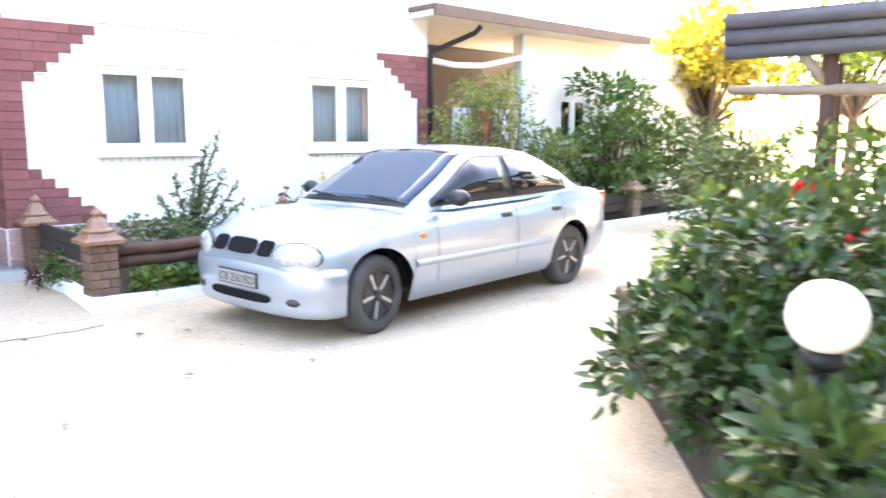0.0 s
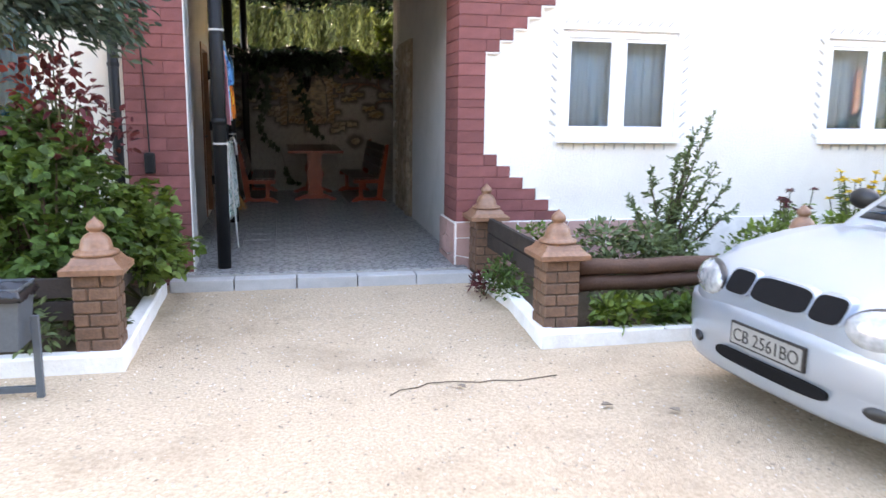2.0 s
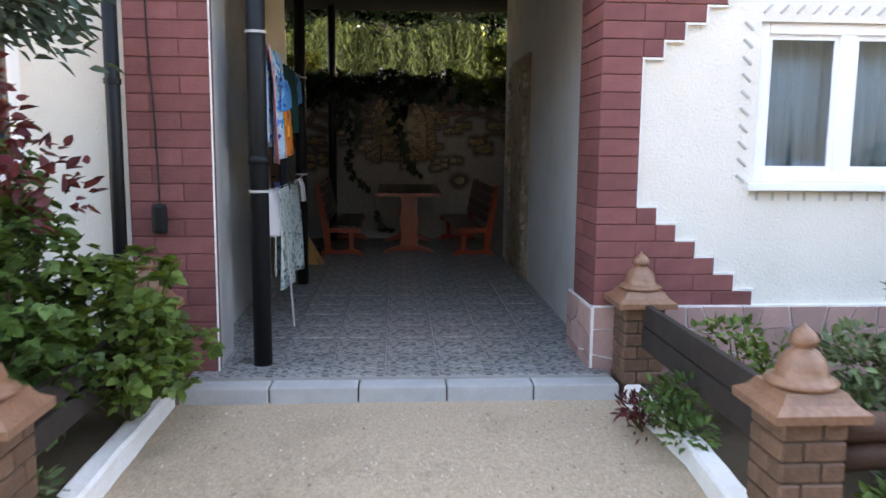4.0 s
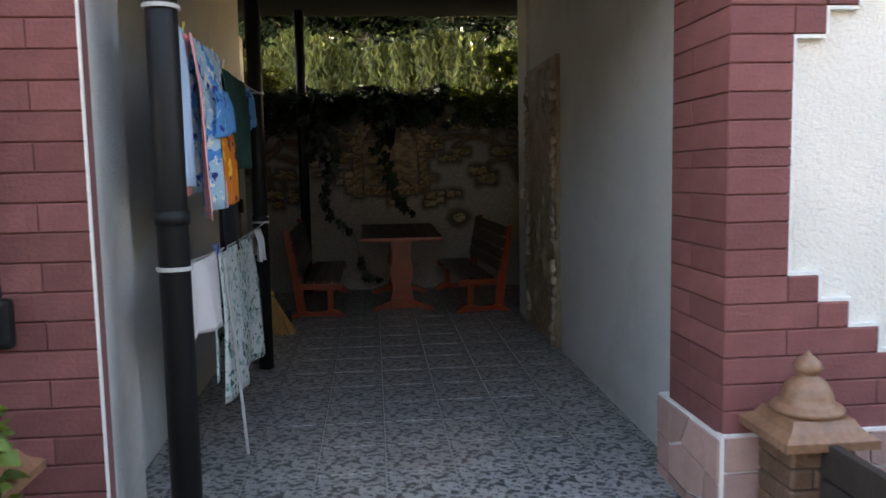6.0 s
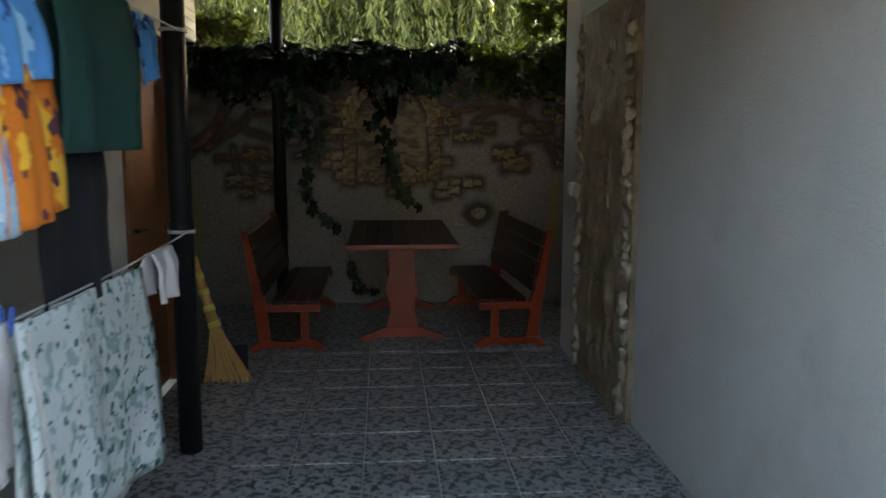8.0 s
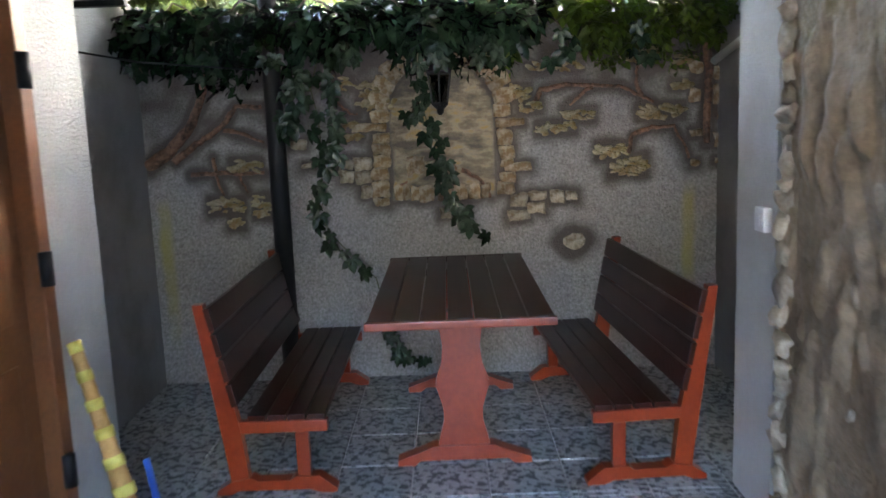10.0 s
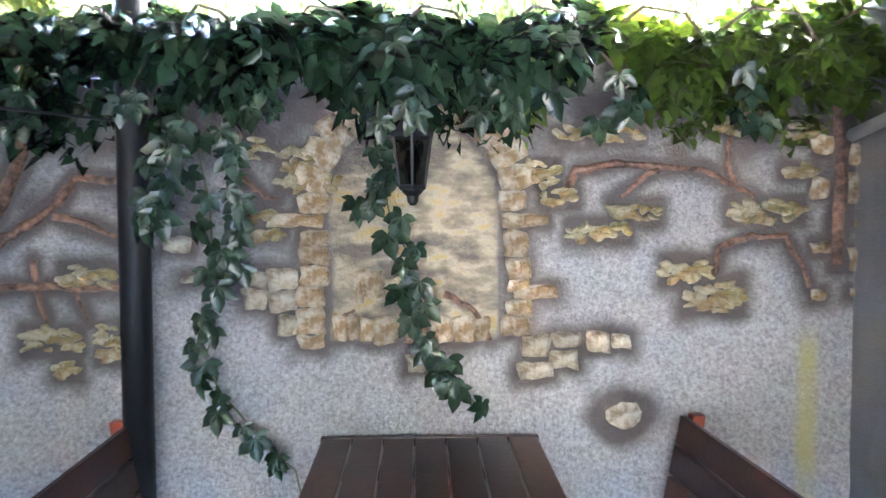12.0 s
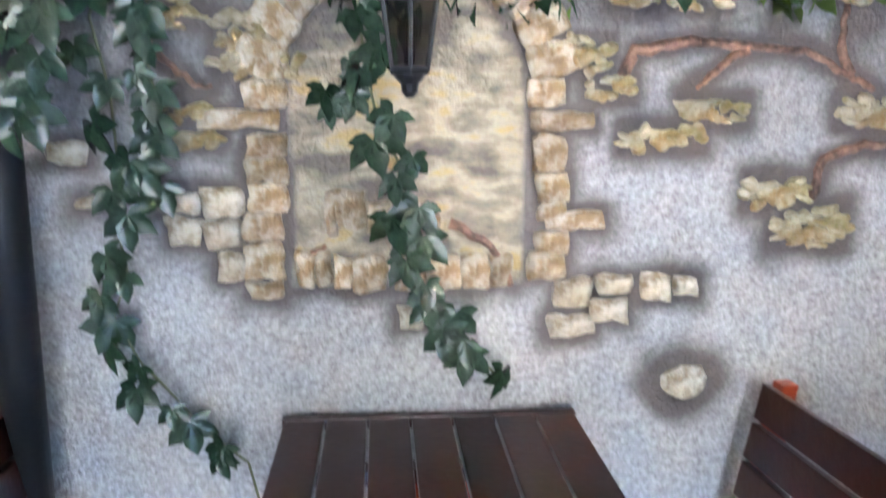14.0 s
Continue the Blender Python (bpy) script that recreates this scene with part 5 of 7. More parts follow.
def shrub(name, x, y, z, rx, ry, h, n, leaf, width, material, label, category="shrub", clumps_n=14, clump_r=None, group="", stems=5, parent=None, upright=0.0, leaf_label="", lobed=False):
    """A bush: stems from the ground, clumps of leaves with gaps between them."""
    p = parent or thing(name, (x, y, z), label=label, category=category, group=group)
    cs = []
    for k in range(clumps_n):
        a, rr = RNG.uniform(0, 6.28), math.sqrt(RNG.uniform(0.05, 1))
        hh = RNG.uniform(0.2, 1.0)
        sh = 1.0 - 0.45 * hh * (1 - upright)
        cs.append((rx * rr * math.cos(a) * sh, ry * rr * math.sin(a) * sh, h * hh * 0.9))
    bm = bmesh.new()
    for k in range(max(stems, 1)):
        for c in cs[k::max(stems, 1)]:
            b = (c[0] * 0.12, c[1] * 0.12, 0)
            m_ = (c[0] * 0.5 + RNG.uniform(-0.03, 0.03), c[1] * 0.5, c[2] * 0.55)
            tube(bm, [b, m_, c], [0.012 * h + 0.004, 0.008 * h + 0.003, 0.003], 5, False)
    part("branchwork", bm, M["bark"] if h > 0.9 else M["stem"], p)["kind"] = "stuff"
    pos, d = clumps(n, cs, clump_r or 0.35 * max(rx, ry), 0.85)
    tipd = unit(d + np.array([0, 0, 0.15]) + RNG.normal(0, 0.45, (n, 3)))
    up = unit(RNG.normal(0, 0.5, (n, 3)) + np.array([0, 0, 1.0]))
    pos[:, 2] = np.maximum(pos[:, 2], 0.02)
    sizes = RNG.uniform(0.6, 1.25, n) * leaf
    if lobed:
        pos, tipd, up, sizes = fingered(pos, up, tipd, sizes, LOBES)
    leaf_object("foliage", pos, tipd, up, sizes, width, material, p, leaf_label)["kind"] = "stuff"
    return p


# ---- Virginia creeper over the back wall ----
ivy = thing("virginia_creeper", (0.8, 14.0, floor_z(14.0)), label="dense Virginia creeper hanging over the top of the painted wall", category="climbing plant")
ivy_base = np.array([0.8, 14.0, floor_z(14.0)])


def ivy_band(n, x0, x1, y_in, y_out, z_lo, z_hi, size, material, name):
    x = RNG.uniform(x0, x1, n)
    u = RNG.uniform(0, 1, n)
    edge = 0.10 * np.sin(x * 5.1) + 0.06 * np.sin(x * 12.7 + 1)
    z = z_lo + edge + (z_hi - z_lo - edge) * u ** 0.8 + 0.05 * np.sin(x * 8 + 2)
    bulge = np.clip(np.sin(np.clip((z - z_lo) / (z_hi - z_lo), 0, 1) * 3.0), 0, 1)
    y = y_out - (y_out - y_in) * bulge * RNG.uniform(0.3, 1, n) ** 0.6
    pos = np.stack([x, y, z], 1) - ivy_base
    nor = unit(np.stack([RNG.normal(0, 0.5, n), -0.45 + RNG.normal(0, 0.4, n), 0.6 + RNG.normal(0, 0.4, n)], 1))
    down = np.stack([RNG.normal(0, 0.5, n), -0.4 + RNG.normal(0, 0.2, n), -1 + RNG.normal(0, 0.25, n)], 1)
    sz = RNG.uniform(0.7, 1.25, n) * size
    o = leaf_object(name, *fingered(pos, nor, down, sz), 0.52, material, ivy)
    o["kind"] = "stuff"


ivy_band(900, -0.78, 1.5, 13.72, 14.12, 2.04, 2.35, 0.108, M["ivy_leaf"], "foliage")
ivy_band(620, 1.25, 2.44, 13.82, 14.12, 2.04, 2.34, 0.088, M["ivy_backlit_tint"], "foliage")
ivy_band(260, 1.95, 2.44, 13.85, 14.14, 2.3, 2.75, 0.07, M["ivy_backlit_tint"], "foliage")
ivy_band(240, -0.78, -0.2, 13.85, 14.14, 2.3, 2.6, 0.08, M["willow_leaf"], "foliage")
# leafy mat on wires towards the garden, added mostly unseen to block sky light
n_ = 1700
cx_, cy_ = RNG.uniform(-0.78, 2.46, n_), RNG.uniform(14.28, 15.25, n_)
pos = np.stack([cx_, cy_, 3.34 + 0.07 * np.sin(cx_ * 4 + cy_ * 3) + RNG.normal(0, 0.07, n_)], 1)
edge_ = cy_ > 14.95
pos[edge_, 2] -= RNG.uniform(0, 0.16, edge_.sum())
leaf_object("foliage", *fingered(pos - ivy_base, unit(RNG.normal(0, 0.4, (n_, 3)) + np.array([0, 0, 1.0])), dirs(n_), RNG.uniform(0.1, 0.16, n_)), 0.56, M["ivy_leaf"], ivy)["kind"] = "stuff"
# stems carrying the added mat
for k in range(5):
    x = -0.7 + 0.78 * k
    part("vine_stem", tubed([(x - 0.8, 0.25, 3.2 - ivy_base[2]), (x - 0.75, 0.7, 3.34 - ivy_base[2]), (x - 0.85, 1.2, 3.32 - ivy_base[2])], 0.012, 6), M["bark"], ivy)
for k in range(9):
    bm = bmesh.new()
    x = -0.7 + 0.36 * k
    tube(bm, [(x - 0.8, 0.1, 2.0), (x - 0.7 + 0.1, -0.05, 2.15), (x - 0.5, -0.16, 2.1), (x - 0.35, -0.1, 1.95)], 0.006, 6)
    part("vine_stem", bm, M["bark"], ivy)
leaf_data = []
for k in range(4):
    nn = np.array([[0.15 * (k - 1.5), -1.0, 0.25]])
    me_src = leaf_object("leaf", *fingered(np.zeros((1, 3)), nn, np.array([[0.1 * (k - 1.5), 0, -1.0]]), np.array([1.0])), 0.62, M["ivy_leaf"])
    leaf_data.append(me_src.data)
    bpy.data.objects.remove(me_src)


def strand(points, leaf_size, count, start=0.0):
    pts = [Vector(p) for p in points]
    bm = bmesh.new()
    tube(bm, pts, 0.0035, 6)
    s_ = part("strand", bm, M["stem"], ivy)
    s_.matrix_basis = Matrix.Translation(-Vector(ivy_base))
    for k in range(count):
        f = (start + (1 - start) * (k + 0.5) / count) * (len(pts) - 1)
        i = min(int(f), len(pts) - 2)
        c = pts[i].lerp(pts[i + 1], f - i)
        sd = 1 if k % 2 else -1
        sz = leaf_size * rnd(0.7, 1.2)
        o = new("leaf", leaf_data[k % 4])
        o.parent = ivy
        o.matrix_basis = Matrix.Translation(-Vector(ivy_base)) @ pose(c.x + sd * rnd(0.0, 0.045), c.y - rnd(0.005, 0.06), c.z + rnd(-0.01, 0.02), rnd(-25, 15), sd * rnd(-10, 45), rnd(-30, 30)) @ Matrix.Scale(sz, 4)


random.seed(31)
Y1 = 14.02
strand([(0.26, Y1, 2.1), (0.194, Y1, 1.896), (0.228, Y1, 1.73), (0.234, Y1, 1.563), (0.222, Y1, 1.432), (0.239, Y1, 1.301), (0.2, Y1, 1.207), (0.254, Y1, 1.092), (0.318, Y1, 1.016), (0.409, Y1, 0.9), (0.502, Y1, 0.822)], 0.082, 19)
strand([(0.33, Y1, 2.1), (0.30, Y1, 1.9), (0.33, Y1, 1.7), (0.29, Y1, 1.5)], 0.08, 12)
strand([(0.12, Y1 - 0.08, 2.1), (0.14, Y1 - 0.1, 1.95), (0.07, Y1 - 0.1, 1.75), (0.10, Y1 - 0.08, 1.66)], 0.1, 13)
strand([(0.905, Y1 - 0.12, 2.2), (0.90, Y1 - 0.24, 2.06), (0.88, Y1 - 0.24, 1.99)], 0.095, 6)
strand([(0.80, Y1 - 0.1, 2.1), (0.79, Y1 - 0.12, 1.95), (0.805, Y1 - 0.06, 1.80), (0.835, Y1, 1.654), (0.90, Y1, 1.539), (0.88, Y1, 1.456), (0.90, Y1, 1.35), (0.955, Y1, 1.25), (0.985, Y1, 1.19), (1.04, Y1, 1.11), (1.117, Y1, 1.045)], 0.088, 20)
strand([(0.78, Y1, 1.8), (0.74, Y1, 1.68)], 0.07, 5)
strand([(0.502, Y1, 0.82), (0.54, Y1, 0.65), (0.58, Y1, 0.52), (0.64, Y1, 0.36), (0.75, Y1, 0.33)], 0.062, 14, 0.4)
for k in (0, 1, 2, 3, 5, 6, 7):
    x = -0.7 + 0.38 * k
    strand([(x, Y1 - 0.15, 2.15), (x + rnd(-0.05, 0.05), Y1 - 0.14, 2.02), (x + rnd(-0.06, 0.06), Y1 - 0.1, rnd(1.96, 2.04))], 0.075, 5)

# ---- willows behind the wall ----
def willow(x, y, h, spread, strands, seed, label):
    t = thing("willow_tree", (x, y, 0), label=label, category="tree", group="willows behind the wall")
    rs = np.random.default_rng(seed)
    bm = bmesh.new()
    tube(bm, [(0, 0, 0), (0.08, 0, h * 0.3), (0.0, 0.1, h * 0.6)], [0.22, 0.17, 0.1], 10)
    limbs = []
    for k in range(16):
        a = 2 * math.pi * k / 16 + rs.uniform(-0.2, 0.2)
        r = spread * rs.uniform(0.5, 1)
        e = (r * math.cos(a), r * math.sin(a), h * rs.uniform(0.72, 1.0))
        tube(bm, [(0.05, 0.03, h * rs.uniform(0.3, 0.5)), (e[0] * 0.5, e[1] * 0.5, e[2] * 0.92), e], [0.07, 0.045, 0.015], 6)
        limbs.append(e)
    part("trunk", bm, M["bark"], t, smooth=True)
    P_, T_ = [], []
    for k in range(strands):
        e = limbs[k % 16]
        f = rs.uniform(0.25, 1.08)
        sx, sy, sz = e[0] * f + rs.normal(0, 0.35), e[1] * f + rs.normal(0, 0.35), e[2] * (0.55 + 0.45 * min(1, f)) + rs.normal(0, 0.3)
        ln = rs.uniform(1.2, max(1.5, sz - 1.3))
        m_ = int(ln / 0.075)
        v = np.linspace(0, 1, m_)
        wx, wy = rs.normal(0, 0.12), rs.normal(0, 0.12)
        P_.append(np.stack([sx + wx * v * v * 2, sy + wy * v * v * 2, sz - ln * v], 1) + rs.normal(0, 0.02, (m_, 3)))
        T_.append(np.stack([rs.normal(0, 0.5, m_), rs.normal(0, 0.5, m_), rs.uniform(-1.4, -0.5, m_)], 1))
    P_, T_ = np.concatenate(P_), np.concatenate(T_)
    keep = P_[:, 2] > 0.6
    P_, T_ = P_[keep], T_[keep]
    leaf_object("crown", P_, T_, unit(rs.normal(0, 1, P_.shape)), rs.uniform(0.12, 0.2, len(P_)), 0.3, M["willow_leaf"], t)


willow(0.4, 22.0, 6.4, 2.8, 1300, 3, "weeping willow with long hanging grey-green strands")
willow(4.2, 22.6, 6.6, 2.8, 1100, 5, "weeping willow with sunlit yellow-green strands")
willow(-3.4, 22.4, 6.4, 2.8, 900, 7, "weeping willow standing behind the garden wall")
# hedge that closes the garden behind, added to block sky between the willows
hed = thing("garden_hedge", (1.0, 31.0, 0), label="tall dark green hedge added to close the garden and block the sky", category="hedge", kind="stuff")
n_ = 9000
pos = np.stack([RNG.uniform(-10, 10, n_), RNG.uniform(-0.6, 0.6, n_), RNG.uniform(0, 4.4, n_)], 1)
leaf_object("foliage", pos, dirs(n_), dirs(n_), RNG.uniform(0.18, 0.32, n_), 0.6, M["bush_leaf"], hed)
# solid slab inside the leaves, added so no sky comes through
part("branchwork", boxed(-10, 10, -0.1, 0.1, 0, 3.9), M["bark"], hed)

# ---- the silver saloon ----
M["car_paint"] = node_mat("car_paint", (0.35, 0.40, 0.46), 0.32, 0.6, second=(0.32, 0.37, 0.43), scale=2, fine=400, bump=0.02, coat=0.8, spread=0.8)
# blue in the base colour stands in for sky reflected by the screens
M["car_glass"] = node_mat("car_glass", (0.02, 0.045, 0.085), 0.04, scale=2, fine=10, bump=0.0, spec=0.5)
M["side_glass"] = node_mat("side_glass", (0.008, 0.009, 0.012), 0.05, scale=2, fine=10, bump=0.0, spec=0.35)
M["car_black"] = node_mat("car_black", (0.012, 0.012, 0.013), 0.45, scale=8, fine=80, bump=0.05)
M["grille_black"] = node_mat("grille_black", (0.008, 0.008, 0.009), 0.8, scale=8, fine=80, bump=0.05, spec=0.1)
M["tyre"] = node_mat("tyre", (0.035, 0.034, 0.033), 0.85, second=(0.06, 0.055, 0.05), scale=8, fine=60, bump=0.3)
M["rim"] = node_mat("rim", (0.5, 0.5, 0.51), 0.3, 0.8, scale=5, fine=60, bump=0.02)
M["lens"] = node_mat("lens", (0.46, 0.49, 0.52), 0.06, 0.2, second=(0.16, 0.18, 0.2), scale=14, fine=40, bump=0.05, coat=1.0)
M["orange_lens"] = node_mat("orange_lens", (0.7, 0.16, 0.02), 0.2, scale=5, fine=50, bump=0.0)
M["red_lens"] = node_mat("red_lens", (0.4, 0.02, 0.02), 0.2, scale=5, fine=50, bump=0.0)
M["plate_white"] = node_mat("plate_white", (0.26, 0.26, 0.25), 0.5, scale=8, fine=60, bump=0.05)

car = thing("saloon_car", (4.513, 5.132, 0), 185.0, "silver four-door saloon car parked on the sand yard", "car")
XW, RW, ZW = 1.26, 0.29, 0.285
ARCH = 0.345


def ip(x, table):
    return float(np.interp(x, [a for a, _ in table], [b for _, b in table]))


def half_w(x):
    return ip(x, [(-2.18, 0.60), (-2.15, 0.68), (-2.05, 0.745), (-1.8, 0.80), (-1.3, 0.83), (0, 0.84), (1.2, 0.835), (1.5, 0.81), (1.7, 0.775), (1.85, 0.715), (1.93, 0.64), (1.97, 0.56), (1.99, 0.46)])


def top_z(x):
    return ip(x, [(-2.18, 0.57), (-2.15, 0.79), (-2.08, 0.88), (-1.9, 0.92), (-1.5, 0.935), (-0.6, 0.90), (0.3, 0.875), (0.85, 0.858), (1.2, 0.808), (1.5, 0.752), (1.75, 0.705), (1.88, 0.67), (1.945, 0.635), (1.98, 0.575), (1.99, 0.52)])


def low_z(x):
    return ip(x, [(-2.18, 0.40), (-2.12, 0.30), (-1.9, 0.24), (-1.0, 0.19), (1.0, 0.18), (1.75, 0.19), (1.94, 0.21), (1.99, 0.30)])


SECTION = ((0.90, 0.0), (0.965, 0.1), (0.99, 0.24), (1.0, 0.42), (1.0, 0.58), (0.985, 0.76), (0.955, 0.88), (0.90, 0.95))
DECK = ((0.80, 0.972), (0.62, 0.988), (0.4, 0.996), (0.2, 1.0), (0.0, 1.0))


def arch_low(x):
    z = low_z(x)
    for c in (-XW, XW):
        if abs(x - c) < ARCH:
            z = max(z, ZW + math.sqrt(ARCH * ARCH - (x - c) ** 2))
    return z


def skin(x):
    w, t, b0, b = half_w(x), top_z(x), low_z(x), arch_low(x)
    pts = []
    for fy, fz in SECTION:
        z0 = b0 + (t - b0) * fz
        if b > b0 + 0.001:
            z = b + (t - b) * fz
            fy = float(np.interp((z - b0) / (t - b0), [f for _, f in SECTION], [y for y, _ in SECTION]))
        else:
            z = z0
        pts.append((w * fy, z))
    for fy, fz in DECK:
        pts.append((w * fy, b0 + (t - b0) * fz))
    return pts


def side_y(x, z):
    w, t, b0 = half_w(x), top_z(x), low_z(x)
    return w * float(np.interp((z - b0) / (t - b0), [f for _, f in SECTION], [y for y, _ in SECTION]))


st = sorted({round(v, 4) for v in (*np.linspace(-2.18, 1.99, 60), *np.linspace(-XW - ARCH, -XW + ARCH, 23), *np.linspace(XW - ARCH, XW + ARCH, 23), 1.98, 1.96, 1.94, -2.16, -2.13)})
bm = bmesh.new()
rings = []
for x in st:
    s = skin(x)
    rings.append([bm.verts.new((x, y, z)) for y, z in s] + [bm.verts.new((x, -y, z)) for y, z in s[-2::-1]])
for a, b in zip(rings, rings[1:]):
    for k in range(len(a) - 1):
        bm.faces.new((a[k], b[k], b[k + 1], a[k + 1]))
bm.faces.new(rings[-1])
bm.faces.new(rings[0][::-1])
bmesh.ops.recalc_face_normals(bm, faces=bm.faces[:])
body = part("body", bm, M["car_paint"], car, smooth=True)
bm = bmesh.new()
box(bm, -2.0, 1.9, -0.62, 0.62, 0.22, 0.5)
for s_ in (-1, 1):
    for c in (-XW, XW):
        ring = [[bm.verts.new((c + (ARCH - 0.002) * math.cos(math.pi * k / 16), s_ * y, ZW + (ARCH - 0.002) * math.sin(math.pi * k / 16))) for k in range(17)] for y in (0.5, 0.74)]
        for k in range(16):
            bm.faces.new((ring[0][k], ring[0][k + 1], ring[1][k + 1], ring[1][k]))
        bm.faces.new(ring[0])
part("underbody", bm, M["car_black"], car)


# cabin
def cab_top(x):
    return ip(x, [(-1.62, 0.915), (-1.5, 0.96), (-1.2, 1.115), (-0.95, 1.232), (-0.8, 1.276), (-0.55, 1.306), (-0.2, 1.316), (0.0, 1.298), (0.15, 1.243), (0.45, 1.08), (0.75, 0.913), (0.80, 0.885), (0.86, 0.835)])


def cab_belt(x):
    return ip(x, [(-1.62, 0.89), (0.6, 0.845), (0.86, 0.80)])


def cab_y(x, z):
    """Half width of the cabin at a height."""
    yb = ip(x, [(-1.62, 0.66), (-1.3, 0.73), (-0.6, 0.775), (0.4, 0.775), (0.86, 0.70)])
    return yb - (z - cab_belt(x)) * 0.47


bm = bmesh.new()
rings = []
for x in np.linspace(-1.62, 0.86, 50):
    zt, zb = cab_top(x), cab_belt(x)
    h = zt - zb
    pts = [(cab_y(x, zb + h * f), zb + h * f) for f in (0, 0.3, 0.6, 0.85, 0.94)]
    yt = cab_y(x, zb + h * 0.94)
    crown = min(0.03, h * 0.06)
    pts += [(yt * 0.93, zb + h * 0.985), (yt * 0.75, zt + crown * 0.4), (yt * 0.4, zt + crown * 0.9), (0, zt + crown)]
    rings.append([bm.verts.new((x, y, z)) for y, z in pts] + [bm.verts.new((x, -y, z)) for y, z in pts[-2::-1]])
for a, b in zip(rings, rings[1:]):
    for k in range(len(a) - 1):
        bm.faces.new((a[k], b[k], b[k + 1], a[k + 1]))
bmesh.ops.recalc_face_normals(bm, faces=bm.faces[:])
part("roof", bm, M["car_paint"], car, smooth=True)


def side_window(x0, x1, s_, lift, grow, material, name, label=""):
    bm = bmesh.new()
    lo, hi = [], []
    for x in np.linspace(x0 - grow, x1 + grow, 18):
        zb = cab_belt(x) + 0.05 - grow
        zt = max(zb + 0.004, min(1.235, cab_top(x) - 0.07) + grow)
        lo.append(bm.verts.new((x, s_ * (cab_y(x, zb) + lift), zb)))
        hi.append(bm.verts.new((x, s_ * (cab_y(x, zt) + lift), zt)))
    for i in range(len(lo) - 1):
        bm.faces.new((lo[i], lo[i + 1], hi[i + 1], hi[i]))
    o = part(name, bm, material, car, label, smooth=True)
    md = o.modifiers.new("thick", "SOLIDIFY")
    md.thickness, md.offset = 0.004, 0
    return o


for s_ in (-1, 1):
    side_window(-1.28, 0.62, s_, 0.004, 0.016, M["car_black"], "window_seal")
    side_window(-1.24, -0.40, s_, 0.009, 0.0, M["side_glass"], "rear_side_window", "dark reflecting glass")
    side_window(-0.33, 0.60, s_, 0.009, 0.0, M["side_glass"], "front_side_window", "dark reflecting glass")


def screen(x0, x1, lift, grow, material, name, label=""):
    bm = bmesh.new()
    g = []
    for x in np.linspace(x0 - grow, x1 + grow, 14):
        zt, zb = cab_top(x), cab_belt(x)
        h = zt - zb
        yt = cab_y(x, zb + h * 0.94) * 0.93 - 0.03 + grow
        crown = min(0.03, h * 0.06)
        g.append([bm.verts.new((x, yt * f, zt + crown * (1 - f * f) + lift)) for f in np.linspace(-1, 1, 9)])
    for a, b in zip(g, g[1:]):
        for k in range(8):
            bm.faces.new((a[k], b[k], b[k + 1], a[k + 1]))
    o = part(name, bm, material, car, label, smooth=True)
    md = o.modifiers.new("thick", "SOLIDIFY")
    md.thickness, md.offset = 0.004, 0


screen(0.08, 0.80, 0.006, 0.015, M["car_black"], "screen_seal")
screen(0.10, 0.78, 0.012, 0.0, M["car_glass"], "windscreen", "dark reflecting glass")
screen(-1.46, -0.92, 0.008, 0.0, M["car_glass"], "rear_screen", "dark reflecting glass")

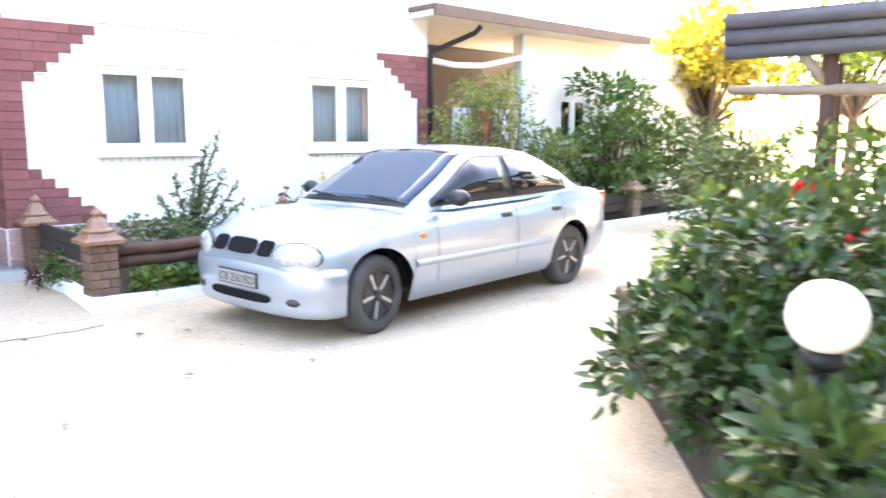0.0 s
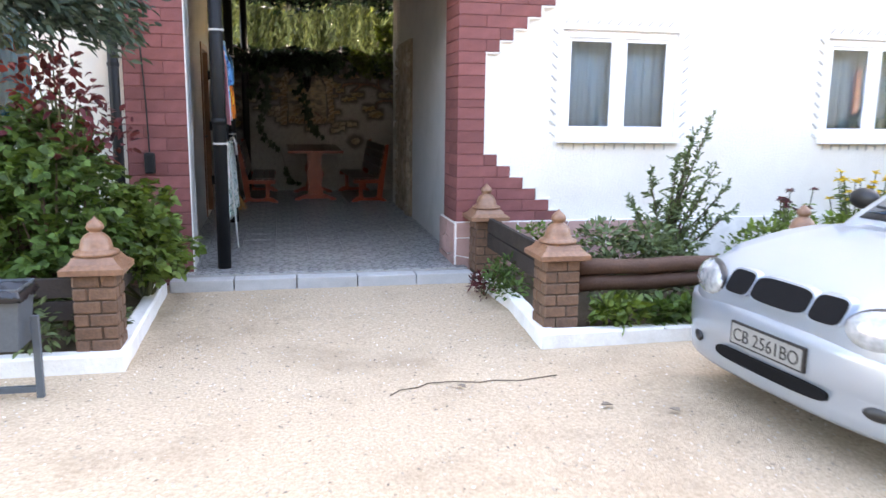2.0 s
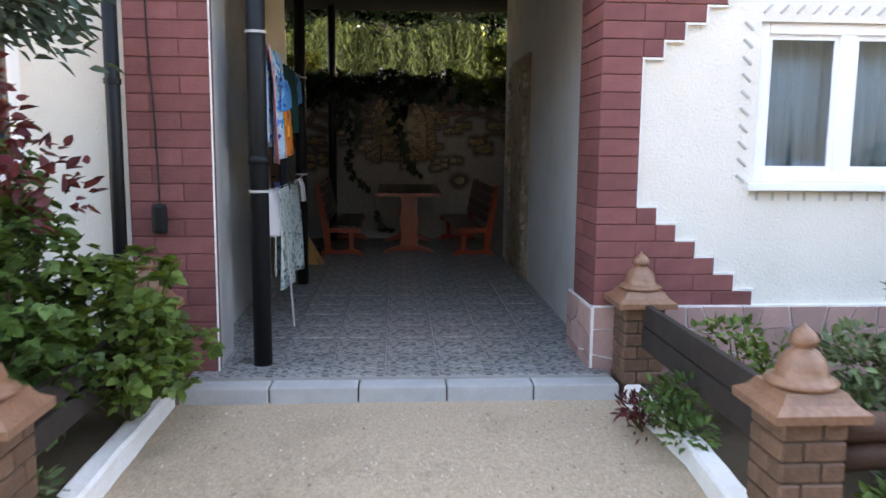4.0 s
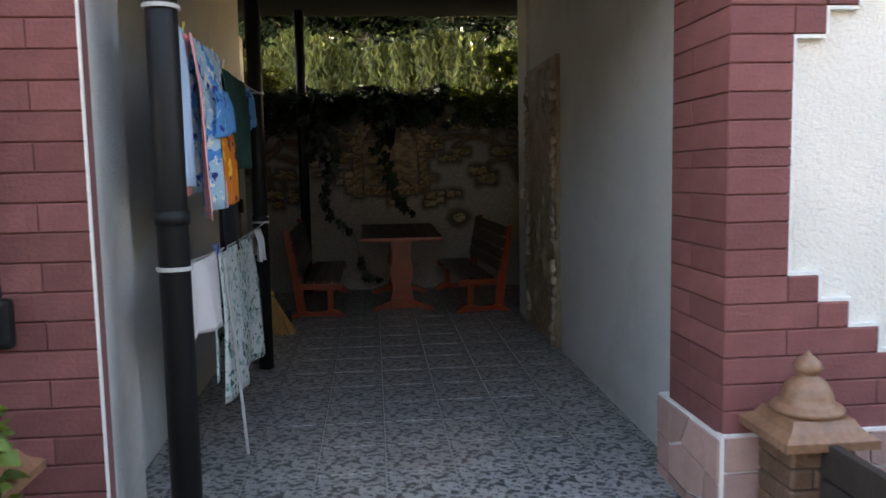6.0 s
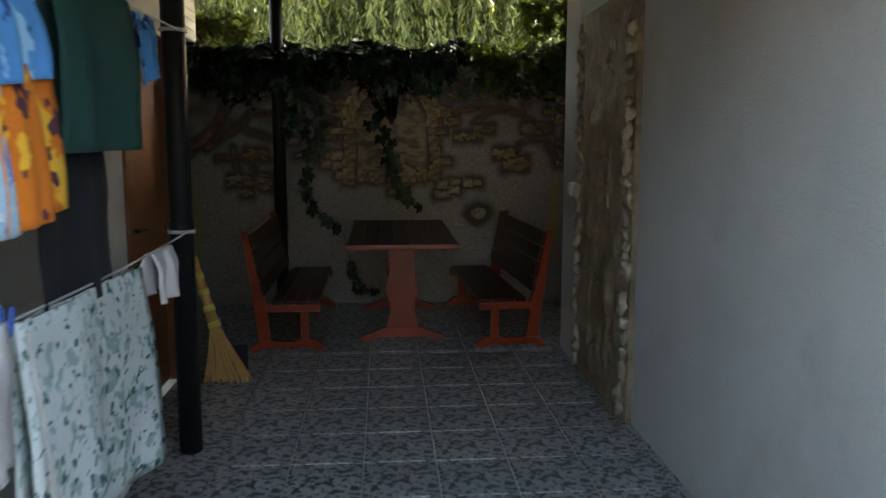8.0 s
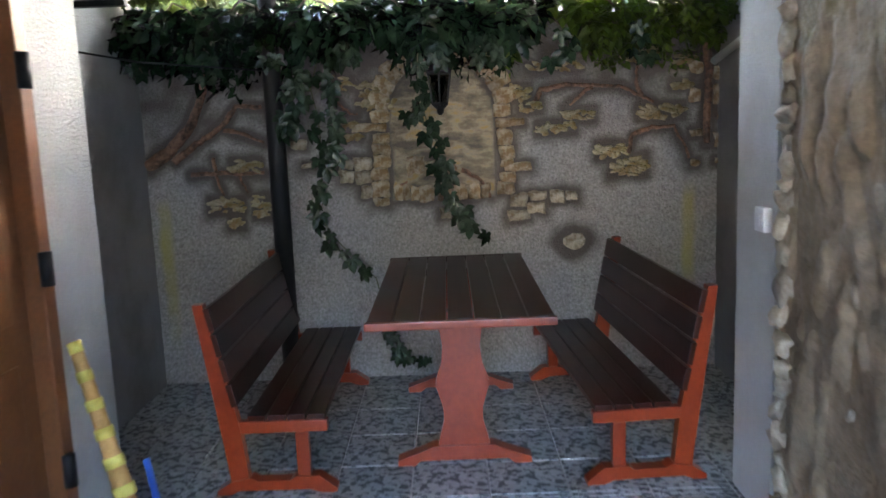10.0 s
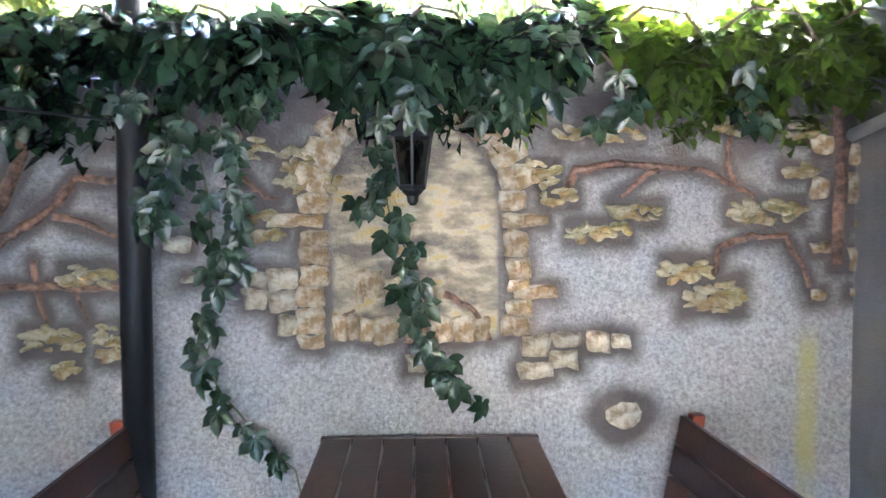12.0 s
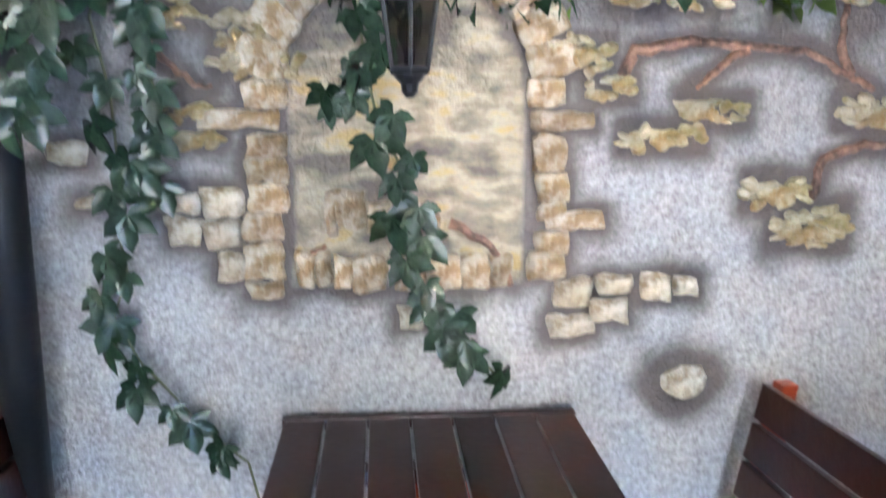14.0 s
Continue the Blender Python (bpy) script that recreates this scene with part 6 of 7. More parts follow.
# door gaps, handles, mirrors, side lamp, sill strip
for s_ in (-1, 1):
    for x in (0.66, -0.365, -1.1):
        bm = bmesh.new()
        col = []
        for z in np.linspace(0.30 if x > -1 else 0.62, top_z(x) - 0.03, 10):
            y = side_y(x, z) + 0.002
            col.append([bm.verts.new((x + d_, s_ * y, z)) for d_ in (-0.004, 0.004)])
        for a, b in zip(col, col[1:]):
            bm.faces.new((a[0], a[1], b[1], b[0]))
        part("door_gap", bm, M["car_black"], car)
    for x in (-0.22, -0.98):
        part("door_handle", boxed(x - 0.07, x + 0.07, s_ * (side_y(x, 0.8) + 0.012) - 0.014, s_ * (side_y(x, 0.8) + 0.012) + 0.014, 0.735, 0.775, bevel=0.012), M["car_black"], car, "black door handle")
    bm = bmesh.new()
    bmesh.ops.create_uvsphere(bm, u_segments=16, v_segments=10, radius=1, matrix=Matrix.Translation((0.5, s_ * 0.90, 0.945)) @ Matrix.Diagonal((0.06, 0.105, 0.065, 1)))
    tube(bm, [(0.52, s_ * 0.76, 0.915), (0.5, s_ * 0.86, 0.925)], 0.025, 8)
    part("wing_mirror", bm, M["car_black"], car, "black wing mirror", smooth=True)
    bm = bmesh.new()
    bmesh.ops.create_uvsphere(bm, u_segments=12, v_segments=8, radius=1, matrix=Matrix.Translation((0.82, s_ * (side_y(0.82, 0.68) + 0.001), 0.68)) @ Matrix.Diagonal((0.035, 0.012, 0.02, 1)))
    part("side_indicator", bm, M["orange_lens"], car, "orange side indicator", smooth=True)
    bm = bmesh.new()
    prev = None
    for x in np.linspace(-0.88, 0.9, 30):
        y = side_y(x, 0.47)
        cur = [bm.verts.new((x, s_ * (y + d_), z)) for d_, z in ((0.001, 0.45), (0.012, 0.462), (0.012, 0.488), (0.001, 0.50))]
        if prev:
            for k in range(3):
                bm.faces.new((prev[k], cur[k], cur[k + 1], prev[k + 1]))
        prev = cur
    part("side_strip", bm, M["car_paint"], car, smooth=True)
    # headlight and tail light
    bm = bmesh.new()
    bmesh.ops.create_uvsphere(bm, u_segments=24, v_segments=14, radius=1, matrix=pose(1.89, s_ * 0.565, 0.60, 0, -20, s_ * 29) @ Matrix.Diagonal((0.066, 0.205, 0.097, 1)))
    hl = part("headlight", bm, M["lens"], car, "oval clear headlight", smooth=True)
    bm = bmesh.new()
    bmesh.ops.create_uvsphere(bm, u_segments=24, v_segments=14, radius=1, matrix=pose(1.885, s_ * 0.565, 0.602, 0, -20, s_ * 29) @ Matrix.Diagonal((0.060, 0.208, 0.1005, 1)))
    part("headlight_seal", bm, M["car_black"], car, smooth=True)
    part("tail_light", boxed(-2.14, -2.0, s_ * 0.62 - 0.09, s_ * 0.62 + 0.09, 0.68, 0.86, bevel=0.02), M["red_lens"], car, "red tail light")
    bm = bmesh.new()
    bmesh.ops.create_uvsphere(bm, u_segments=16, v_segments=10, radius=1, matrix=pose(1.938, s_ * 0.585, 0.288, 0, 0, s_ * 36) @ Matrix.Diagonal((0.025, 0.085, 0.032, 1)))
    part("fog_recess", bm, M["car_black"], car, smooth=True)


def slot(name, y0, y1, z0, z1, material, x_face, lean=0.0, depth=0.05, r=0.03, label=""):
    """A rounded plate across the nose, following its curve."""
    bm = bmesh.new()
    out = []
    cy, cz, hw, hh = (y0 + y1) / 2, (z0 + z1) / 2, (y1 - y0) / 2, (z1 - z0) / 2
    for k in range(28):
        a = 2 * math.pi * k / 28
        ca, sa = math.cos(a), math.sin(a)
        e = 0.5
        out.append((cy + hw * math.copysign(abs(ca) ** e, ca), cz + hh * math.copysign(abs(sa) ** e, sa)))
    f = [bm.verts.new((x_face - 0.1 * y * y - lean * (z - cz), y, z)) for y, z in out]
    b = [bm.verts.new((x_face - depth - 0.1 * y * y - lean * (z - cz), y, z)) for y, z in out]
    bm.faces.new(f)
    bm.faces.new(b[::-1])
    for k in range(28):
        bm.faces.new((f[k], b[k], b[(k + 1) % 28], f[(k + 1) % 28]))
    bmesh.ops.recalc_face_normals(bm, faces=bm.faces[:])
    return part(name, bm, material, car, label)


for y0, y1 in ((-0.175, 0.175), (0.193, 0.36), (-0.36, -0.193)):
    slot("grille_surround", y0 - 0.008, y1 + 0.008, 0.577, 0.698, M["car_paint"], 1.966, 0.8)
    slot("grille", y0, y1, 0.584, 0.690, M["grille_black"], 1.973, 0.8, label="black grille opening")
slot("bumper_intake", -0.36, 0.36, 0.255, 0.318, M["grille_black"], 2.040, label="long black air intake")
bm = bmesh.new()
prev = None
PROFILE = ((-0.06, 0.175), (-0.012, 0.18), (0.006, 0.20), (0.012, 0.25), (0.012, 0.325), (0.02, 0.34), (0.024, 0.40), (0.022, 0.47), (0.012, 0.505), (-0.03, 0.525))
for k in range(49):
    a = radians(-88.6 + 177.2 * k / 48)
    ca, sa = math.cos(a), math.sin(a)
    nx_, ny_ = ca ** 0.6, math.copysign(abs(sa) ** 1.5, sa)
    cur = [bm.verts.new((1.52 + 0.49 * ca ** 0.5 + o_ * nx_, 0.80 * math.copysign(abs(sa) ** 0.8, sa) + o_ * ny_, z)) for o_, z in PROFILE]
    if prev:
        for q in range(len(PROFILE) - 1):
            bm.faces.new((prev[q], cur[q], cur[q + 1], prev[q + 1]))
    prev = cur
bmesh.ops.recalc_face_normals(bm, faces=bm.faces[:])
part("front_bumper", bm, M["car_paint"], car, smooth=True)
pl = part("number_plate", boxed(2.02, 2.046, -0.24, 0.24, 0.35, 0.462, bevel=0.004), M["car_black"], car, "number plate in a black holder")
part("plate_face", boxed(2.046, 2.049, -0.228, 0.228, 0.36, 0.452), M["plate_white"], pl)
txt = bpy.data.curves.new("plate_text", "FONT")
txt.body, txt.size, txt.align_x, txt.extrude = "CB 2561BO", 0.087, "CENTER", 0.0008
tob = new("plate_text_curve", txt)
me = bpy.data.meshes.new_from_object(tob.evaluated_get(bpy.context.evaluated_depsgraph_get()))
bpy.data.objects.remove(tob)
me.materials.clear()
me.materials.append(M["car_black"])
to = new("plate_text", me)
to.parent = pl
to.matrix_basis = pose(2.0502, 0, 0.371, 90, 0, 90)

for s_, x0, x1, y1 in ((0, 0.80, 0.70, -0.45), (0, 0.80, 0.70, 0.25)):
    part("wiper", tubed([(0.82, y1 + 0.42, 0.90), (0.80, y1 + 0.2, 0.93), (0.77, y1 - 0.1, 0.945)], 0.008, 6), M["car_black"], car, "black wiper")
part("aerial", tubed([(-0.05, 0.0, 1.326), (-0.16, 0.0, 1.392)], [0.008, 0.004], 6), M["car_black"], car)


def car_wheel(x, y, turn, side):
    """Black alloy wheel with bright-edged spokes; side +1 faces +y."""
    w = new("wheel")
    w.parent = car
    w.matrix_basis = pose(x, y, ZW, 0, 0, turn + (0 if side > 0 else 180))
    prof = [(0.185, -0.085), (0.25, -0.09), (0.275, -0.082), (0.288, -0.06), (0.29, 0), (0.288, 0.06), (0.275, 0.082), (0.25, 0.09), (0.19, 0.085), (0.18, 0.06)]
    bm = bmesh.new()
    lathe(bm, prof, 36)
    bmesh.ops.rotate(bm, verts=bm.verts[:], cent=(0, 0, 0), matrix=Matrix.Rotation(radians(-90), 3, "X"))
    part("tyre", bm, M["tyre"], w, "dusty black tyre", smooth=True)
    bm = bmesh.new()
    lathe(bm, [(0.192, 0.062), (0.192, 0.086), (0.182, 0.088), (0.176, 0.07)], 30)
    lathe(bm, [(0.176, 0.03), (0.176, 0.036)], 30)
    bmesh.ops.rotate(bm, verts=bm.verts[:], cent=(0, 0, 0), matrix=Matrix.Rotation(radians(-90), 3, "X"))
    part("rim", bm, M["car_black"], w, smooth=False)
    for k in range(5):
        for dd in (-9, 9):
            part("spoke", boxed(0.03, 0.178, 0.055, 0.078, -0.012, 0.012, m=pose(0, 0, 0, 0, 72 * k + dd, 0), bevel=0.004), M["rim"] if dd > 0 else M["car_black"], w)
    bm = lathe(bmesh.new(), [(0.045, 0.04), (0.045, 0.08), (0.03, 0.09)], 16)
    bmesh.ops.rotate(bm, verts=bm.verts[:], cent=(0, 0, 0), matrix=Matrix.Rotation(radians(-90), 3, "X"))
    part("hub", bm, M["car_black"], w)


for x in (-XW, XW):
    for s_ in (-1, 1):
        car_wheel(x, s_ * 0.70, 8 if x > 0 else 0, s_)

# short overhangs: the nose and the tail are drawn in a little
for o in car.children_recursive:
    if o.name.startswith(("wheel", "tyre", "rim", "spoke", "hub")) or o.type != "MESH":
        continue
    if o.name.startswith("plate_text"):
        o.matrix_basis = pose(1.5 + 0.5502 * 0.76 + 0.0006, 0, 0.375, 90, 0, 90)
        continue
    for v in o.data.vertices:
        if v.co.x > 1.5:
            v.co.x = 1.5 + (v.co.x - 1.5) * 0.76
        elif v.co.x < -1.6:
            v.co.x = -1.6 + (v.co.x + 1.6) * 0.82

# ---- yard: beds, pillars, log fences ----
M["pillar_brick"] = node_mat("pillar_brick", (0.20, 0.105, 0.062), 0.55, second=(0.065, 0.036, 0.024), scale=14, fine=70, bump=0.6, bump_scale=40, per_object=0.22)
M["pillar_joint"] = node_mat("pillar_joint", (0.085, 0.058, 0.042), 0.9, scale=12, fine=80, bump=0.4)
M["terracotta"] = node_mat("terracotta", (0.30, 0.155, 0.09), 0.38, second=(0.125, 0.062, 0.038), scale=6, fine=45, bump=0.4, spread=0.5)
M["log"] = node_mat("log", (0.085, 0.045, 0.03), 0.6, second=(0.05, 0.026, 0.018), scale=5, fine=60, bump=0.5, per_object=0.15, spec=0.2)
M["old_plank"] = node_mat("old_plank", (0.05, 0.04, 0.035), 0.8, second=(0.028, 0.022, 0.02), scale=6, fine=60, bump=0.5, spec=0.2)
M["grey_log"] = node_mat("grey_log", (0.08, 0.08, 0.09), 0.75, second=(0.045, 0.045, 0.055), scale=4, fine=40, bump=0.5, bump_scale=18)
M["worn_wood"] = node_mat("worn_wood", (0.25, 0.2, 0.15), 0.8, second=(0.15, 0.11, 0.08), scale=5, fine=50, bump=0.5)
M["bin_grey"] = node_mat("bin_grey", (0.10, 0.12, 0.14), 0.55, 0.2, scale=6, fine=60, bump=0.2)
M["bag_black"] = node_mat("bag_black", (0.012, 0.013, 0.016), 0.25, scale=8, fine=30, bump=0.6, bump_scale=18)
M["lamp_globe"] = node_mat("lamp_globe", (0.82, 0.83, 0.84), 0.25, scale=3, fine=30, bump=0.0, second=(0.78, 0.79, 0.8))

pb = {}


def pillar_brick(w, d, h):
    key = (round(w, 3), round(d, 3))
    if key not in pb:
        bm = boxed(-w / 2, w / 2, -d / 2, d / 2, 0, h)
        bmesh.ops.bevel(bm, geom=bm.edges[:], offset=0.006, segments=1, affect="EDGES")
        me = bpy.data.meshes.new("brick")
        bm.to_mesh(me)
        bm.free()
        me.materials.append(M["pillar_brick"])
        pb[key] = me
    return pb[key]


def fence_pillar(x, y, z, label):
    p = thing("fence_pillar", (x, y, z), 0, label, "pillar", "garden pillars")
    part("core", boxed(-0.105, 0.105, -0.105, 0.105, -0.08, 0.44), M["pillar_joint"], p)
    h = 0.44 / 6
    for k in range(6):
        cuts = ((-0.115, 0.03), (0.03, 0.115)) if k % 2 else ((-0.115, -0.035), (-0.035, 0.115))
        for turn in (0, 90, 180, 270):
            for a, b in cuts:
                o = new("brick", pillar_brick(b - a - 0.008, 0.03, h - 0.008))
                o.parent = p
                o.matrix_basis = pose(0, 0, k * h + 0.004, 0, 0, turn) @ pose((a + b) / 2, -0.1, 0)
    bm = bmesh.new()
    lv = []
    for hw, zz in ((0.15, 0.44), (0.165, 0.445), (0.165, 0.475), (0.152, 0.484), (0.13, 0.498), (0.115, 0.518), (0.108, 0.532)):
        lv.append([bm.verts.new((sx * hw, sy * hw, zz)) for sx, sy in ((-1, -1), (1, -1), (1, 1), (-1, 1))])
    for a, b in zip(lv, lv[1:]):
        for k in range(4):
            bm.faces.new((a[k], a[(k + 1) % 4], b[(k + 1) % 4], b[k]))
    bm.faces.new(lv[0][::-1])
    bm.faces.new(lv[-1])
    part("cap", bm, M["terracotta"], p, "weathered terracotta cap")
    bm = lathe(bmesh.new(), [(0.106, 0.53), (0.12, 0.538), (0.123, 0.548), (0.116, 0.558), (0.098, 0.563), (0.088, 0.572), (0.084, 0.597), (0.073, 0.627), (0.052, 0.65), (0.034, 0.66), (0.033, 0.667), (0.045, 0.676), (0.049, 0.69), (0.041, 0.71), (0.022, 0.728), (0.008, 0.738), (0.003, 0.75)], 24)
    part("finial", bm, M["terracotta"], p, "turned terracotta finial", smooth=True)


for x, y in ((2.19, 6.53), (2.2, 8.3), (-0.53, 6.5), (-0.55, 8.2), (4.0, 6.6), (5.9, 6.65), (10.86, 7.05), (13.1, 7.3)):
    fence_pillar(x, y, 0.09, "brown brick garden pillar with a terracotta cap and finial")


def log_between(name, a, b, r, label, flat=False, group="log rails"):
    p = thing(name, a, label=label, category="fence rail", group=group)
    va, vb = Vector(a), Vector(b)
    d = vb - va
    n = 9
    bm = bmesh.new()
    if flat:
        ang = math.degrees(math.atan2(d.y, d.x))
        box(bm, 0, d.length, -0.018, 0.018, -r, r, pose(0, 0, 0, 0, 0, ang), bevel=0.006)
    else:
        tube(bm, [d * (k / n) + Vector((0, 0, 0.006 * math.sin(k * 1.7))) for k in range(n + 1)], [r * (1 + 0.05 * math.sin(k * 2.3)) for k in range(n + 1)], 14)
    part("rail", bm, M["old_plank"] if flat else M["log"], p, smooth=not flat)


for x0, x1, y0, y1 in ((2.30, 3.88, 6.55, 6.6), (4.12, 5.78, 6.6, 6.65), (6.02, 7.6, 6.65, 6.7)):
    for z in (0.345, 0.45):
        log_between("log_rail", (x0, y0, z), (x1, y1, z), 0.052, "round dark brown stained log rail between the pillars")
for z in (0.37, 0.5):
    log_between("plank_rail", (2.19, 6.65, z), (2.2, 8.18, z), 0.06, "dark weathered plank rail beside the passage", True, "plank rails")
    log_between("plank_rail", (-0.54, 6.62, z - 0.04), (-0.55, 8.08, z - 0.04), 0.055, "dark weathered plank rail beside the passage", True, "plank rails")
    log_between("plank_rail", (-0.65, 6.5, z - 0.06), (-2.6, 6.5, z - 0.06), 0.055, "dark weathered plank rail beside the passage", True, "plank rails")
    log_between("plank_rail", (10.98, 7.05, z - 0.1), (12.98, 7.3, z - 0.1), 0.06, "worn brown plank rail of the far bed", True, "plank rails")
    log_between("plank_rail", (9.2, 7.0, z - 0.1), (10.74, 7.05, z - 0.1), 0.06, "worn brown plank rail of the far bed", True, "plank rails")


def kerb(points, label="whitewashed concrete kerb round the flower bed"):
    """A low kerb along points, its outer edge on them, mitred at the corners."""
    w, h = 0.11, 0.1
    bm = bmesh.new()
    sec = []
    n = len(points)
    for i, p in enumerate(points):
        p = Vector(p)
        d0 = (p - Vector(points[i - 1])).normalized() if i else None
        d1 = (Vector(points[i + 1]) - p).normalized() if i < n - 1 else None
        nd = [Vector((-d.y, d.x)) for d in (d0, d1) if d]
        m_ = sum(nd, Vector((0, 0))) / len(nd)
        m_ = m_ / max(0.3, m_.length_squared)
        sec.append([bm.verts.new((p.x + m_.x * o, p.y + m_.y * o, z)) for o, z in ((0, -0.05), (0.006, h - 0.015), (0.02, h), (w - 0.015, h), (w, h - 0.01), (w, -0.05))])
    for a, b in zip(sec, sec[1:]):
        for k in range(5):
            bm.faces.new((a[k], b[k], b[k + 1], a[k + 1]))
    for s_ in (sec[0], sec[-1]):
        bm.faces.new(s_)
    bmesh.ops.recalc_face_normals(bm, faces=bm.faces[:])
    bmesh.ops.subdivide_edges(bm, edges=[e for e in bm.edges if e.calc_length() > 0.3], cuts=10)
    for v in bm.verts:
        v.co += Vector((noise.noise(v.co * 5), noise.noise(v.co * 5 + Vector((7, 0, 0))), noise.noise(v.co * 4 + Vector((0, 9, 0))) * 0.7)) * 0.008
    return tagged(part("kerb", bm, M["whitewash"]), label, "kerb", "whitewashed kerbs", "structure")


kerb([(2.08, 8.15), (2.11, 7.3), (2.02, 6.3), (7.7, 6.36)])
kerb([(-4.0, 6.36), (-0.38, 6.3), (-0.41, 8.19)])
kerb([(9.0, 6.75), (10.7, 6.8), (15.5, 6.9)])

for x0, x1, y0, y1 in ((2.12, 7.6, 6.38, 8.44), (-6.0, -0.5, 6.38, 8.5), (9.0, 17.0, 6.9, 8.45)):
    bm = bmesh.new()
    nx_, ny_ = int((x1 - x0) / 0.12), int((y1 - y0) / 0.12)
    g = [[bm.verts.new((x0 + (x1 - x0) * i / nx_, y0 + (y1 - y0) * j / ny_, 0.065 + 0.025 * noise.noise(Vector((i * 0.6, j * 0.6, x0))))) for i in range(nx_ + 1)] for j in range(ny_ + 1)]
    for j in range(ny_):
        for i in range(nx_):
            bm.faces.new((g[j][i], g[j][i + 1], g[j + 1][i + 1], g[j + 1][i]))
    tagged(part("ground_bed", bm, M["soil"], smooth=True), "dark garden soil of the flower bed", "flower bed", kind="structure")

bm = bmesh.new()
bm.faces.new([bm.verts.new((x, y, 0.03)) for x, y in ((2.0, 0.25), (2.62, 1.22), (4.36, 2.86), (6.2, 2.4), (5.2, -1.6), (2.2, -1.2))])
tagged(part("ground_rose_bed", bm, M["soil"]), "dark garden soil of the rose bed", "flower bed", kind="structure")
# ---- plants in the beds ----
ZB = 0.07


def juniper(x, y, z, tips, label):
    """A loose shrub of arching boughs with feathery sprays along them."""
    t = thing("juniper", (x, y, z), label=label, category="shrub")
    bm = bmesh.new()
    P_, T_ = [], []
    for tip in tips:
        e = Vector(tip) - Vector((x, y, z))
        mid_ = Vector((e.x * 0.35, e.y * 0.4, e.z * 0.55))
        tube(bm, [(0, 0, 0), mid_, e], [0.012, 0.008, 0.002], 6, False)
        for j in range(34):
            f = 0.22 + 0.78 * j / 33
            c = (Vector((0, 0, 0)).lerp(mid_, f)).lerp(mid_.lerp(e, f), f)
            d = unit(np.array([[e.x, e.y, e.z]]) * 0.8 + RNG.normal(0, 0.55, (1, 3)))[0]
            ln = RNG.uniform(0.05, 0.14) * (1.15 - 0.6 * f)
            m_ = 11
            u = np.linspace(0, 1, m_)[:, None]
            P_.append(np.array(c) + d * ln * u)
            T_.append(d * 0.9 + RNG.normal(0, 0.5, (m_, 3)))
    part("branchwork", bm, M["bark"], t)["kind"] = "stuff"
    P_, T_ = np.concatenate(P_), np.concatenate(T_)
    leaf_object("foliage", P_, T_, unit(RNG.normal(0, 0.6, P_.shape) + np.array([0, 0, 1.0])), RNG.uniform(0.025, 0.05, len(P_)), 0.42, M["conifer"], t)["kind"] = "stuff"


juniper(3.42, 7.45, ZB, [(3.76, 7.45, 1.40), (3.66, 7.5, 1.30), (3.62, 7.5, 1.18), (3.47, 7.4, 1.1), (3.27, 7.45, 0.98), (3.78, 7.4, 1.02), (3.98, 7.5, 0.88), (3.1, 7.4, 0.78), (3.6, 7.25, 0.84), (3.35, 7.25, 0.75), (3.9, 7.3, 0.7), (2.98, 7.3, 0.6)], "loose grey-green juniper with feathery leaning boughs")
shrub("low_shrub", 3.05, 7.1, ZB, 0.6, 0.4, 0.58, 1700, 0.055, 0.55, M["conifer"], "spreading grey-green shrub behind the log rail", clumps_n=18, clump_r=0.16)
shrub("low_shrub", 4.3, 7.05, ZB, 0.7, 0.4, 0.6, 1800, 0.06, 0.55, M["light_leaf"], "spreading green shrub behind the log rail", clumps_n=18, clump_r=0.17)
shrub("low_shrub", 2.55, 7.7, ZB, 0.3, 0.35, 0.45, 420, 0.055, 0.6, M["light_leaf"], "thin pale green shrub by the house wall", clumps_n=12, clump_r=0.14)
for x, y, n in ((2.62, 6.47, 300), (2.95, 6.46, 340), (3.3, 6.47, 340), (3.65, 6.48, 300), (4.1, 6.48, 260), (4.6, 6.5, 240)):
    shrub("ground_cover", x, y, ZB, 0.2, 0.07, 0.15, n, 0.075, 0.5, M["light_leaf"] if n < 320 else M["bush_leaf"], "low leafy ground cover between kerb and logs", "plant", 9, 0.09, "ground cover", 3)
shrub("weed_clump", 2.14, 7.55, 0.02, 0.12, 0.3, 0.3, 420, 0.055, 0.4, M["bush_leaf"], "straggling weeds growing under the plank rail", "plant", 10, 0.1)
shrub("weed_clump", 2.05, 7.75, 0.0, 0.1, 0.22, 0.2, 160, 0.06, 0.3, M["red_leaf"], "dry reddish weeds beside the step", "plant", 8, 0.08)


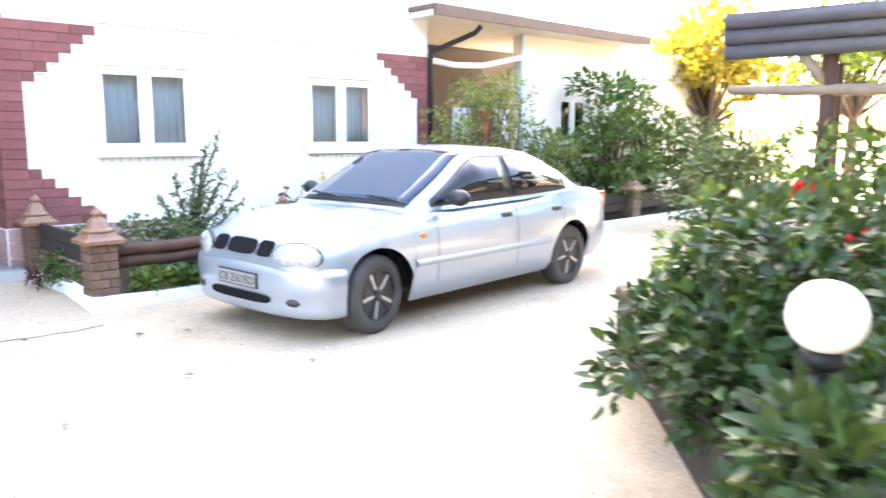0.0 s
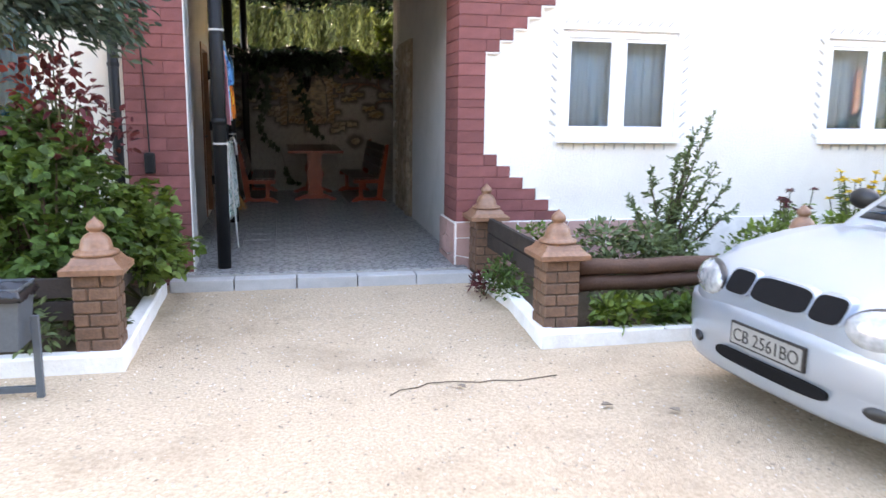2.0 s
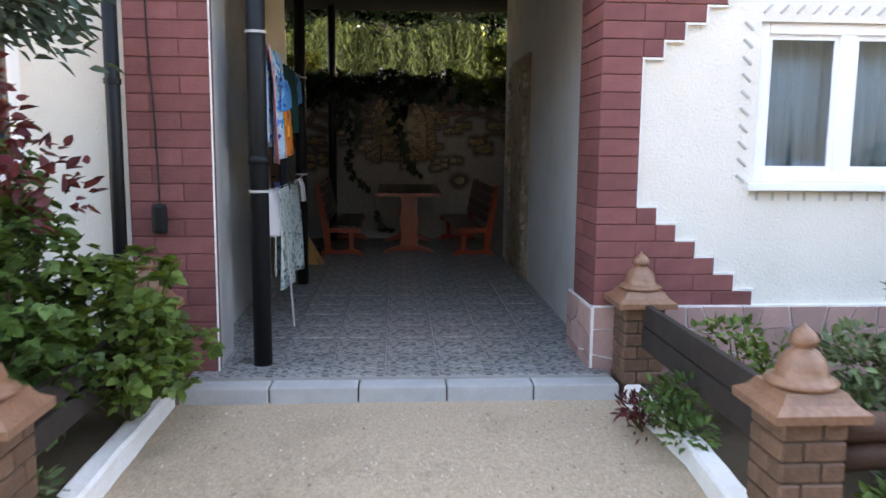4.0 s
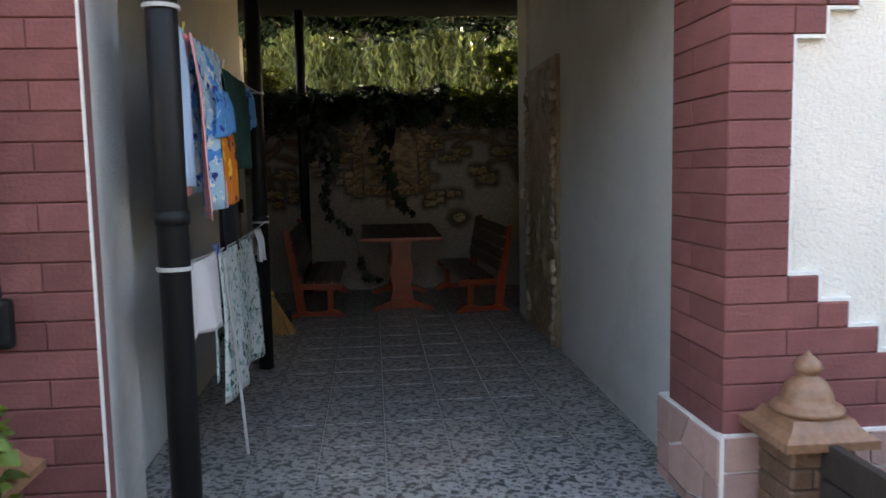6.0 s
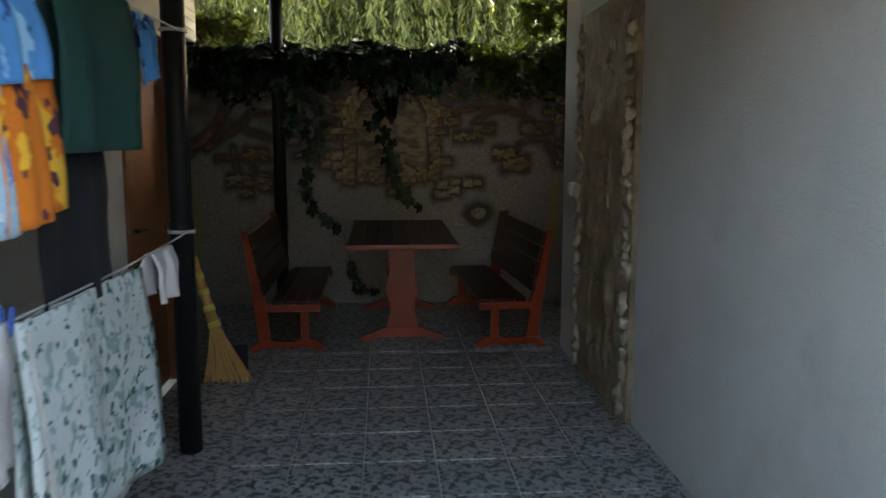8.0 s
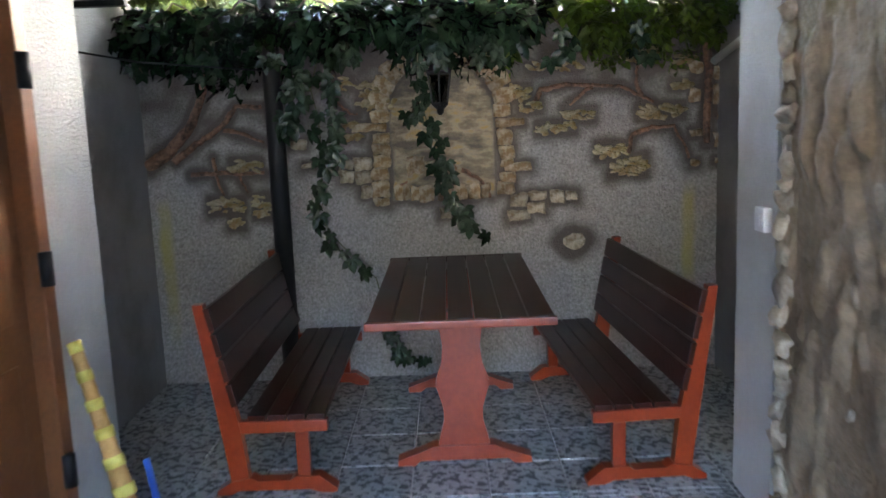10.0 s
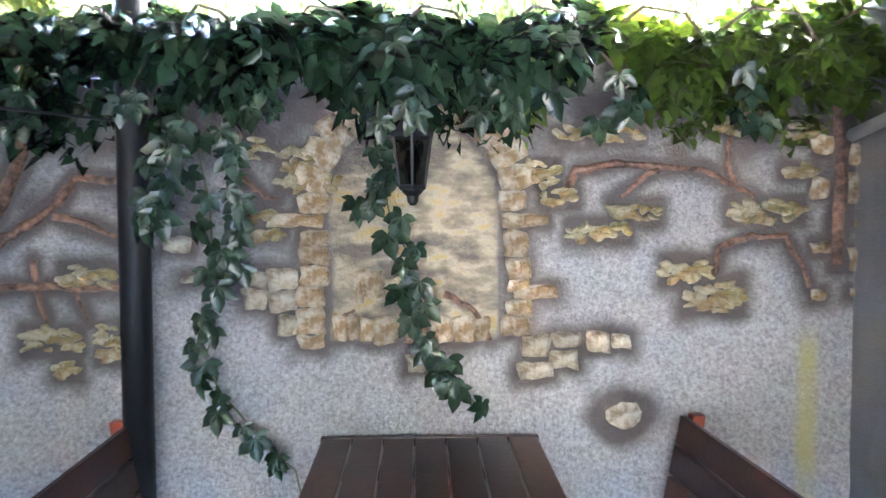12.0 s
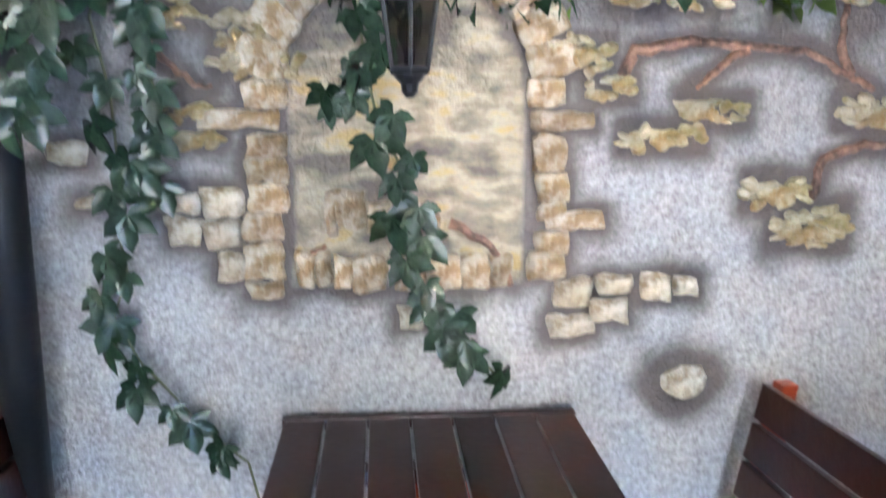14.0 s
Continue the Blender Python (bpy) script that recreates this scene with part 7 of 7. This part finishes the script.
def flowers(name, x, y, z, n, h, spread, petal, label):
    p = thing(name, (x, y, z), label=label, category="flowers")
    bm = bmesh.new()
    heads = []
    for k in range(n):
        a, r = RNG.uniform(0, 6.28), spread * math.sqrt(RNG.uniform(0, 1))
        hh = h * RNG.uniform(0.75, 1.1)
        e = (r * math.cos(a) * 1.3, r * math.sin(a), hh)
        tube(bm, [(e[0] * 0.4, e[1] * 0.4, 0), (e[0] * 0.8, e[1] * 0.8, hh * 0.6), e], 0.005, 5, False)
        heads.append(e)
    part("branchwork", bm, M["stem"], p)["kind"] = "stuff"
    hp = np.repeat(np.array(heads), 12, axis=0)
    d = dirs(len(hp), -0.3, 0.7)
    leaf_object("petals", hp, d, np.tile([0, 0, 1.0], (len(hp), 1)), 0.05, 0.6, petal, p)["kind"] = "stuff"
    m_ = n * 26
    f = RNG.uniform(0.1, 0.85, (m_, 1))
    src = np.array(heads)[RNG.integers(0, n, m_)]
    pos = src * np.concatenate([0.4 + 0.6 * f, 0.4 + 0.6 * f, f], 1)
    leaf_object("foliage", pos, dirs(m_, -0.2, 0.6), np.tile([0, 0, 1.0], (m_, 1)), 0.085, 0.45, M["light_leaf"], p)


flowers("coneflowers", 4.8, 7.85, ZB, 11, 0.72, 0.17, M["red_leaf"], "dark red coneflowers on tall stems by the wall")
flowers("yellow_flowers", 5.55, 7.8, ZB, 24, 0.82, 0.26, M["yellow_petal"], "bright yellow daisies growing by the house wall")
flowers("yellow_flowers", 6.2, 7.75, ZB, 20, 1.0, 0.22, M["yellow_petal"], "bright yellow daisies growing by the house wall")
for x, y, h, m_, n in ((7.5, 7.9, 1.9, "pale_leaf", 1100), (8.1, 7.75, 2.5, "pale_leaf", 1300), (8.9, 7.9, 2.3, "pale_leaf", 1100), (9.5, 7.7, 1.5, "pale_leaf", 900)):
    shrub("terrace_shrub", x, y, 0.03, 0.42, 0.35, h, n, 0.085, 0.4, M[m_], "tall airy flowering shrub before the terrace", "shrub", 26, 0.2, "terrace shrubs", 6, upright=0.7)

# left bed
shrub("green_bush", -1.1, 7.3, ZB, 0.62, 0.5, 1.45, 2300, 0.075, 0.78, M["bush_leaf"], "dense green bush beside the passage pillar", clumps_n=46, clump_r=0.24, lobed=True)
shrub("green_bush", -0.50, 7.75, ZB, 0.44, 0.5, 0.85, 1100, 0.07, 0.8, M["light_leaf"], "leafy green bush reaching over the plank rail", clumps_n=18, clump_r=0.15, lobed=True)
shrub("green_bush", -0.85, 7.0, ZB, 0.36, 0.4, 1.2, 1000, 0.07, 0.78, M["bush_leaf"], "large-leaved green bush behind the pillar", clumps_n=24, clump_r=0.2, lobed=True)
shrub("green_bush", -2.3, 7.2, ZB, 0.8, 0.6, 1.3, 1300, 0.09, 0.6, M["bush_leaf"], "dense green bush in the shaded bed", clumps_n=26, clump_r=0.26)
shrub("low_weeds", -0.62, 6.72, ZB, 0.2, 0.25, 0.3, 240, 0.06, 0.45, M["conifer"], "small grey-green weeds at the pillar foot", "plant", 8, 0.1)
shrub("low_weeds", -0.95, 6.5, ZB, 0.3, 0.12, 0.3, 260, 0.06, 0.45, M["conifer"], "small grey-green weeds behind the kerb", "plant", 9, 0.1)
shrub("smoke_bush", -0.82, 7.15, ZB + 0.9, 0.36, 0.25, 0.8, 400, 0.07, 0.6, M["red_leaf"], "purple-red leaved bush above the green one", clumps_n=18, clump_r=0.17)


def overhang():
    t = thing("spruce_tree", (-2.2, 7.3, ZB), label="blue-green spruce with boughs hanging over the bed", category="tree")
    bm = bmesh.new()
    tube(bm, [(0, 0, 0), (0.03, 0, 1.8), (0, 0.05, 4.2)], [0.09, 0.07, 0.02], 9)
    P_, T_ = [], []
    for k in range(14):
        a = RNG.uniform(-0.65, 0.05)
        z0 = RNG.uniform(2.25, 2.95)
        ln = RNG.uniform(1.2, 1.95)
        e = Vector((ln * math.cos(a), ln * math.sin(a), z0 - RNG.uniform(0.25, 0.6)))
        s0 = Vector((0, 0, z0 + 0.1))
        tube(bm, [s0, s0.lerp(e, 0.5) + Vector((0, 0, 0.1)), e], [0.025, 0.015, 0.005], 6, False)
        for j in range(26):
            f = 0.25 + 0.75 * j / 25
            c = s0.lerp(e, f)
            m_ = 24
            P_.append(np.array(c) + RNG.normal(0, 0.065, (m_, 3)) + np.array([0, 0, -0.04]))
            T_.append(unit(np.array([[e.x, e.y, -0.5]]) + RNG.normal(0, 0.8, (m_, 3))))
    part("trunk", bm, M["bark"], t, smooth=True)
    P_, T_ = np.concatenate(P_), np.concatenate(T_)
    leaf_object("crown", P_, T_, unit(RNG.normal(0, 0.6, P_.shape) + np.array([0, 0, 1.0])), RNG.uniform(0.05, 0.09, len(P_)), 0.4, M["spruce"], t)


overhang()

# ---- litter bin ----
b = thing("litter_bin", (-0.88, 5.98, 0), label="grey sheet-metal litter bin on a frame with a black bag", category="litter bin")
bm = bmesh.new()
lo = [bm.verts.new((x, y, 0.27)) for x, y in ((-0.11, -0.1), (0.11, -0.1), (0.11, 0.1), (-0.11, 0.1))]
hi = [bm.verts.new((x, y, 0.58)) for x, y in ((-0.14, -0.13), (0.14, -0.13), (0.14, 0.13), (-0.14, 0.13))]
bm.faces.new(lo[::-1])
for k in range(4):
    bm.faces.new((lo[k], lo[(k + 1) % 4], hi[(k + 1) % 4], hi[k]))
o = part("bucket", bm, M["bin_grey"], b)
md = o.modifiers.new("thick", "SOLIDIFY")
md.thickness = 0.006
for s_ in (-1, 1):
    part("post", boxed(s_ * 0.165 - 0.017, s_ * 0.165 + 0.017, -0.017, 0.017, 0.0, 0.42, bevel=0.003), M["bin_grey"], b)
part("crossbar", boxed(-0.147, 0.147, -0.014, 0.014, 0.03, 0.06), M["bin_grey"], b)
bm = bmesh.new()
bmesh.ops.create_grid(bm, x_segments=16, y_segments=16, size=0.155)
for v in bm.verts:
    e = max(abs(v.co.x), abs(v.co.y)) / 0.155
    v.co.z = 0.59 - 0.12 * (1 - e) - (0.07 if e > 0.95 else 0) + 0.02 * noise.noise(v.co * 22)
o = part("bag", bm, M["bag_black"], b, "crumpled black plastic bag", smooth=True)
md = o.modifiers.new("thick", "SOLIDIFY")
md.thickness = 0.004

# ---- rose bed with its globe lamp ----
rose = shrub("rose_bush", 3.55, 1.35, 0.02, 1.0, 0.85, 1.12, 3600, 0.085, 0.62, M["rose_leaf"], "large dense rose bush with a few red blooms", clumps_n=46, clump_r=0.27)
shrub("rose_bush", 3.05, 0.7, 0.02, 0.75, 0.5, 0.95, 2000, 0.085, 0.62, M["rose_leaf"], "dense rose bush beside the globe lamp", clumps_n=30, clump_r=0.24)
# lighter leaf colour than the other roses, to look sunlit
shrub("rose_bush", 4.6, 2.1, 0.02, 0.8, 0.7, 1.1, 1500, 0.085, 0.62, M["light_leaf"], "rose bush at the end of the log edging, sunlight put into lighter leaves", clumps_n=24, clump_r=0.26)
for x, y, z in ((3.9, 1.55, 1.14), (3.55, 1.15, 0.98), (3.6, 1.12, 0.9)):
    p = thing("rose_bloom", (x, y, z - 0.3), label="red rose bloom on the bush", category="flower", group="red roses")
    hp = np.tile([0, 0, 0.3], (40, 1)) + RNG.normal(0, 0.012, (40, 3))
    leaf_object("petals", hp, dirs(40, -0.2, 0.9), dirs(40), 0.055, 0.9, M["red_petal"], p, fold=0.4)
    part("stem", tubed([(0, 0, 0), (0.01, 0, 0.29)], 0.004, 6), M["stem"], p)
M["pink_petal"] = leaf_mat("pink_petal", (0.45, 0.12, 0.16), (0.72, 0.32, 0.36), 0.5, 0.3)
for x, y, z in ((1.86, 0.5, 0.56), (2.0, 0.52, 0.5), (1.78, 0.44, 0.48), (2.1, 0.56, 0.6)):
    p = thing("pink_bloom", (x, y, z - 0.2), label="small pink rose bloom low on the bush", category="flower", group="pink roses")
    leaf_object("petals", np.tile([0, 0, 0.2], (36, 1)) + RNG.normal(0, 0.01, (36, 3)), dirs(36, -0.2, 0.9), dirs(36), 0.04, 0.9, M["pink_petal"], p, fold=0.4)
    part("stem", tubed([(0, 0, 0), (0.01, 0, 0.19)], 0.003, 6), M["stem"], p)
shrub("rose_bush", 2.3, 0.62, 0.02, 0.4, 0.35, 0.78, 1300, 0.085, 0.62, M["rose_leaf"], "leafy rose shoots round the globe lamp post", clumps_n=22, clump_r=0.17)
shrub("rose_bush", 1.86, 0.60, 0.02, 0.3, 0.2, 0.8, 1100, 0.085, 0.62, M["rose_leaf"], "leafy rose shoots hiding the globe lamp post", clumps_n=20, clump_r=0.14)
shrub("rose_bush", 3.0, 1.3, 0.02, 0.4, 0.3, 0.75, 1200, 0.085, 0.62, M["rose_leaf"], "rose shoots spilling over the bed edging", clumps_n=22, clump_r=0.18)
shrub("rose_bush", 3.75, 2.0, 0.02, 0.45, 0.3, 0.8, 1200, 0.085, 0.62, M["rose_leaf"], "rose shoots spilling over the bed edging", clumps_n=22, clump_r=0.18)
g = thing("globe_lamp", (1.97, 0.70, 0), label="white glass globe garden lamp on a short post", category="garden lamp")
bm = bmesh.new()
bmesh.ops.create_uvsphere(bm, u_segments=32, v_segments=20, radius=0.094, matrix=Matrix.Translation((0, 0, 0.98)))
part("globe", bm, M["lamp_globe"], g, "white opal globe", smooth=True)
part("post", tubed([(0, 0, 0), (0, 0, 0.87)], 0.02, 12), M["black_metal"], g, smooth=True)
part("collar", lathe(bmesh.new(), [(0.03, 0.84), (0.055, 0.86), (0.055, 0.885), (0.04, 0.9)], 18), M["black_metal"], g, smooth=True)
log_between("edging_board", (2.55, 1.2, 0.16), (4.3, 2.85, 0.16), 0.16, "grey weathered board edging the rose bed", True, "bed edging")
log_between("edging_log", (2.75, 1.3, 0.36), (4.4, 2.9, 0.36), 0.05, "weathered round log on the bed edging", group="bed edging")

# ---- rustic pergola ----
pg = thing("rustic_gazebo", (8.6, 3.4, 0), -72, "rustic timber gazebo with log eaves and lattice", "gazebo")
for k in range(3):
    part("eave_log", tubed([(-0.9, -0.05 * k, 2.34 + 0.16 * k), (3.0, -0.05 * k, 2.42 + 0.16 * k)], 0.085, 14), M["grey_log"], pg, "grey weathered eave log", smooth=True)
part("beam", tubed([(-0.85, 0.05, 1.93), (0.5, 0.05, 1.9), (3.0, 0.05, 1.98)], [0.05, 0.065, 0.06], 12), M["worn_wood"], pg, smooth=True)
for x in (0.15, 2.6):
    part("post", tubed([(x, 0.1, 0), (x + 0.02, 0.1, 2.36)], 0.09, 12), M["log"], pg, smooth=True)
part("brace", tubed([(-0.15, 0.08, 2.35), (0.15, 0.08, 1.95)], 0.06, 10), M["worn_wood"], pg, smooth=True)
for k in range(5):
    part("lattice_bar", tubed([(1.0, 0.12, 1.1 + 0.17 * k), (2.6, 0.12, 1.16 + 0.17 * k)], 0.03, 8), M["log"], pg, smooth=True)
for k in range(3):
    part("lattice_bar", tubed([(1.0 + 0.5 * k, 0.16, 1.0), (1.1 + 0.5 * k, 0.16, 1.95)], 0.03, 8), M["log"], pg, smooth=True)
for s_ in (0, 1):
    part("rear_post", tubed([(0.15 + 2.4 * s_, 2.4, 0), (0.15 + 2.4 * s_, 2.4, 2.36)], 0.09, 12), M["log"], pg, smooth=True)
bm = bmesh.new()
v4 = [bm.verts.new(c) for c in ((-0.9, -0.15, 2.78), (3.1, -0.15, 2.86), (3.1, 2.7, 3.3), (-0.9, 2.7, 3.22))]
bm.faces.new(v4)
bmesh.ops.solidify(bm, geom=bm.faces[:], thickness=0.06)
part("roof", bm, M["grey_log"], pg)

# ---- far greenery along the yard ----
for x, y, rx, h, n, mt, lab in ((11.2, 7.7, 0.9, 2.5, 1700, "bush_leaf", "tall dark green shrub in the far bed"), (12.6, 7.8, 0.9, 2.2, 1300, "light_leaf", "tall green shrub in the far bed"), (13.6, 7.4, 1.0, 1.7, 1100, "conifer", "grey-green shrub in the far bed"), (9.9, 7.9, 0.45, 1.5, 500, "bush_leaf", "green shrub below the far window"), (9.6, 4.8, 0.9, 1.4, 1200, "conifer", "grey-green shrub beside the gazebo"), (8.2, 2.6, 1.0, 1.5, 1300, "bush_leaf", "dark green shrub before the gazebo"), (11.0, 5.2, 0.9, 1.2, 900, "bush_leaf", "green shrub beside the gazebo")):
    shrub("yard_shrub", x, y, 0.02, rx, rx * 0.8, h, n, 0.13, 0.6, M[mt], lab, clumps_n=30, clump_r=0.32, group="far shrubs", upright=0.4)


def broad_tree(x, y, h, r, n, mt, label, lo=0.35):
    t = thing("tree", (x, y, 0), label=label, category="tree", group="far trees")
    bm = bmesh.new()
    tube(bm, [(0, 0, 0), (0.05, 0.03, h * 0.4), (0, 0, h * 0.8)], [0.16, 0.11, 0.03], 9)
    cs = []
    for k in range(30):
        d = dirs(1, -0.5, 1)[0] * r * RNG.uniform(0.4, 1)
        c = (d[0], d[1], h * (lo + 1) / 2 + d[2] * h * (1 - lo) / 2 / r)
        cs.append(c)
        tube(bm, [(0, 0, h * 0.35), (c[0] * 0.5, c[1] * 0.5, c[2] * 0.8), c], [0.05, 0.03, 0.01], 5, False)
    part("trunk", bm, M["bark"], t, smooth=True)
    pos, d = clumps(n, cs, r * 0.38)
    leaf_object("crown", pos, unit(d + RNG.normal(0, 0.5, (n, 3))), dirs(n), RNG.uniform(0.12, 0.22, n), 0.6, M[mt], t)


broad_tree(15.5, 8.2, 4.6, 1.4, 4200, "yellow_leaf", "tree with bright sunlit yellow foliage", 0.15)
broad_tree(17.5, 6.0, 5.0, 1.6, 2400, "light_leaf", "sunlit green tree at the yard's end", 0.2)
broad_tree(14.8, 1.8, 5.5, 1.9, 2600, "light_leaf", "sunlit green tree behind the gazebo", 0.2)
# three unseen trees, added in the sun's path to keep sun patches off the passage
broad_tree(4.6, 26.5, 13.0, 3.0, 12000, "bush_leaf", "tall broad tree added unseen beyond the garden to block the sun", 0.5)
broad_tree(8.2, 26.0, 12.5, 3.0, 9000, "bush_leaf", "tall broad tree added unseen beyond the garden to block the sun", 0.5)
broad_tree(6.6, 24.6, 12.5, 2.4, 6000, "bush_leaf", "tall broad tree added unseen beyond the garden to block the sun", 0.5)
broad_tree(-7.0, -3.0, 6.0, 2.2, 1500, "bush_leaf", "green tree closing the yard", 0.3)

# ---- grit, leaves and scraps on the sand ----
random.seed(77)
n_ = 16000
gp = np.stack([RNG.uniform(-1.6, 6, n_), RNG.uniform(0.4, 8.1, n_), np.full(n_, 0.004)], 1)
keep = ~((gp[:, 1] > 6.25) & ((gp[:, 0] < -0.35) | (gp[:, 0] > 2.0)))
gp = gp[keep]
gr = thing("ground_litter", (0, 0, 0), label="fine dry leaf scraps and chips strewn over the sand", category="litter", kind="stuff")
leaf_object("scraps", gp, dirs(len(gp), -0.05, 0.1), np.tile([0, 0, 1.0], (len(gp), 1)), 0.006 + 0.022 * RNG.uniform(0, 1, len(gp)) ** 3, 0.5, M["grit"], gr)
for k, (x, y) in enumerate(((2.0, 5.35), (2.35, 5.2), (1.1, 3.9), (0.2, 3.1), (1.9, 4.2), (2.6, 4.0), (-0.1, 4.5), (1.4, 5.7))):
    o = leaf_object("fallen_leaf", np.array([[x, y, 0.012]]), np.array([[math.cos(k * 2.1), math.sin(k * 2.1), 0.05]]), np.array([[0, 0, 1.0]]), 0.07, 0.6, M["worn_wood"], None, fold=0.3, droop=0.1)
    tagged(o, "single dry brown leaf lying on the sand", "leaf", "fallen leaves")
n_ = 9000
gp = np.stack([RNG.uniform(-1.6, 6, n_), RNG.uniform(0.4, 8.1, n_), np.full(n_, 0.004)], 1)
gp = gp[~((gp[:, 1] > 6.25) & ((gp[:, 0] < -0.35) | (gp[:, 0] > 2.0)))]
M["pale_grit"] = node_mat("pale_grit", (0.75, 0.70, 0.62), 0.9, second=(0.5, 0.45, 0.38), scale=30, fine=90, island=0.3, bump=0.2)
gr = thing("gravel", (0, 0, 0), label="fine pale stone chips lying in the sand", category="gravel", kind="stuff")
leaf_object("chips", gp, dirs(len(gp), -0.2, 0.3), np.tile([0, 0, 1.0], (len(gp), 1)), 0.006 + 0.014 * RNG.uniform(0, 1, len(gp)) ** 2, 0.9, M["pale_grit"], gr, fold=0.5)
p = thing("dry_twig", (1.0, 5.68, 0.004), label="thin crooked dry twig lying on the sand", category="twig")
part("twig", tubed([(0, 0, 0), (0.06, 0.07, 0), (0.16, 0.09, 0), (0.22, 0.14, 0.002), (0.36, 0.15, 0), (0.5, 0.11, 0), (0.58, 0.13, 0), (0.72, 0.1, 0), (0.95, 0.15, 0)], 0.0028, 6), M["bark"], p)

# ---- single floor tiles, shared meshes ----
tile_meshes = {}


def tile(x0, x1, y0, y1):
    w, l = round(x1 - x0, 3), round(y1 - y0, 3)
    if (w, l) not in tile_meshes:
        bm = bmesh.new()
        a = [bm.verts.new((x, y, 0)) for x, y in ((0, 0), (w, 0), (w, l), (0, l))]
        e = 0.003
        t = [bm.verts.new((x, y, 0.006)) for x, y in ((e, e), (w - e, e), (w - e, l - e), (e, l - e))]
        bm.faces.new(t)
        for i in range(4):
            bm.faces.new((a[i], a[(i + 1) % 4], t[(i + 1) % 4], t[i]))
        me = bpy.data.meshes.new("tile")
        bm.to_mesh(me)
        bm.free()
        me.materials.append(M["tile"])
        tile_meshes[w, l] = me
    o = new("tile", tile_meshes[w, l])
    o.parent = floor
    o.matrix_basis = pose(x0, y0, floor_z(y0) - 0.005 + rnd(-0.0006, 0.0006), math.degrees(math.atan(0.0195)), 0, 0)


gx = [0.735 + 0.318 * i for i in range(-6, 8)]
gy = [9.525 + 0.337 * i for i in range(-6, 16)]
for a, b in zip(gx, gx[1:]):
    for c, e in zip(gy, gy[1:]):
        for lox, hix, loy, hiy in ((-0.385, 2.06, 8.36, 12.6), (-0.78, 2.46, 12.6, 14.1)):
            x0, x1, y0, y1 = max(a, lox), min(b, hix), max(c, loy), min(e, hiy)
            if x1 - x0 > 0.03 and y1 - y0 > 0.03:
                tile(x0 + 0.002, x1 - 0.002, y0 + 0.002, y1 - 0.002)
